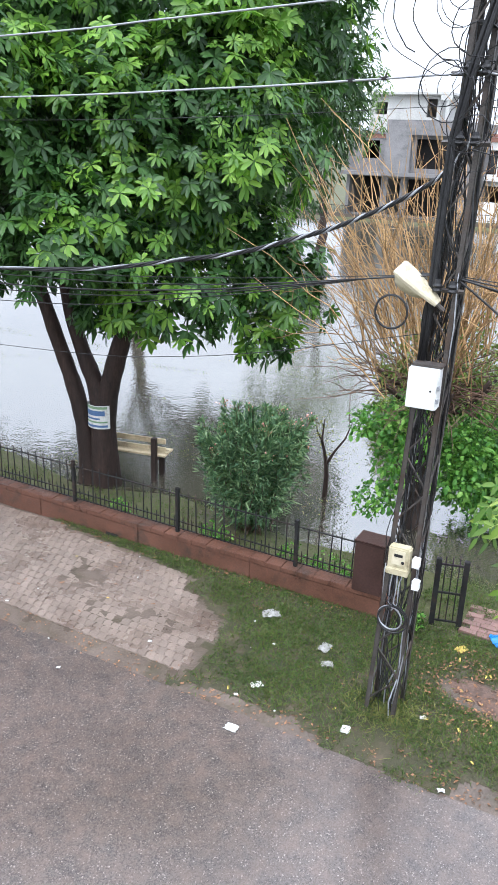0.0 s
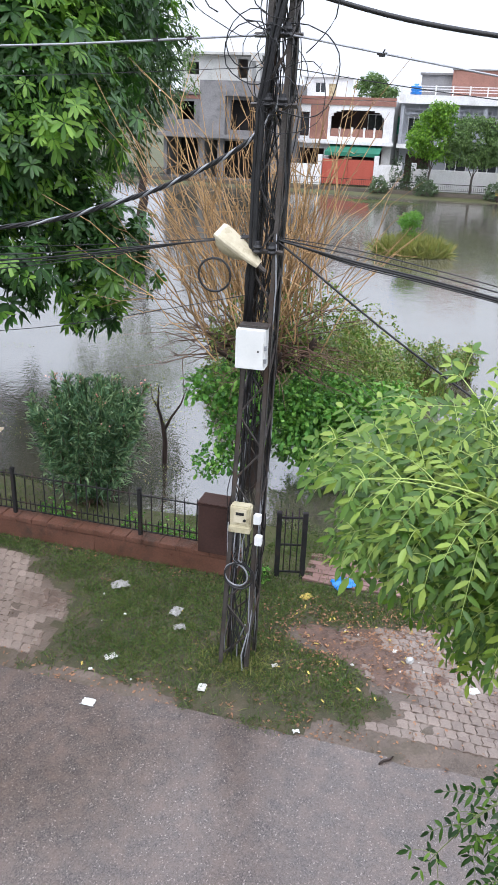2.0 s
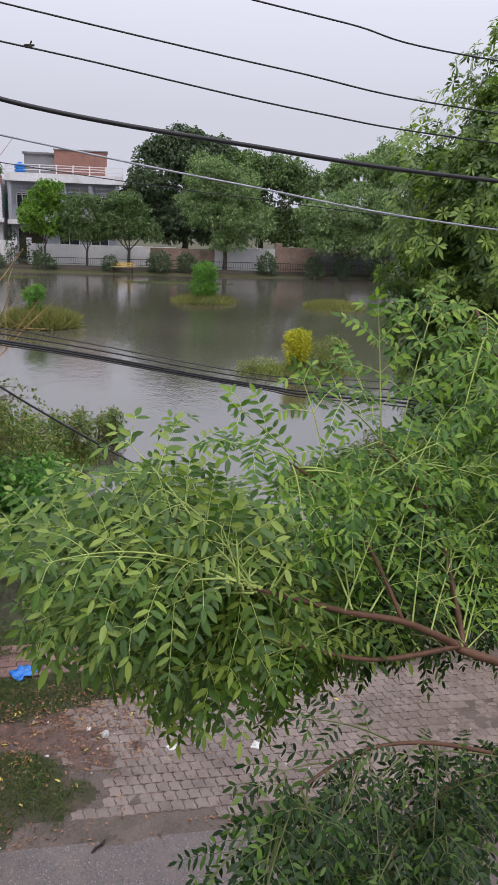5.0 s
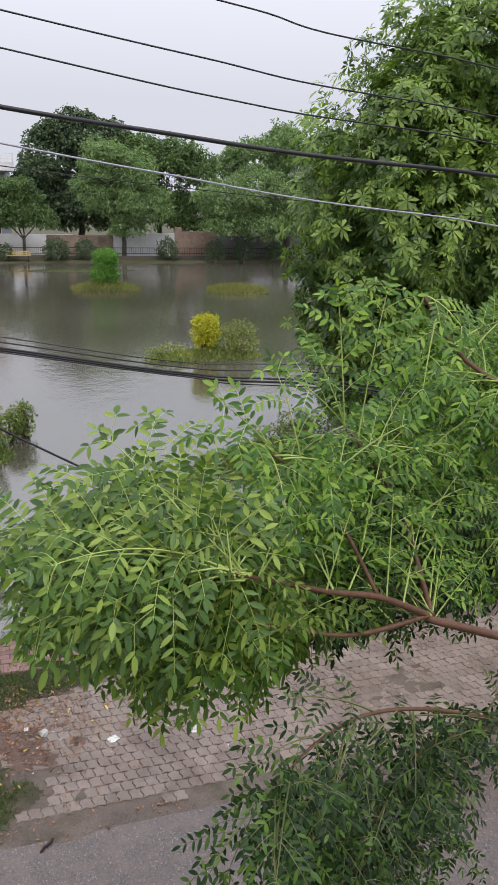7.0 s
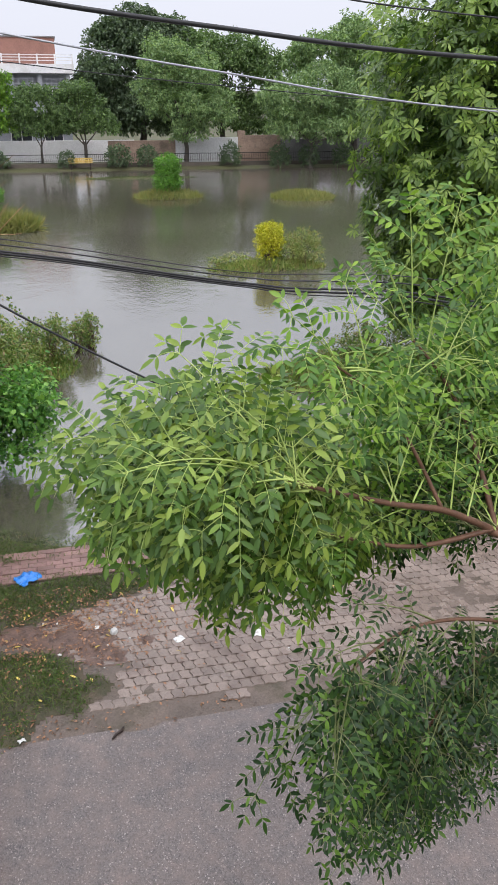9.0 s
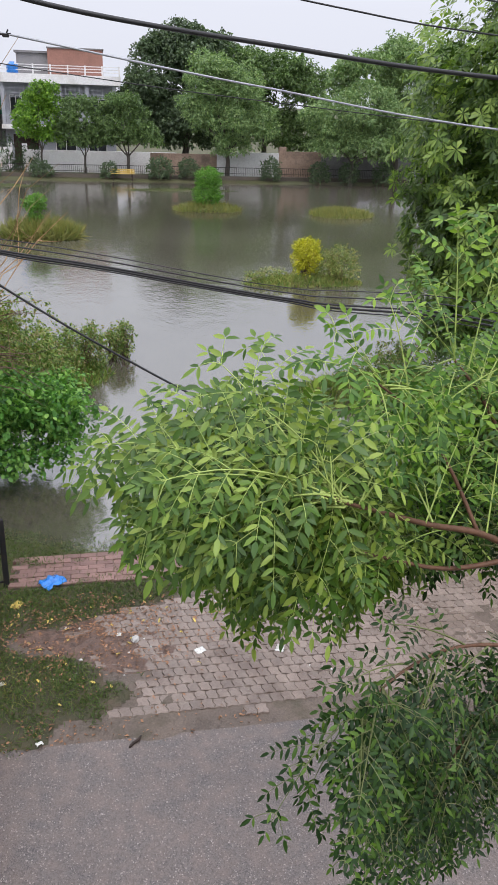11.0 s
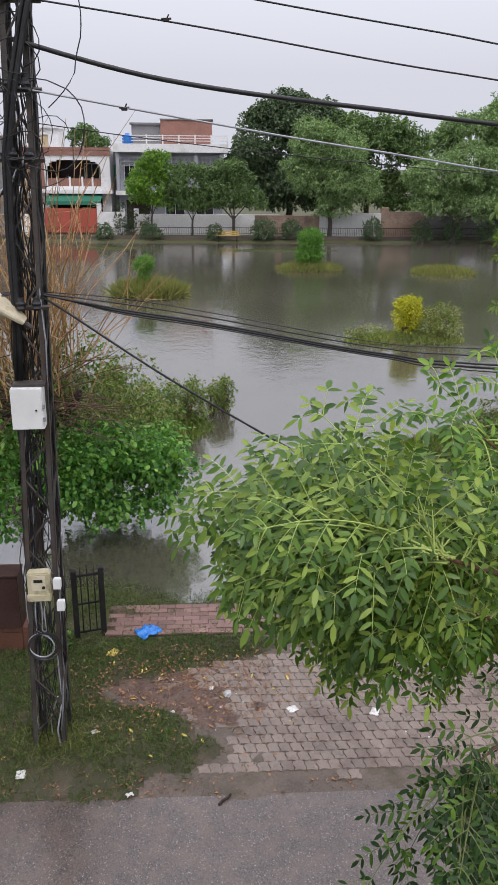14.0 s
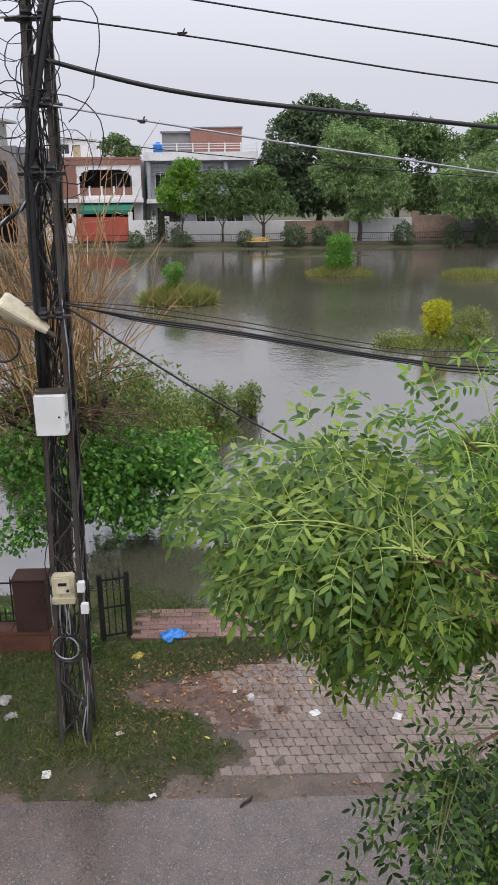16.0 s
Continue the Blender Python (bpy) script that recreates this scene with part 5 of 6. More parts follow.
BL = [(-0.3, -0.3, 1.9, 0.35, 0.35, 0.5), (-0.85, -0.2, 1.75, 0.4, 0.35, 0.25), (-0.5, -0.3, 1.2, 0.35, 0.3, 0.45), (-0.65, -0.3, 0.5, 0.45, 0.3, 0.25), (0.7, -0.2, 1.5, 0.7, 0.6, 0.5), (1.3, 0.2, 1.25, 0.85, 0.7, 0.5),
      (0.8, 0.3, 0.75, 0.8, 0.6, 0.45), (1.9, 0.6, 0.9, 0.7, 0.6, 0.4), (0.4, 0.4, 2.1, 0.5, 0.5, 0.4), (1.6, 1.4, 1.0, 0.9, 0.8, 0.5), (1.0, -0.5, 0.55, 0.4, 0.3, 0.3), (1.9, -0.3, 1.25, 0.6, 0.5, 0.45), (2.3, -0.1, 0.85, 0.6, 0.5, 0.4), (2.5, 0.6, 1.1, 0.6, 0.5, 0.4), (1.3, -0.4, 0.5, 0.5, 0.4, 0.35), (2.0, -0.4, 0.5, 0.45, 0.4, 0.3), (0.6, -0.4, 1.0, 0.5, 0.4, 0.4)]
p, o = blob_points(BL, 80, 0.75, -1)
k = len(p)
rep = np.repeat(np.arange(k), 4)
ln = 0.088 * rng.uniform(0.45, 1.25, len(rep))
part("foliage", tri_mesh("foliage", *leaves(p[rep] + 0.05 * rng.normal(size=(len(rep), 3)), o[rep] * 0.5 + 0.8 * rng.normal(size=(len(rep), 3)) + np.array([0, 0, -0.15]), rng.normal(size=(len(rep), 3)) * 0.4 + np.array([0, 0, 1]), ln, ln * 0.75, 0.25, 0.12, 0.45, True)), M_BROAD, pt, "bright broad green leaves")
p, o = blob_points([(0.7, 0.1, 2.5, 0.9, 0.7, 0.6), (1.4, 0.5, 2.1, 0.9, 0.7, 0.5), (0.1, 0.0, 2.9, 0.7, 0.6, 0.6), (2.1, 1.0, 1.7, 0.8, 0.7, 0.45), (-0.5, -0.1, 2.6, 0.45, 0.4, 0.4), (1.0, 0.3, 2.9, 0.7, 0.6, 0.5), (1.8, 0.8, 2.4, 0.7, 0.6, 0.5), (2.6, 1.4, 1.7, 0.7, 0.6, 0.4)], 44, 0.9, -1)
part("regrowth", tri_mesh("regrowth", *droopers(p, o, 4, 0.075, 0.038, False, 0.1)), M_SCRUB, pt, "sparse olive leaves among the shoots")


# ---------------------------------------------------------------- lattice pole and what hangs on it
PS, PN_ = 1.95, -1.69


def axis(z):
    """Centre of the leaning pole at a height, in s and n."""
    return PS - 0.04 + 0.031 * z, PN_


pole = thing("lattice_pole", pose(0, 0, 0), "rusty steel lattice utility pole wrapped in tangled black cables", "utility pole")


def leg_point(i, z, out=0.0):
    cs, cn = axis(z)
    hw = 0.172 - 0.0095 * z + out
    return W(cs + hw * (1 if i in (1, 2) else -1), cn + hw * (1 if i in (2, 3) else -1), z)


for i in range(4):
    sg = (1 if i in (1, 2) else -1, 1 if i in (2, 3) else -1)
    leg = Shape()
    for du, dv in ((0.046, 0.008), (0.008, 0.046)):
        ring = []
        for z in (-0.3, 9.0):
            p = leg_point(i, z)
            for a, b in ((0, 0), (du, 0), (du, dv), (0, dv)):
                ring.append(p - SU * sg[0] * a - NU * sg[1] * b)
        leg.add(ring, [(0, 1, 2, 3), (7, 6, 5, 4), (0, 4, 5, 1), (1, 5, 6, 2), (2, 6, 7, 3), (3, 7, 4, 0)])
    part("leg", leg, M_POLE, pole)
zz = 0.15
k = 0
while zz < 8.7:
    for i in range(4):
        a, b = (i, (i + 1) % 4) if (k + i) % 2 == 0 else ((i + 1) % 4, i)
        p, q = leg_point(a, zz, -0.01), leg_point(b, zz + 0.36, -0.01)
        part("lacing_bar", Shape().tube([p, q], 0.011, 4), M_POLE, pole)
    zz += 0.36
    k += 1
for z, w in ((6.95, 0.22), (6.32, 0.2), (5.8, 0.2), (4.6, 0.18), (7.6, 0.25)):
    cs, cn = axis(z)
    sh = Shape()
    c = W(cs, cn - 0.13, z)
    sh.tube([c - SU * w, c + SU * w], 0.022, 4)
    br = part("bracket", sh, M_POLE, pole)
    ins = Shape()
    for dx in (-0.05, 0.08):
        ins.lathe([(0.02, -0.05), (0.045, -0.03), (0.03, -0.01), (0.045, 0.01), (0.03, 0.03), (0.025, 0.06)], 10, W(cs + dx, cn - 0.16, z + 0.03))
    part("insulator", ins, M_RUBBER, br)


def strand(z0, z1, i, wander, r, mat, n=16, name="cable"):
    pts = []
    ph = rng.uniform(0, 6.3, 4)
    u, v = rng.uniform(-1, 1, 2) if wander > 0.03 else ((1 if i in (1, 2) else -1), (1 if i in (2, 3) else -1))
    for k in range(n + 1):
        z = z0 + (z1 - z0) * k / n
        cs, cn = axis(z)
        hw = 0.15 - 0.0095 * z
        x = u * hw + wander * (math.sin(z * 2.1 + ph[0]) + 0.7 * math.sin(z * 5.3 + ph[1]))
        y = v * hw + wander * (math.sin(z * 1.7 + ph[2]) + 0.7 * math.sin(z * 4.7 + ph[3]))
        pts.append(W(cs + x, cn + y, z))
    return part(name, Shape().tube(pts, r, 5), mat, pole, smooth=True)


for j in range(34):
    z0 = rng.choice([0.05, 0.9, 1.9, 2.6, 3.3, 4.0, 4.8])
    z1 = min(z0 + rng.uniform(1.5, 6.0), 8.2)
    strand(z0, z1, int(rng.integers(0, 4)), rng.uniform(0.032, 0.075), rng.choice([0.004, 0.005, 0.006, 0.008]), M_RUBBER, 26)
for j in range(6):
    strand(0.2, rng.uniform(1.2, 5.5), int(rng.integers(0, 4)), 0.02, 0.007, M_GREYCABLE)
# heavy bundle running up and across the head of the pole
for j in range(5):
    o = Vector(rng.normal(size=3)) * 0.018
    pts = [W(1.92, -1.82, 3.9) + o, W(1.95, -1.82, 4.6) + o, W(1.96, -1.84, 5.2) + o, W(1.99, -1.86, 5.8) + o, W(2.08, -1.88, 6.3) + o, W(2.22, -1.88, 6.85) + o, W(2.41, -1.86, 7.5) + o]
    part("heavy_cable", Shape().tube(pts, 0.018, 7), M_RUBBER, pole, smooth=True)
for j in range(3):
    strand(0.8, 8.0, 2, 0.016, 0.011, M_RUBBER, name="heavy_cable")


def ring(c, r, tube, a, b, turns=1.0, n=26):
    return Shape().tube([c + a * (r * math.cos(2 * math.pi * turns * k / n)) + b * (r * math.sin(2 * math.pi * turns * k / n)) for k in range(n + 1)], tube, 5)


UP = Vector((0, 0, 1))
part("cable_coil", ring(W(1.64, -1.95, 4.38), 0.15, 0.011, SU, UP), M_RUBBER, pole)
for j in range(3):
    part("cable_coil", ring(W(1.93 + 0.02 * j, -1.93 - 0.01 * j, 1.28), 0.13 + 0.012 * j, 0.008, (SU + NU * 0.2 * rng.normal()).normalized(), UP), M_RUBBER if j else M_GREYCABLE, pole)
# loose curling wires at the head
for j in range(20):
    sd = -1 if j % 2 else 1
    z = rng.uniform(6.0, 7.3)
    a = W(axis(z)[0] + sd * 0.08, -1.85, z)
    pts, d = [a], Vector(SU * sd * 0.6 + UP * rng.uniform(-0.6, 0.8) - NU * 0.1 * rng.random())
    turn = rng.choice([-1, 1]) * rng.uniform(0.18, 0.5)
    for k in range(16):
        d = Matrix.Rotation(turn + 0.15 * rng.normal(), 3, NU) @ d
        d.normalize()
        pts.append(pts[-1] + d * 0.085)
    part("loose_wire", Shape().tube(pts, rng.choice([0.0035, 0.005]), 4), M_RUBBER, pole, smooth=True)
# earth rods and clutter at the foot
for j in range(5):
    a = W(1.8 + 0.25 * rng.random(), -1.9 + 0.3 * rng.random(), 0)
    part("loose_wire", Shape().tube([a, a + Vector((0.05 * rng.normal(), 0.05 * rng.normal(), 0.25)), a + Vector((0.08 * rng.normal(), 0.08 * rng.normal(), 0.6))], 0.008, 5), M_GREYCABLE if j % 2 else M_RUBBER, pole)

# white distribution box
bx = thing("distribution_box", at(2.01, -1.9, 3.74, 3), "white metal electrical box strapped to the pole", "electrical box")
part("body", Shape().box(-0.135, 0.135, -0.09, 0.06, -0.19, 0.19, 0.006), M_WHITEBOX, bx)
part("door", Shape().box(-0.14, 0.125, -0.112, -0.092, -0.185, 0.185, 0.005), M_WHITEBOX, bx)
part("lock", Shape().tube([(0.075, -0.12, -0.01), (0.075, -0.108, -0.01)], 0.009, 10), M_BLACKIRON, bx)
part("rain_hood", Shape().box(-0.125, 0.15, -0.07, 0.08, 0.192, 0.215, 0.004), M_POLE, bx)
for z in (-0.1, 0.02):
    part("hinge", Shape().box(0.127, 0.15, -0.11, -0.07, z - 0.02, z + 0.02, 0.003), M_GREYCABLE, bx)
# meter
mt = thing("electricity_meter", at(1.96, -1.9, 1.95, 2) @ Matrix.Diagonal((1.2, 1.2, 1.2, 1)), "aged cream electricity meter on the pole", "meter")
part("body", Shape().box(-0.09, 0.09, -0.05, 0.05, -0.12, 0.12, 0.012), M_CREAM, mt)
part("terminal_cover", Shape().box(-0.095, 0.095, -0.075, -0.052, -0.12, -0.055, 0.008), M_CREAM, mt)
part("face", Shape().box(-0.055, 0.055, -0.058, -0.052, -0.03, 0.1, 0.002), M_LAMPGLASS, mt)
part("display", Shape().box(-0.035, 0.035, -0.064, -0.06, 0.045, 0.07), M_BLACKIRON, mt, "dark counter window")
part("button", Shape().tube([(0.04, -0.066, 0.0), (0.04, -0.056, 0.0)], 0.013, 10), M_BLACKIRON, mt)
for j in range(7):
    a = Vector((-0.06 + 0.02 * j, -0.02, -0.12))
    pts = [a, a + Vector((0.01 * rng.normal(), -0.03, -0.12)), a + Vector((0.04 * rng.normal(), -0.02, -0.28)), Vector((0.05 + 0.03 * rng.normal(), 0.0, -0.5))]
    part("lead", Shape().tube(pts, 0.006, 5), M_GREYCABLE if j % 2 else M_RUBBER, mt)
for s, z in ((2.13, 1.96), (2.15, 1.72)):
    jb = thing("junction_box", at(s, -1.9, z), "small white junction box on the pole", "junction box", "junction boxes on the pole")
    part("body", Shape().box(-0.035, 0.035, -0.03, 0.03, -0.05, 0.05, 0.006), M_WHITEBOX, jb)
    part("lid", Shape().box(-0.037, 0.037, -0.038, -0.031, -0.052, 0.052, 0.003), M_WHITEBOX, jb)
# street lamp head
lm = thing("street_lamp", look(W(2.02, -1.86, 4.48), W(1.62, -1.92, 4.80), 24) @ Matrix.Diagonal((0.9, 0.9, 0.84, 1)), "cream street lamp head on the lattice pole", "street lamp")
secs = [(0.0, 0.055, 0.03), (0.06, 0.075, 0.04), (0.2, 0.10, 0.045), (0.4, 0.128, 0.05), (0.52, 0.13, 0.045), (0.56, 0.12, 0.03)]
hd = Shape()
for d, w, hgt in secs:
    hd.v += [(-w, 0, -d), (w, 0, -d), (w, hgt * 0.6, -d), (w * 0.86, hgt, -d), (-w * 0.86, hgt, -d), (-w, hgt * 0.6, -d)]
hd.f = [(6 * i + j, 6 * i + (j + 1) % 6, 6 * i + 6 + (j + 1) % 6, 6 * i + 6 + j) for i in range(5) for j in range(6)] + [tuple(reversed(range(6))), tuple(range(30, 36))]
part("housing", hd, M_LAMPGLASS, lm, "pale cream flat-topped housing")
bwl = Shape()
prof = [(0.13, 0.05, 0.01), (0.17, 0.085, 0.06), (0.25, 0.105, 0.12), (0.38, 0.122, 0.15), (0.48, 0.115, 0.13), (0.535, 0.085, 0.06), (0.55, 0.05, 0.02)]
for d, w, hgt in prof:
    for j in range(12):
        q = math.pi * j / 11
        bwl.v.append((w * math.cos(q), -0.004 - hgt * math.sin(q), -d))
bwl.f = [(i * 12 + j, (i + 1) * 12 + j, (i + 1) * 12 + j + 1, i * 12 + j + 1) for i in range(6) for j in range(11)] + [tuple(range(12)), tuple(reversed(range(72, 84)))]
part("bowl", bwl, M_CREAM, lm, "yellowed lamp bowl", smooth=True)
part("spigot", Shape().tube([(0, 0.0, 0.1), (0, 0, -0.02)], 0.024, 8), M_POLE, lm)


# ---------------------------------------------------------------- overhead cables, strung along the street
def overhead(profile, r, mat, label, dn=0.0, fan=0.0):
    pts = spline([W(s, PN_ + dn + fan * abs(s - PS), z) for s, z in profile])
    return thing("overhead_cable", pose(0, 0, 0), label, "cable", "overhead cables", shape=Shape().tube(pts, r, 6), material=mat, smooth=True)


L1, L2, L3 = "thick black overhead power cable", "grey overhead wire with small clamps", "thin black overhead cable"
overhead([(2.1, 6.68), (3.26, 6.41), (4.9, 6.22), (7.42, 6.02), (14, 5.8), (34, 6.6)], 0.019, M_RUBBER, L1, -0.15)
overhead([(2.1, 6.34), (3.27, 6.15), (4.95, 5.9), (7.48, 5.6), (14, 5.2), (34, 6.2)], 0.008, M_GREYCABLE, L2, -0.15)
overhead([(2.1, 6.98), (3.6, 6.78), (5.5, 6.5), (7.37, 6.33), (14, 5.95), (34, 6.9)], 0.007, M_RUBBER, L3, -0.15)
overhead([(2.1, 7.28), (3.0, 7.13), (5.3, 6.8), (7.33, 6.57), (14, 6.2), (34, 7.1)], 0.007, M_RUBBER, L3, -0.15)
overhead([(2.1, 7.72), (4.15, 7.41), (5.77, 7.18), (7.28, 6.98), (14, 6.6), (34, 7.6)], 0.007, M_RUBBER, L3, -0.15)
overhead([(2.1, 6.1), (3.28, 5.96), (5.0, 5.8), (8, 5.6), (14, 5.4), (34, 6.2)], 0.004, M_RUBBER, L3, 0.1)
for k, (dz, r) in enumerate(((0.0, 0.010), (0.045, 0.007), (-0.03, 0.012), (0.08, 0.005), (-0.06, 0.006))):
    overhead([(2.1, 4.72), (2.83, 4.58 + dz), (3.64, 4.45 + dz), (5.2, 4.17 + dz), (6.4, 4.05 + dz * 1.6), (12, 3.7 + dz * 2), (34, 4.4)], r, M_RUBBER, "sagging black cable of a bundle", -0.1 + 0.03 * k)
overhead([(2.1, 4.72), (2.31, 4.6), (3.36, 3.88), (4.83, 3.01), (6.2, 2.4), (8.5, 1.7), (20, 2.6)], 0.011, M_RUBBER, "black service cable dropping from the pole", -0.1)
overhead([(2.03, 6.32), (0.5, 6.24), (-0.27, 6.21), (-3.17, 6.12), (-12, 6.0), (-34, 6.7)], 0.009, M_GREYCABLE, L2, -0.15)
overhead([(2.05, 6.97), (1.08, 6.9), (-0.91, 6.8), (-3.11, 6.71), (-12, 6.5), (-34, 7.0)], 0.009, M_GREYCABLE, L2, -0.15)
overhead([(2.0, 6.1), (-0.3, 5.98), (-3.2, 5.9), (-12, 5.8), (-34, 6.3)], 0.003, M_RUBBER, L3, 0.1)
for k in range(4):
    o = 0.016
    prof = [(2.14, 5.82), (1.87, 5.5), (1.29, 5.18), (0.63, 4.93), (-0.5, 4.64), (-3.37, 4.27), (-12, 3.95), (-34, 4.6)]
    base = spline([W(s, PN_ - 0.15, z) for s, z in prof], 14)
    pts = [p + UP * (o * math.sin(1.1 * i + k * 1.57)) + NU * (o * math.cos(1.1 * i + k * 1.57)) for i, p in enumerate(base)]
    thing("overhead_cable", pose(0, 0, 0), "black and grey cable twisted into a heavy bundle", "cable", "overhead cables", shape=Shape().tube(pts, 0.010, 6), material=M_GREYCABLE if k == 1 else M_RUBBER, smooth=True)
for k, (z1, z2, r) in enumerate(((4.37, 4.2, 0.006), (4.31, 4.08, 0.009), (4.27, 4.0, 0.006), (4.22, 3.86, 0.005), (4.42, 4.24, 0.004))):
    overhead([(1.95, 4.72), (1.55, 4.66), (-0.57, z1), (-3.4, z2), (-12, z2 - 0.3), (-34, z2 + 0.3)], r, M_RUBBER, L3, -0.15 + 0.04 * k)
overhead([(1.95, 4.2), (-0.57, 3.6), (-3.47, 3.32), (-12, 3.0), (-34, 3.6)], 0.004, M_RUBBER, L3, -0.1)
for s, z in ((1.35, 6.285), (1.05, 6.27), (2.95, 6.19), (1.45, 6.93), (3.3, 6.83)):
    thing("cable_clamp", at(s, PN_ - 0.15, z), "small dark clamp on an overhead wire", "clamp", "clamps on the overhead wires",
          shape=Shape().box(-0.025, 0.025, -0.011, 0.011, -0.014, 0.014, 0.004).tube([(-0.04, 0, 0.006), (0.04, 0, 0.01)], 0.008, 6).tube([(0.0, 0, 0.0), (0.02, 0, 0.04)], 0.006, 5), material=M_BLACKIRON)


# ---------------------------------------------------------------- the near tree with feathery compound leaves
def leaflets(line, pairs, size, up, hang):
    """Two ranks of leaflets along a side stalk's points, and one at its tip."""
    k = len(line) - 1
    g = np.repeat(np.linspace(0.2, 0.9, pairs), 2) * k
    i = np.minimum(g.astype(int), k - 1)
    pos = line[i] + (line[i + 1] - line[i]) * (g - i)[:, None]
    tan = unit(line[i + 1] - line[i])
    sg = np.tile([1.0, -1.0], pairs)
    side = unit(np.cross(tan, up))
    d = side * sg[:, None] * 0.85 + tan * 0.5 + np.array([0, 0, -hang]) + 0.09 * rng.normal(size=(len(g), 3))
    pos, d = np.vstack([pos, line[-1:]]), np.vstack([d, tan[-1:]])
    nor = np.cross(side, tan)
    nor = np.vstack([nor, nor[-1:]]) + 0.17 * rng.normal(size=d.shape)
    f = np.append(g / k, 0.6)
    ln = size * (0.78 + 0.36 * np.sin(np.pi * f)) * rng.uniform(0.85, 1.1, len(f))
    return leaves(pos, d, nor, ln, ln * rng.uniform(0.31, 0.39), 0.14, 0.10, 0.4)


def arch(a, b, rise, k):
    """Points of a stalk that rises from a and sinks to b."""
    f = np.linspace(0, 1, k + 1)[:, None]
    c = (a + b) / 2 + np.array([0, 0, rise])
    return a * (1 - f) ** 2 + 2 * c * f * (1 - f) + b * f * f


def feather(base, tip, rise, size, hang, bare=0.25):
    """A long arching leaf whose side stalks each bear leaflets: its stalk lines and leaflet arrays."""
    line = arch(base, tip, rise, 10)
    length = np.linalg.norm(tip - base)
    up = unit(np.array([-0.28, -0.45, 0.85]) + 0.27 * rng.normal(size=3))
    lines, arrs = [(line, 0.0034, 0.0011)], []
    nodes_ = max(3, int(length * (1 - bare) / 0.066))
    for g in np.linspace(bare, 0.95, nodes_):
        i = min(int(g * 10), 9)
        p = line[i] + (line[i + 1] - line[i]) * (g * 10 - i)
        tan = unit(line[i + 1] - line[i])
        side = unit(np.cross(tan, up))
        for sg in (1, -1):
            pl = (0.06 + 0.115 * math.sin(math.pi * min(1, (g - bare) / (1.0 - bare) * 0.75 + 0.25))) * rng.uniform(0.8, 1.15) * size / 0.042
            d = unit(side * sg * 0.75 + tan * 0.62 + np.array([0, 0, -hang * 0.4]) + 0.12 * rng.normal(size=3))
            st = arch(p, p + pl * d + np.array([0, 0, -hang * pl * 0.5]), 0.02, 4)
            lines.append((st, 0.0014, 0.0006))
            arrs.append(leaflets(st, max(2, int(pl / (size * 0.74))), size, up, hang * 0.5))
    arrs.append(leaflets(arch(line[-2], line[-1] + 0.04 * unit(line[-1] - line[-2]), 0.0, 4), 3, size, up, hang * 0.5))
    return lines, join_arrays(arrs)


nt_ = thing("feathery_leaf_tree", pose(0, 0, 0), "street tree with feathery compound leaves on red-brown branches", "tree")
sh = Shape()
limb(sh, (3.7, 0.1, -0.1), (3.5, 0.25, 3.7), 0.16, 0.11, 0.03, 8, 10)
limb(sh, (3.5, 0.25, 3.7), (3.6, 0.3, 6.5), 0.09, 0.04, 0.05, 8, 8)
part("trunk", sh, M_BARKRED, nt_, smooth=True)


def branch(pts, r0, r1, mat=M_NEEMTWIG):
    c = spline([Vector(p) for p in pts], 6)
    part("branch", Shape().tube(c, [r0 + (r1 - r0) * i / (len(c) - 1) for i in range(len(c))], 7), mat, nt_, smooth=True)
    return c


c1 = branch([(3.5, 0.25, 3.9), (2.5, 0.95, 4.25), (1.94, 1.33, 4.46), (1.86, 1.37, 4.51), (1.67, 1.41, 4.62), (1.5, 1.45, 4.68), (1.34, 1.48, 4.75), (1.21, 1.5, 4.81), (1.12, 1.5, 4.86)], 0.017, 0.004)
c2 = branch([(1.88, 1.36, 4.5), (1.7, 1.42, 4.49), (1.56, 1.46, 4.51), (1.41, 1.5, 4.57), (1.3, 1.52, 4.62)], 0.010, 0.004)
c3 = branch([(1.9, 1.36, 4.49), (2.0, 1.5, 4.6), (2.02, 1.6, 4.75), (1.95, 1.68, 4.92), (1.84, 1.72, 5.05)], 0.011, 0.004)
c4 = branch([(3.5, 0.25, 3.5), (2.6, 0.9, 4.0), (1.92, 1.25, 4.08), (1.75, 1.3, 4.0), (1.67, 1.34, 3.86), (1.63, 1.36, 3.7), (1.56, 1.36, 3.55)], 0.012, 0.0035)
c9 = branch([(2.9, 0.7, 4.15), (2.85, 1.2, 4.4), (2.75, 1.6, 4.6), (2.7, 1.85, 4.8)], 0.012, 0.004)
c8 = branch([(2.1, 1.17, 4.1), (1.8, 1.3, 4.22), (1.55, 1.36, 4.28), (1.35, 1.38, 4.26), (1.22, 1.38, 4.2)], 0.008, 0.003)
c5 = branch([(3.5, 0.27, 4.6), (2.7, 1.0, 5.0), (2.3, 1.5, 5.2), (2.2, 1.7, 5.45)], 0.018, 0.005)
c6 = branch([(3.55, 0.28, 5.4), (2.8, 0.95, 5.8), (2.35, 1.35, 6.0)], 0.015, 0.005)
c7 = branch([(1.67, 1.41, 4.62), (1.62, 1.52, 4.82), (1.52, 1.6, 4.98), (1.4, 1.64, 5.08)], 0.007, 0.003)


def spread_of(p, mid, x0=-0.094, y0=0.158, z0=5.78):
    """A place's breadth and height in a bough that widens away from the house."""
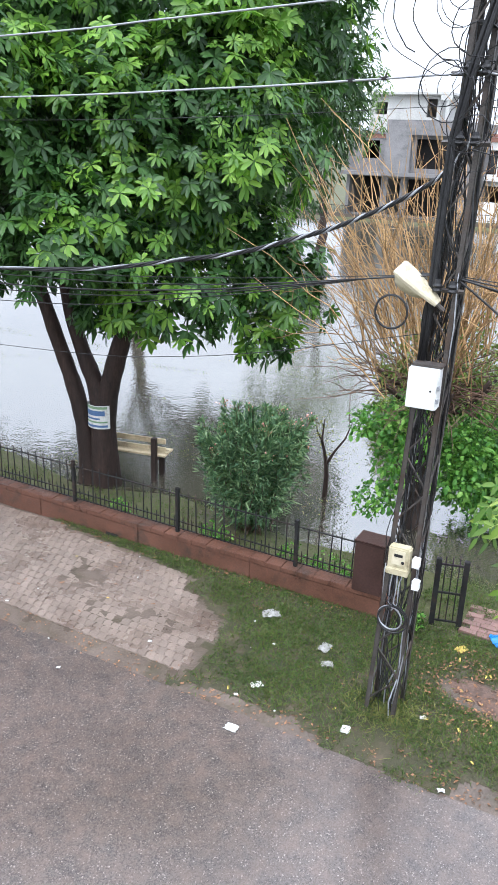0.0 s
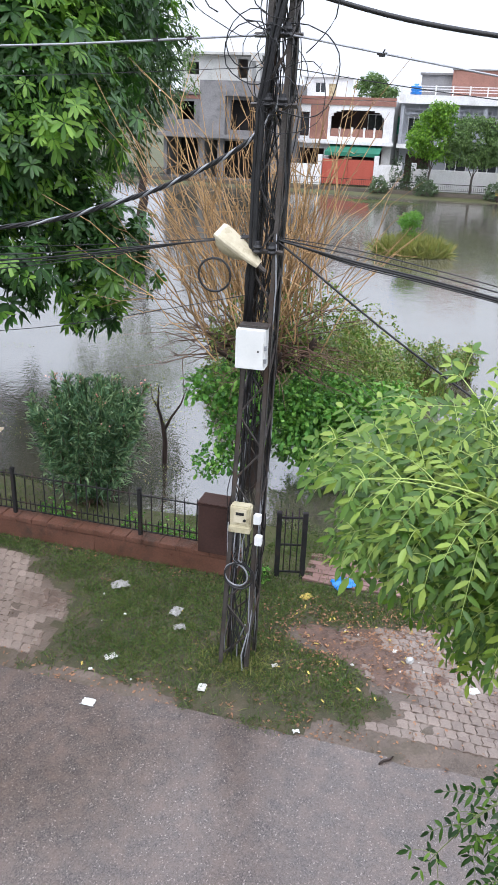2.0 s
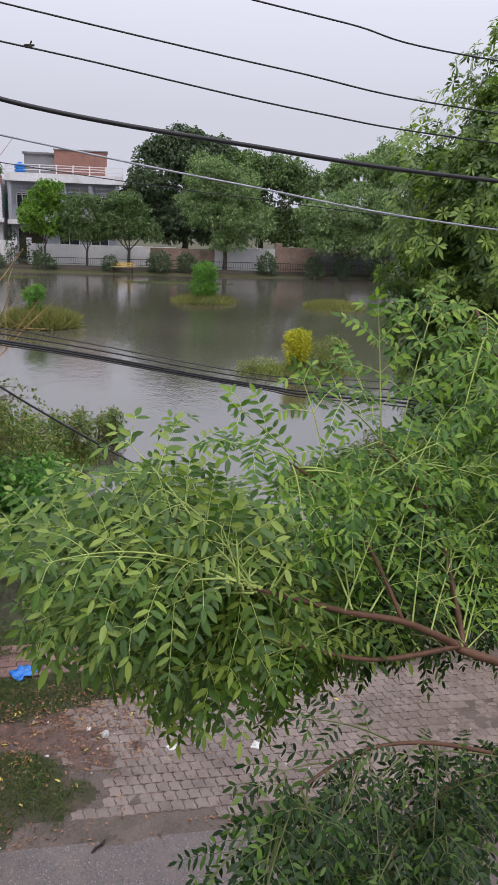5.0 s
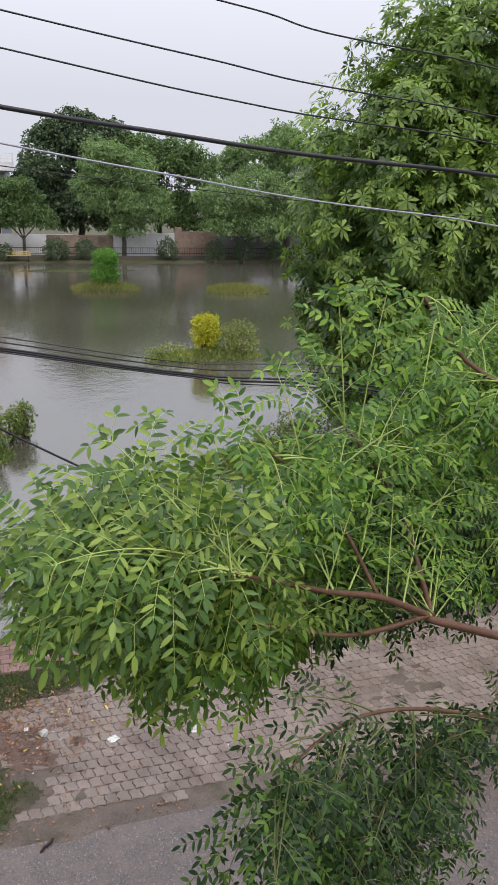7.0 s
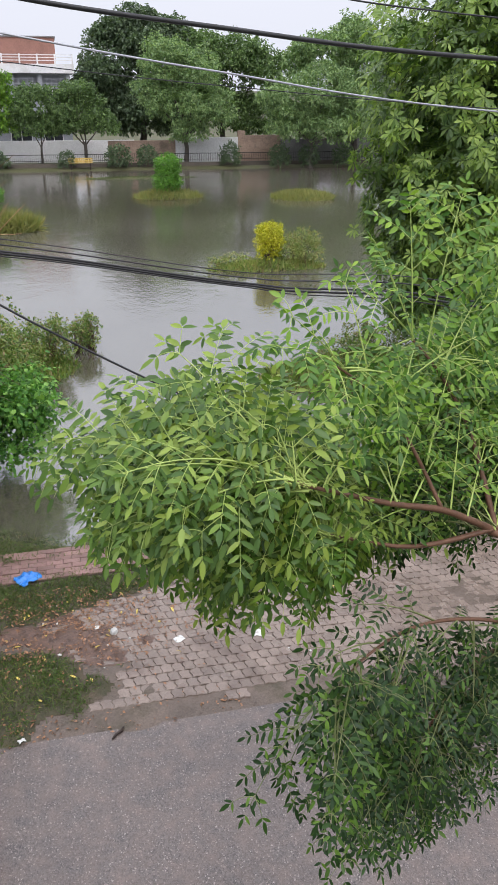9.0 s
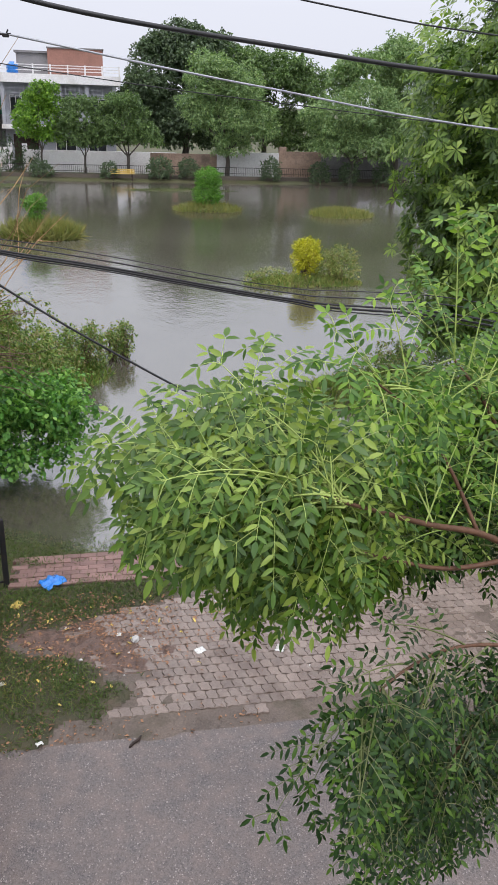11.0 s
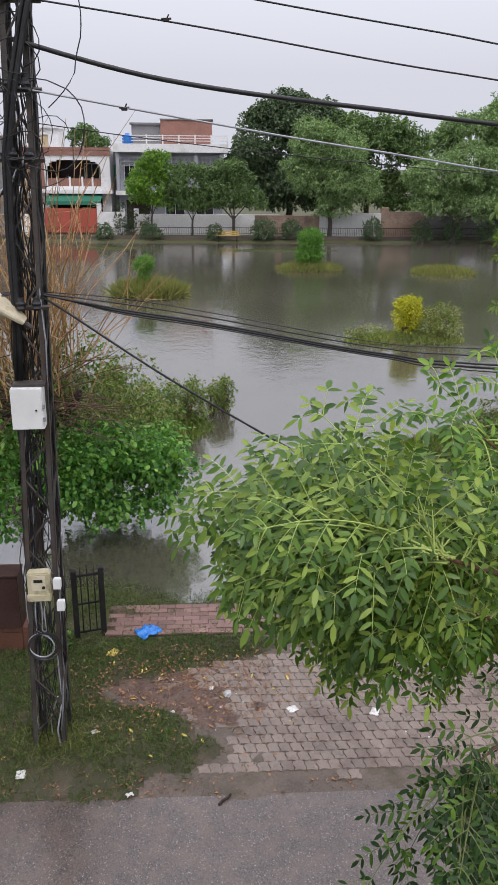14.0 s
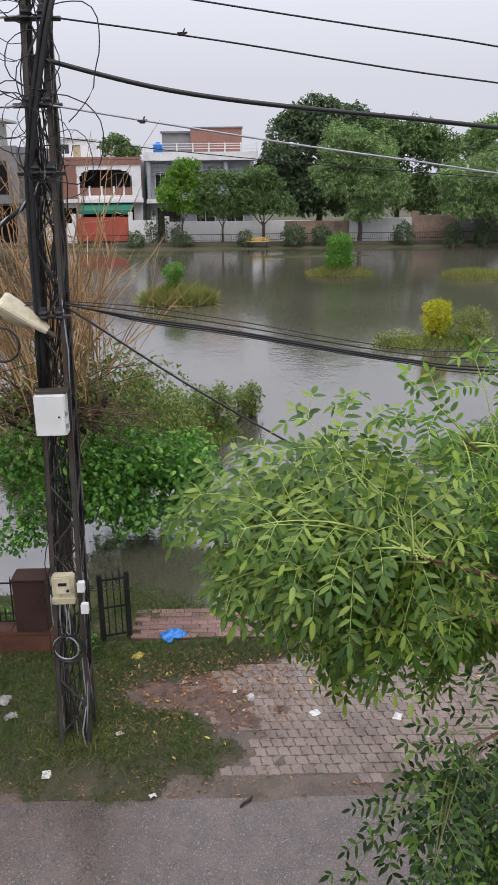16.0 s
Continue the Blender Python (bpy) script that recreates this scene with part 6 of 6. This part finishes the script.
    k = (mid - y0) / (p[1] - y0)
    return x0 + (p[0] - x0) * k, z0 + (p[2] - z0) * k


def in_main(p):
    x, z = spread_of(p, 1.8)
    if not np.interp(x, [0.57, 0.63, 0.7, 0.83, 1.0, 1.05, 1.28, 1.52, 1.72, 1.96], [4.92, 4.77, 4.65, 4.56, 4.42, 4.29, 4.18, 4.12, 4.1, 4.15]) < z < np.interp(x, [0.58, 0.72, 0.88, 0.99, 1.2, 1.32, 1.51, 1.73, 1.93], [4.99, 5.05, 5.08, 5.15, 5.07, 4.96, 4.83, 4.66, 4.39]) or x < 0.57:
        return False
    x, z = spread_of(p, 1.8, 0.175, 0.015, 5.74)
    return x > 0.71 and np.interp(x, [0.71, 0.73, 0.9, 0.97, 1.26, 1.47, 1.65], [4.89, 4.64, 4.52, 4.32, 4.18, 4.07, 4.03]) < z < np.interp(x, [0.71, 0.8, 0.9, 1.01, 1.14, 1.24, 1.37, 1.5], [4.93, 4.97, 5.0, 5.06, 5.1, 5.08, 5.0, 4.95])


def in_side(p):
    x, z = spread_of(p, 1.9)
    return x > 1.41 and np.interp(x, [1.41, 1.58, 1.85, 2.13, 2.9, 4.5], [4.93, 4.80, 4.48, 4.28, 3.98, 3.4]) < z < np.interp(x, [1.41, 1.57, 1.75, 1.91, 2.07, 2.31, 2.6, 2.9, 4.5], [4.94, 4.88, 4.84, 4.85, 4.93, 5.07, 5.2, 5.3, 5.7])


def in_back(p):
    x, z = spread_of(p, 1.7)
    return 1.65 < x < 3.6 and np.interp(x, [1.5, 1.9, 2.6, 3.6], [4.4, 4.3, 3.9, 3.3]) < z < np.interp(x, [1.5, 1.9, 2.6], [4.7, 4.65, 4.35])


def in_low(p):
    x, z = spread_of(p, 1.35)
    return x > 1.05 and np.interp(x, [0.98, 1.15, 2.6], [3.85, 3.46, 2.8]) < z < np.interp(x, [0.99, 1.14, 1.27, 1.44, 1.63, 2.07], [3.92, 4.06, 4.17, 4.25, 4.2, 4.02])


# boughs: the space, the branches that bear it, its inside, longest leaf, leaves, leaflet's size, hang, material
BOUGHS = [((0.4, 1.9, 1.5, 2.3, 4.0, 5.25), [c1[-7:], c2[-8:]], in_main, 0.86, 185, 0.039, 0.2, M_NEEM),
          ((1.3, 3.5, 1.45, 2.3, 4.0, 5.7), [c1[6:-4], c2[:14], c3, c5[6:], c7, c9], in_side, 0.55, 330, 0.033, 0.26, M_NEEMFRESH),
          # the back and low boughs take the leaflet colour with shade put in
          ((1.4, 3.4, 1.5, 2.2, 3.5, 4.9), [c1[-34:-8], c2, c3, c9], in_back, 0.62, 85, 0.033, 0.4, M_NEEMSHADED),
          ((0.9, 2.9, 1.1, 1.6, 3.1, 4.4), [c4[4:], c8[-18:]], in_low, 0.55, 150, 0.029, 0.34, M_NEEMSHADED)]
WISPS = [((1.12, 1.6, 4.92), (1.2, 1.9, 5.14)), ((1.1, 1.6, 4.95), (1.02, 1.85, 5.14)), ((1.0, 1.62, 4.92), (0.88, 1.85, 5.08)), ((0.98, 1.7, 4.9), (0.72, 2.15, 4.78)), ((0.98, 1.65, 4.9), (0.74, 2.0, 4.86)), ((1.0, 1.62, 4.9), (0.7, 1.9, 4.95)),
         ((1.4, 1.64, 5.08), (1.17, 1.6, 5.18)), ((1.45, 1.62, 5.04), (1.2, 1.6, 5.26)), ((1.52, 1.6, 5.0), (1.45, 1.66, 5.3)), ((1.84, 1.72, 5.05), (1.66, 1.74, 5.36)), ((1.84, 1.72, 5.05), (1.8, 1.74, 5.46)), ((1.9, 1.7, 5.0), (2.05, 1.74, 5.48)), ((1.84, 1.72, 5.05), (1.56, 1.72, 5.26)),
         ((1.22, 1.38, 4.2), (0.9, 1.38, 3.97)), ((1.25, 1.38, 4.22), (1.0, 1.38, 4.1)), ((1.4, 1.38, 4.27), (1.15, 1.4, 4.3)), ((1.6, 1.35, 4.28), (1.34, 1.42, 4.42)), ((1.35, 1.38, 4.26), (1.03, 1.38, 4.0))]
made = 0
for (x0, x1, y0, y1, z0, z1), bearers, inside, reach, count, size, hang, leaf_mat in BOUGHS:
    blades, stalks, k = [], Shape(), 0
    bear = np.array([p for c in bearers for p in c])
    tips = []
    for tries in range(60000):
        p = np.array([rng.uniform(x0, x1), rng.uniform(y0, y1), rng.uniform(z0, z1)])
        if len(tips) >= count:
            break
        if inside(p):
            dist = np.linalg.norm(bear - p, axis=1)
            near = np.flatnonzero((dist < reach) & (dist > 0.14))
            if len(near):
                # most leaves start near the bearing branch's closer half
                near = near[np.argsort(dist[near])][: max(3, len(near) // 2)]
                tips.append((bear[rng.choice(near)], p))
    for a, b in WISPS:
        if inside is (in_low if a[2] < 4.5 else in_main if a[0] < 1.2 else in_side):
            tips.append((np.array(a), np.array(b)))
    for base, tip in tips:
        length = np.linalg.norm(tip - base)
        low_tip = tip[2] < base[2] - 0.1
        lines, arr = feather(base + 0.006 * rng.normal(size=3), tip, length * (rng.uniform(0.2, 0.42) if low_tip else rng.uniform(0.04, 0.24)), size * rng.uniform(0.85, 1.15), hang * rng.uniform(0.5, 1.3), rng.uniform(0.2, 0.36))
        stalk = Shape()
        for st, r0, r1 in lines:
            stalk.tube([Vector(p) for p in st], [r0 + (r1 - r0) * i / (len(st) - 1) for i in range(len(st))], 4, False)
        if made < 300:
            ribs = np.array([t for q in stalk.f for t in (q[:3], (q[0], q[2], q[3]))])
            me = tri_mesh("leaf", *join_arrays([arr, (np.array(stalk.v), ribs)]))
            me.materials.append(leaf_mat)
            me.materials.append(M_STALK if leaf_mat is not M_NEEMSHADED else M_SHADEDSTALK)
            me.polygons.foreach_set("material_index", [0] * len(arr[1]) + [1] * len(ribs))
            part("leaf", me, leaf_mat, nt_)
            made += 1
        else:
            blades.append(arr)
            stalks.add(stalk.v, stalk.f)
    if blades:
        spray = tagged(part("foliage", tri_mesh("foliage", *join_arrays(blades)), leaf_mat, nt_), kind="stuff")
        tagged(part("stalk", stalks, M_STALK if leaf_mat is not M_NEEMSHADED else M_SHADEDSTALK, spray, "pale green leaf stalks"), kind="stuff")


# ---------------------------------------------------------------- bench by the tree
def bench(m, label, size=1.0, plank=None):
    b = thing("park_bench", m, label, "bench", "park benches")
    L = 1.5 * size
    for x in (-L / 2 + 0.2, L / 2 - 0.2):
        part("support", Shape().box(x - 0.05, x + 0.05, -0.22, 0.22, 0.3, 0.38, 0.008).box(x - 0.05, x + 0.05, 0.12, 0.2, -0.25, 0.3, 0.008).box(x - 0.05, x + 0.05, -0.26, -0.16, -0.25, 0.75, 0.012), M_BARK, b, "dark wet concrete bench support")
    for y in (-0.12, 0.02, 0.16):
        part("seat_plank", Shape().box(-L / 2, L / 2, y - 0.06, y + 0.06, 0.382, 0.415, 0.006), plank or M_PLANK, b)
    for z in (0.52, 0.68):
        part("back_plank", Shape().box(-L / 2, L / 2, -0.155, -0.125, z - 0.05, z + 0.05, 0.006), plank or M_PLANK, b)
    return b


bench(pose(-2.52, 13.6, -0.02, 0, 0, -14), "weathered park bench with cream planks at the water's edge")
bench(at(5.6, 57.3, 0.05, 180), "yellow plank park bench on the far shore", 1.25, M_YELLOWPLANK)


# ---------------------------------------------------------------- grass
def blade_arrays(pts, length, width, lean=0.5):
    k = len(pts)
    ln = length * rng.uniform(0.4, 1.25, k)
    way = np.array([0, 0, 1.0]) + lean * rng.normal(size=(k, 3))
    return leaves(np.array(pts), way, rand_dirs(k), ln, width, 0.35, 0.08, 0.3, None)


pts = []
while len(pts) < 60000:
    s, n = rng.uniform(-4.2, 4.6), rng.uniform(-2.75, 0.1)
    g = grassy(s, n)
    if g + 0.3 * noise.noise(Vector((s * 4, n * 4, 9))) + 0.35 * noise.noise(Vector((s * 1.7, n * 1.7, 33))) > rng.uniform(0.05, 0.7):
        pts.append(W(s, n, verge_z(s, n) - 0.003))
thing("verge_grass", pose(0, 0, 0), "wet short grass over the verge", "grass", kind="stuff", shape=tri_mesh("verge_grass", *blade_arrays(pts, 0.11, 0.009, 0.8)), material=M_GRASS)
pts = []
while len(pts) < 1900:
    q, r = rng.uniform(0, 6.28), abs(rng.normal()) * 0.28
    s, n = PS + r * math.cos(q) * 1.3 + 0.05, PN_ + r * math.sin(q) - 0.12
    pts.append(W(s, n, verge_z(s, n)))
thing("pole_grass", pose(0, 0, 0), "longer half-dry grass round the foot of the pole", "grass", kind="stuff", shape=tri_mesh("pole_grass", *blade_arrays(pts, 0.17, 0.007, 0.9)), material=M_DRYGRASS)
pts = []
while len(pts) < 26000:
    s, n = rng.uniform(-14, 8), 0.13 + 2.6 * rng.random() ** 1.5
    z = ground_z(s, n)
    if z > WATER_Z - 0.03 and noise.noise(Vector((s * 0.9, n * 0.9, 4))) + 0.35 * rng.normal() > -0.1:
        pts.append(W(s, n, z - 0.004))
thing("bank_grass", pose(0, 0, 0), "wet green grass along the water's edge", "grass", kind="stuff", shape=tri_mesh("bank_grass", *blade_arrays(pts, 0.12, 0.008, 0.5)), material=M_GRASS)
pts = []
while len(pts) < 9000:
    s, n = rng.uniform(1.6, 8.5), 0.62 + 1.5 * rng.random() ** 1.3
    if ground_z(s, n) > WATER_Z - 0.06 and noise.noise(Vector((s * 1.6, n * 1.6, 44))) + 0.3 * rng.normal() > -0.25:
        pts.append(W(s, n, max(ground_z(s, n), WATER_Z) - 0.004 + (0.05 if n < 0.86 else 0)))
thing("path_grass", pose(0, 0, 0), "wet grass between the brick path and the flood", "grass", kind="stuff", shape=tri_mesh("path_grass", *blade_arrays(pts, 0.13, 0.009, 0.7)), material=M_GRASS)
pts = []
while len(pts) < 9000:
    s, n = rng.uniform(-16, 1.5), rng.uniform(2.0, 12.0)
    if noise.noise(Vector((s * 0.35, n * 1.1, 14))) > 0.22 + 0.05 * rng.normal():
        pts.append(W(s, n, WATER_Z - 0.01))
thing("floating_weed", pose(0, 0, 0), "thin green weed breaking the flood's surface", "weed", kind="stuff", shape=tri_mesh("floating_weed", *blade_arrays(pts, 0.06, 0.012, 1.4)), material=M_SCRUB)
for s, n, r in ((-1.6, 0.5, 0.25), (-3.3, 0.4, 0.2), (0.3, 0.45, 0.3), (0.75, 0.35, 0.25), (-0.3, 0.5, 0.22), (1.7, -0.1, 0.16)):
    shrub("weed_clump", at(s, n, 0.0), "small leafy green weed by the wall", [(0, 0, 0.16, r, r * 0.7, 0.2)], M_BROAD, 0.06, 0.04, 160)

# mud, stones and litter on the verge
md = Shape()
for i in range(25):
    for j in range(44):
        q, f = 2 * math.pi * j / 44, i / 24
        r = f * (1 + 0.25 * noise.noise(Vector((math.cos(q) * 1.6, math.sin(q) * 1.6, 3))))
        x, y = 0.85 * r * math.cos(q), 0.5 * r * math.sin(q)
        md.v.append((x, y, 0.016 * (1 - f * f) + (0.045 * noise.noise(Vector((x * 4, y * 4, 1))) + 0.016 * noise.noise(Vector((x * 21, y * 21, 4)))) * (1 - 0.5 * f) - 0.012 * f))
md.f = [(i * 44 + j, (i + 1) * 44 + j, (i + 1) * 44 + (j + 1) % 44, i * 44 + (j + 1) % 44) for i in range(24) for j in range(44)]
thing("mud_patch", at(3.4, -1.02, 0.004) @ Matrix.Diagonal((1.25, 1.15, 1, 1)), "reddish mud spread over the paving", "mud", kind="stuff", shape=md, material=M_MUD, smooth=True)
thing("mud_patch", at(1.35, -0.75, 0.004) @ Matrix.Diagonal((0.42, 0.4, 0.7, 1)), "bare reddish mud in the grass", "mud", kind="stuff", shape=md.mesh("mud_patch", True), material=M_MUD)


def rag(name, x, y, z, size, mat, label, category, turn=0, crumple=0.25):
    """A crumpled thin thing lying on the ground."""
    k, th = 9, 0.004
    top = [(size * (i / (k - 1) - 0.5), size * 0.75 * (j / (k - 1) - 0.5)) for j in range(k) for i in range(k)]
    ph = rng.uniform(0, 50)
    sh = Shape()
    for lift in (th, 0):
        for a, b in top:
            r = math.hypot(a, b) / size
            hgt = size * crumple * max(0, 0.6 + noise.noise(Vector((a / size * 4 + ph, b / size * 4, 0)))) * max(0, 1 - 1.3 * r)
            sh.v.append((a * (1 + 0.3 * noise.noise(Vector((b * 20 / size, ph, 0)))), b * (1 + 0.3 * noise.noise(Vector((a * 20 / size, ph, 5)))), hgt + lift))
    for j in range(k - 1):
        for i in range(k - 1):
            q = j * k + i
            sh.f += [(q, q + 1, q + k + 1, q + k), (q + k * k, q + k + k * k, q + k + 1 + k * k, q + 1 + k * k)]
    rim = list(range(k)) + [k * j + k - 1 for j in range(1, k)] + [k * (k - 1) + i for i in reversed(range(k - 1))] + [k * j for j in reversed(range(1, k - 1))]
    sh.f += [(rim[(i + 1) % len(rim)], rim[i], rim[i] + k * k, rim[(i + 1) % len(rim)] + k * k) for i in range(len(rim))]
    return thing(name, pose(x, y, z, 0, 0, turn), label, category, shape=sh, material=mat, smooth=crumple > 0.1)


def on_verge(x, y):
    d = Vector((x, y, 0)) - ORG
    s, n = d.dot(SU), d.dot(NU)
    return (verge_z(s, n) if n > -2.6 else road_z(s, n)) + 0.004


LITTER = [
    ("paper_sheet", M_PAPER, 0.045, 7.41, 0.13, 20, 0.02, "flat white paper litter on the grass", "litter"),
    ("paper_wrapper", M_PAPER, -0.195, 6.73, 0.13, -25, 0.06, "white wrapper at the street's edge", "litter"),
    ("plastic_bag", M_GREYBAG, 0.185, 8.836, 0.22, 10, 0.3, "crumpled grey plastic bag on the verge", "litter"),
    ("plastic_bag", M_GREYBAG, 0.85, 8.17, 0.18, 60, 0.35, "crumpled grey plastic bag on the verge", "litter"),
    ("plastic_bag", M_GREYBAG, 0.86, 7.84, 0.14, 0, 0.3, "crumpled grey plastic bag on the verge", "litter"),
    ("paper_scrap", M_PAPER, -0.18, 7.25, 0.045, 0, 0.2, "small white paper scrap in the grass", "litter"),
    ("paper_scrap", M_PAPER, 0.23, 8.2, 0.045, 0, 0.2, "small white paper scrap in the grass", "litter"),
    ("paper_carton", M_PAPER, 1.0, 6.76, 0.12, 70, 0.12, "flattened white carton in the grass", "litter"),
    ("paper_scrap", M_PAPER, 1.85, 7.0, 0.07, 0, 0.4, "crumpled white paper in the grass", "litter"),
    ("paper_scrap", M_PAPER, 1.87, 6.03, 0.07, 0, 0.5, "crumpled white paper at the street's edge", "litter"),
    ("fruit_peel", M_YELLOWLEAF, 2.53, 8.28, 0.16, 35, 0.25, "yellow-green fruit peel on the grass", "litter"),
    ("paper_scrap", M_PAPER, -1.29, 8.16, 0.045, 0, 0.2, "small white paper scrap on the pavers", "litter"),
    ("paper_scrap", M_PAPER, -3.3, 8.88, 0.045, 0, 0.2, "small white paper scrap on the pavers", "litter"),
    ("paper_scrap", M_PAPER, -2.26, 7.56, 0.045, 0, 0.2, "small white paper scrap on the street", "litter"),
    ("paper_scrap", M_PAPER, 3.93, 6.33, 0.12, 0, 0.2, "white paper scrap on the pavers", "litter"),
    ("paper_scrap", M_PAPER, 4.71, 5.84, 0.12, 40, 0.2, "white paper scrap on the pavers", "litter"),
    ("paper_scrap", M_PAPER, 3.3, 7.1, 0.07, 40, 0.4, "crumpled white paper on the mud", "litter"),
    ("plastic_bag", M_BLUE, 3.08, 8.5, 0.3, 15, 0.45, "crumpled bright blue plastic bag by the path", "litter"),
]
for name, mat, x, y, size, turn, crumple, label, cat in LITTER:
    rag(name, x, y, on_verge(x, y) + 0.008, size, mat, label, cat, turn, crumple)
thing("stick", pose(2.66, 5.54, on_verge(2.66, 5.54) + 0.012, 0, 0, 20), "short dark stick on the street's edge", "stick", shape=Shape().tube([(-0.09, 0, 0), (-0.03, 0.008, 0.004), (0.04, -0.004, 0.002), (0.09, 0.01, 0)], [0.01, 0.014, 0.013, 0.008], 7), material=M_BARK, smooth=True)
for j in range(230):
    s, n = (rng.uniform(-4, 7), rng.uniform(-2.7, 0)) if j < 60 else (3.2 + 0.6 * rng.normal(), -0.8 + 0.4 * rng.normal())
    if n > -0.15 or n < -2.9:
        continue
    p = W(s, n)
    v, t = leaves(np.zeros((1, 3)), np.array([[1, 0, 0.05]]), np.array([[0, 0, 1.0]]), 0.045 + 0.04 * rng.random(), 0.025, -0.1, 0.2, 0.45)
    thing("fallen_leaf", pose(p.x, p.y, verge_z(s, n) + 0.012, 8 * rng.normal(), 8 * rng.normal(), rng.uniform(0, 360)), "dead leaf fallen on the verge", "leaf", "fallen leaves", shape=tri_mesh("fallen_leaf", v, t), material=M_YELLOWLEAF if rng.random() < 0.25 else M_BROWNLEAF)
pts = []
while len(pts) < 2600:
    k = len(pts)
    s, n = (3.3 + 0.75 * rng.normal(), -0.95 + 0.42 * rng.normal()) if k < 1500 else (rng.uniform(-4, 4.5), -0.13 - 0.12 * abs(rng.normal())) if k < 2000 else (rng.uniform(-3, 5), -2.5 + 0.12 * rng.normal())
    if -2.8 < n < -0.1 and noise.noise(Vector((s * 3, n * 3, 17))) > -0.15 + 0.2 * rng.normal():
        pts.append(W(s, n, verge_z(s, n) + (0.03 if k < 1500 else 0.012)))
k = len(pts)
way = rng.normal(size=(k, 3)) * np.array([1, 1, 0.15])
ln = rng.uniform(0.015, 0.055, k)
thing("leaf_litter", pose(0, 0, 0), "rotting brown leaf scraps strewn on mud and verge", "leaf litter", kind="stuff", shape=tri_mesh("leaf_litter", *leaves(np.array(pts), way, rng.normal(size=(k, 3)) * 0.3 + np.array([0, 0, 1]), ln, ln * 0.5, 0.1, 0.2, 0.45, False)), material=M_BROWNLEAF)
for j in range(46):
    s, n = (rng.uniform(2.6, 4.2), rng.uniform(-1.7, -0.4)) if j < 26 else (rng.uniform(-3, 8), rng.uniform(-2.8, -0.3))
    r = rng.uniform(0.008, 0.022) if j else 0.06
    p = W(s, n)
    sh = Shape().lathe([(r * 0.7, 0), (r, r * 0.4), (r * 0.8, r * 0.9), (r * 0.3, r * 1.1)], 7)
    sh.v = [(x * (1 + 0.25 * rng.normal()), y * 0.8, z) for x, y, z in sh.v]
    thing("pebble", pose(p.x, p.y, verge_z(s, n) + 0.001, 0, 0, rng.uniform(0, 360)), "pale stone chip on the verge", "pebble", "stone chips on the verge", shape=sh, material=M_CONCRETE_L)

# ---------------------------------------------------------------- pieces: brick path by the gate, then the verge's pavers
def prism(outline, z0, z1, c):
    k = len(outline)
    inner = [(x * (1 - c), y * (1 - c)) for x, y in outline]
    v = [(x, y, z0) for x, y in outline] + [(x, y, z1 - 0.006) for x, y in outline] + [(x, y, z1) for x, y in inner]
    f = [(i, (i + 1) % k, k + (i + 1) % k, k + i) for i in range(k)] + [(k + i, k + (i + 1) % k, 2 * k + (i + 1) % k, 2 * k + i) for i in range(k)] + [tuple(range(2 * k, 3 * k))]
    return Shape().add(v, f)


path = thing("brick_path", at(0, 0), "pink brick path leading into the park", "path", kind="structure")
part("bed", Shape().box(2.3, 5.2, 0.14, 0.86, -0.05, 0.028), M_SOIL, path)
brick = prism([(-0.108, -0.048), (0.108, -0.048), (0.108, 0.048), (-0.108, 0.048)], 0.0, 0.05, 0.07).mesh("brick")
for j in range(7):
    for i in range(13):
        x = 2.36 + i * 0.222 + (0.111 if j % 2 else 0)
        part("brick", brick, M_PINKBRICK, path, m=pose(x, 0.19 + j * 0.102, 0.004 * rng.normal() - 0.002, 0, 0, 0.8 * rng.normal()))
PW, PL = 0.122, 0.135
outline = [(-PW / 2, -PL / 2), (-0.01, -PL / 2 + 0.016), (PW / 2, -PL / 2), (PW / 2 + 0.013, -0.026), (PW / 2 - 0.012, 0.03), (PW / 2, PL / 2), (-0.01, PL / 2 + 0.016), (-PW / 2, PL / 2), (-PW / 2 - 0.012, 0.03), (-PW / 2 + 0.013, -0.026)]
outline = [(x * 0.97, y * 0.97) for x, y in outline]
paver_shape = prism(outline, -0.05, 0.0, 0.075)
paver = paver_shape.mesh("paver")


def paving(label, s0, s1, near, n0=-2.6, n1=-0.14):
    t = thing("paving", at(0, 0), label, "pavement", kind="structure")
    rest, made = Shape(), 0
    spots = [(s0 + PW / 2 + i * PW + (PW / 2 if j % 2 else 0), n0 + PL / 2 + j * PL) for j in range(int((n1 - n0) / PL)) for i in range(int((s1 - s0) / PW))]
    spots.sort(key=lambda p: abs(p[0] - near))
    for x, y in spots:
        if grassy(x, y) + 0.12 * noise.noise(Vector((x * 3, y * 3, 40))) > -0.06:
            continue
        z = 0.003 + 0.02 * noise.noise(Vector((x * 0.9, y * 0.9, 21))) + 0.0025 * rng.normal()
        if y + 0.12 * noise.noise(Vector((x * 1.3, 2, 2))) < -2.36:
            continue
        m = pose(x, y, z, 1.1 * rng.normal(), 1.1 * rng.normal(), 2.2 * rng.normal())
        if made < 300:
            part("paver", paver, M_PAVER, t, m=m)
            made += 1
        else:
            rest.add([m @ Vector(v) for v in paver_shape.v], paver_shape.f)
    tagged(part("paver_rest", rest, M_PAVER, t), kind="stuff")


paving("worn interlocking grey-brown pavers, wet and mossy", -11, 0.4, -1.6)
paving("worn interlocking grey-brown pavers, wet and muddy", 2.6, 13, 4.6)
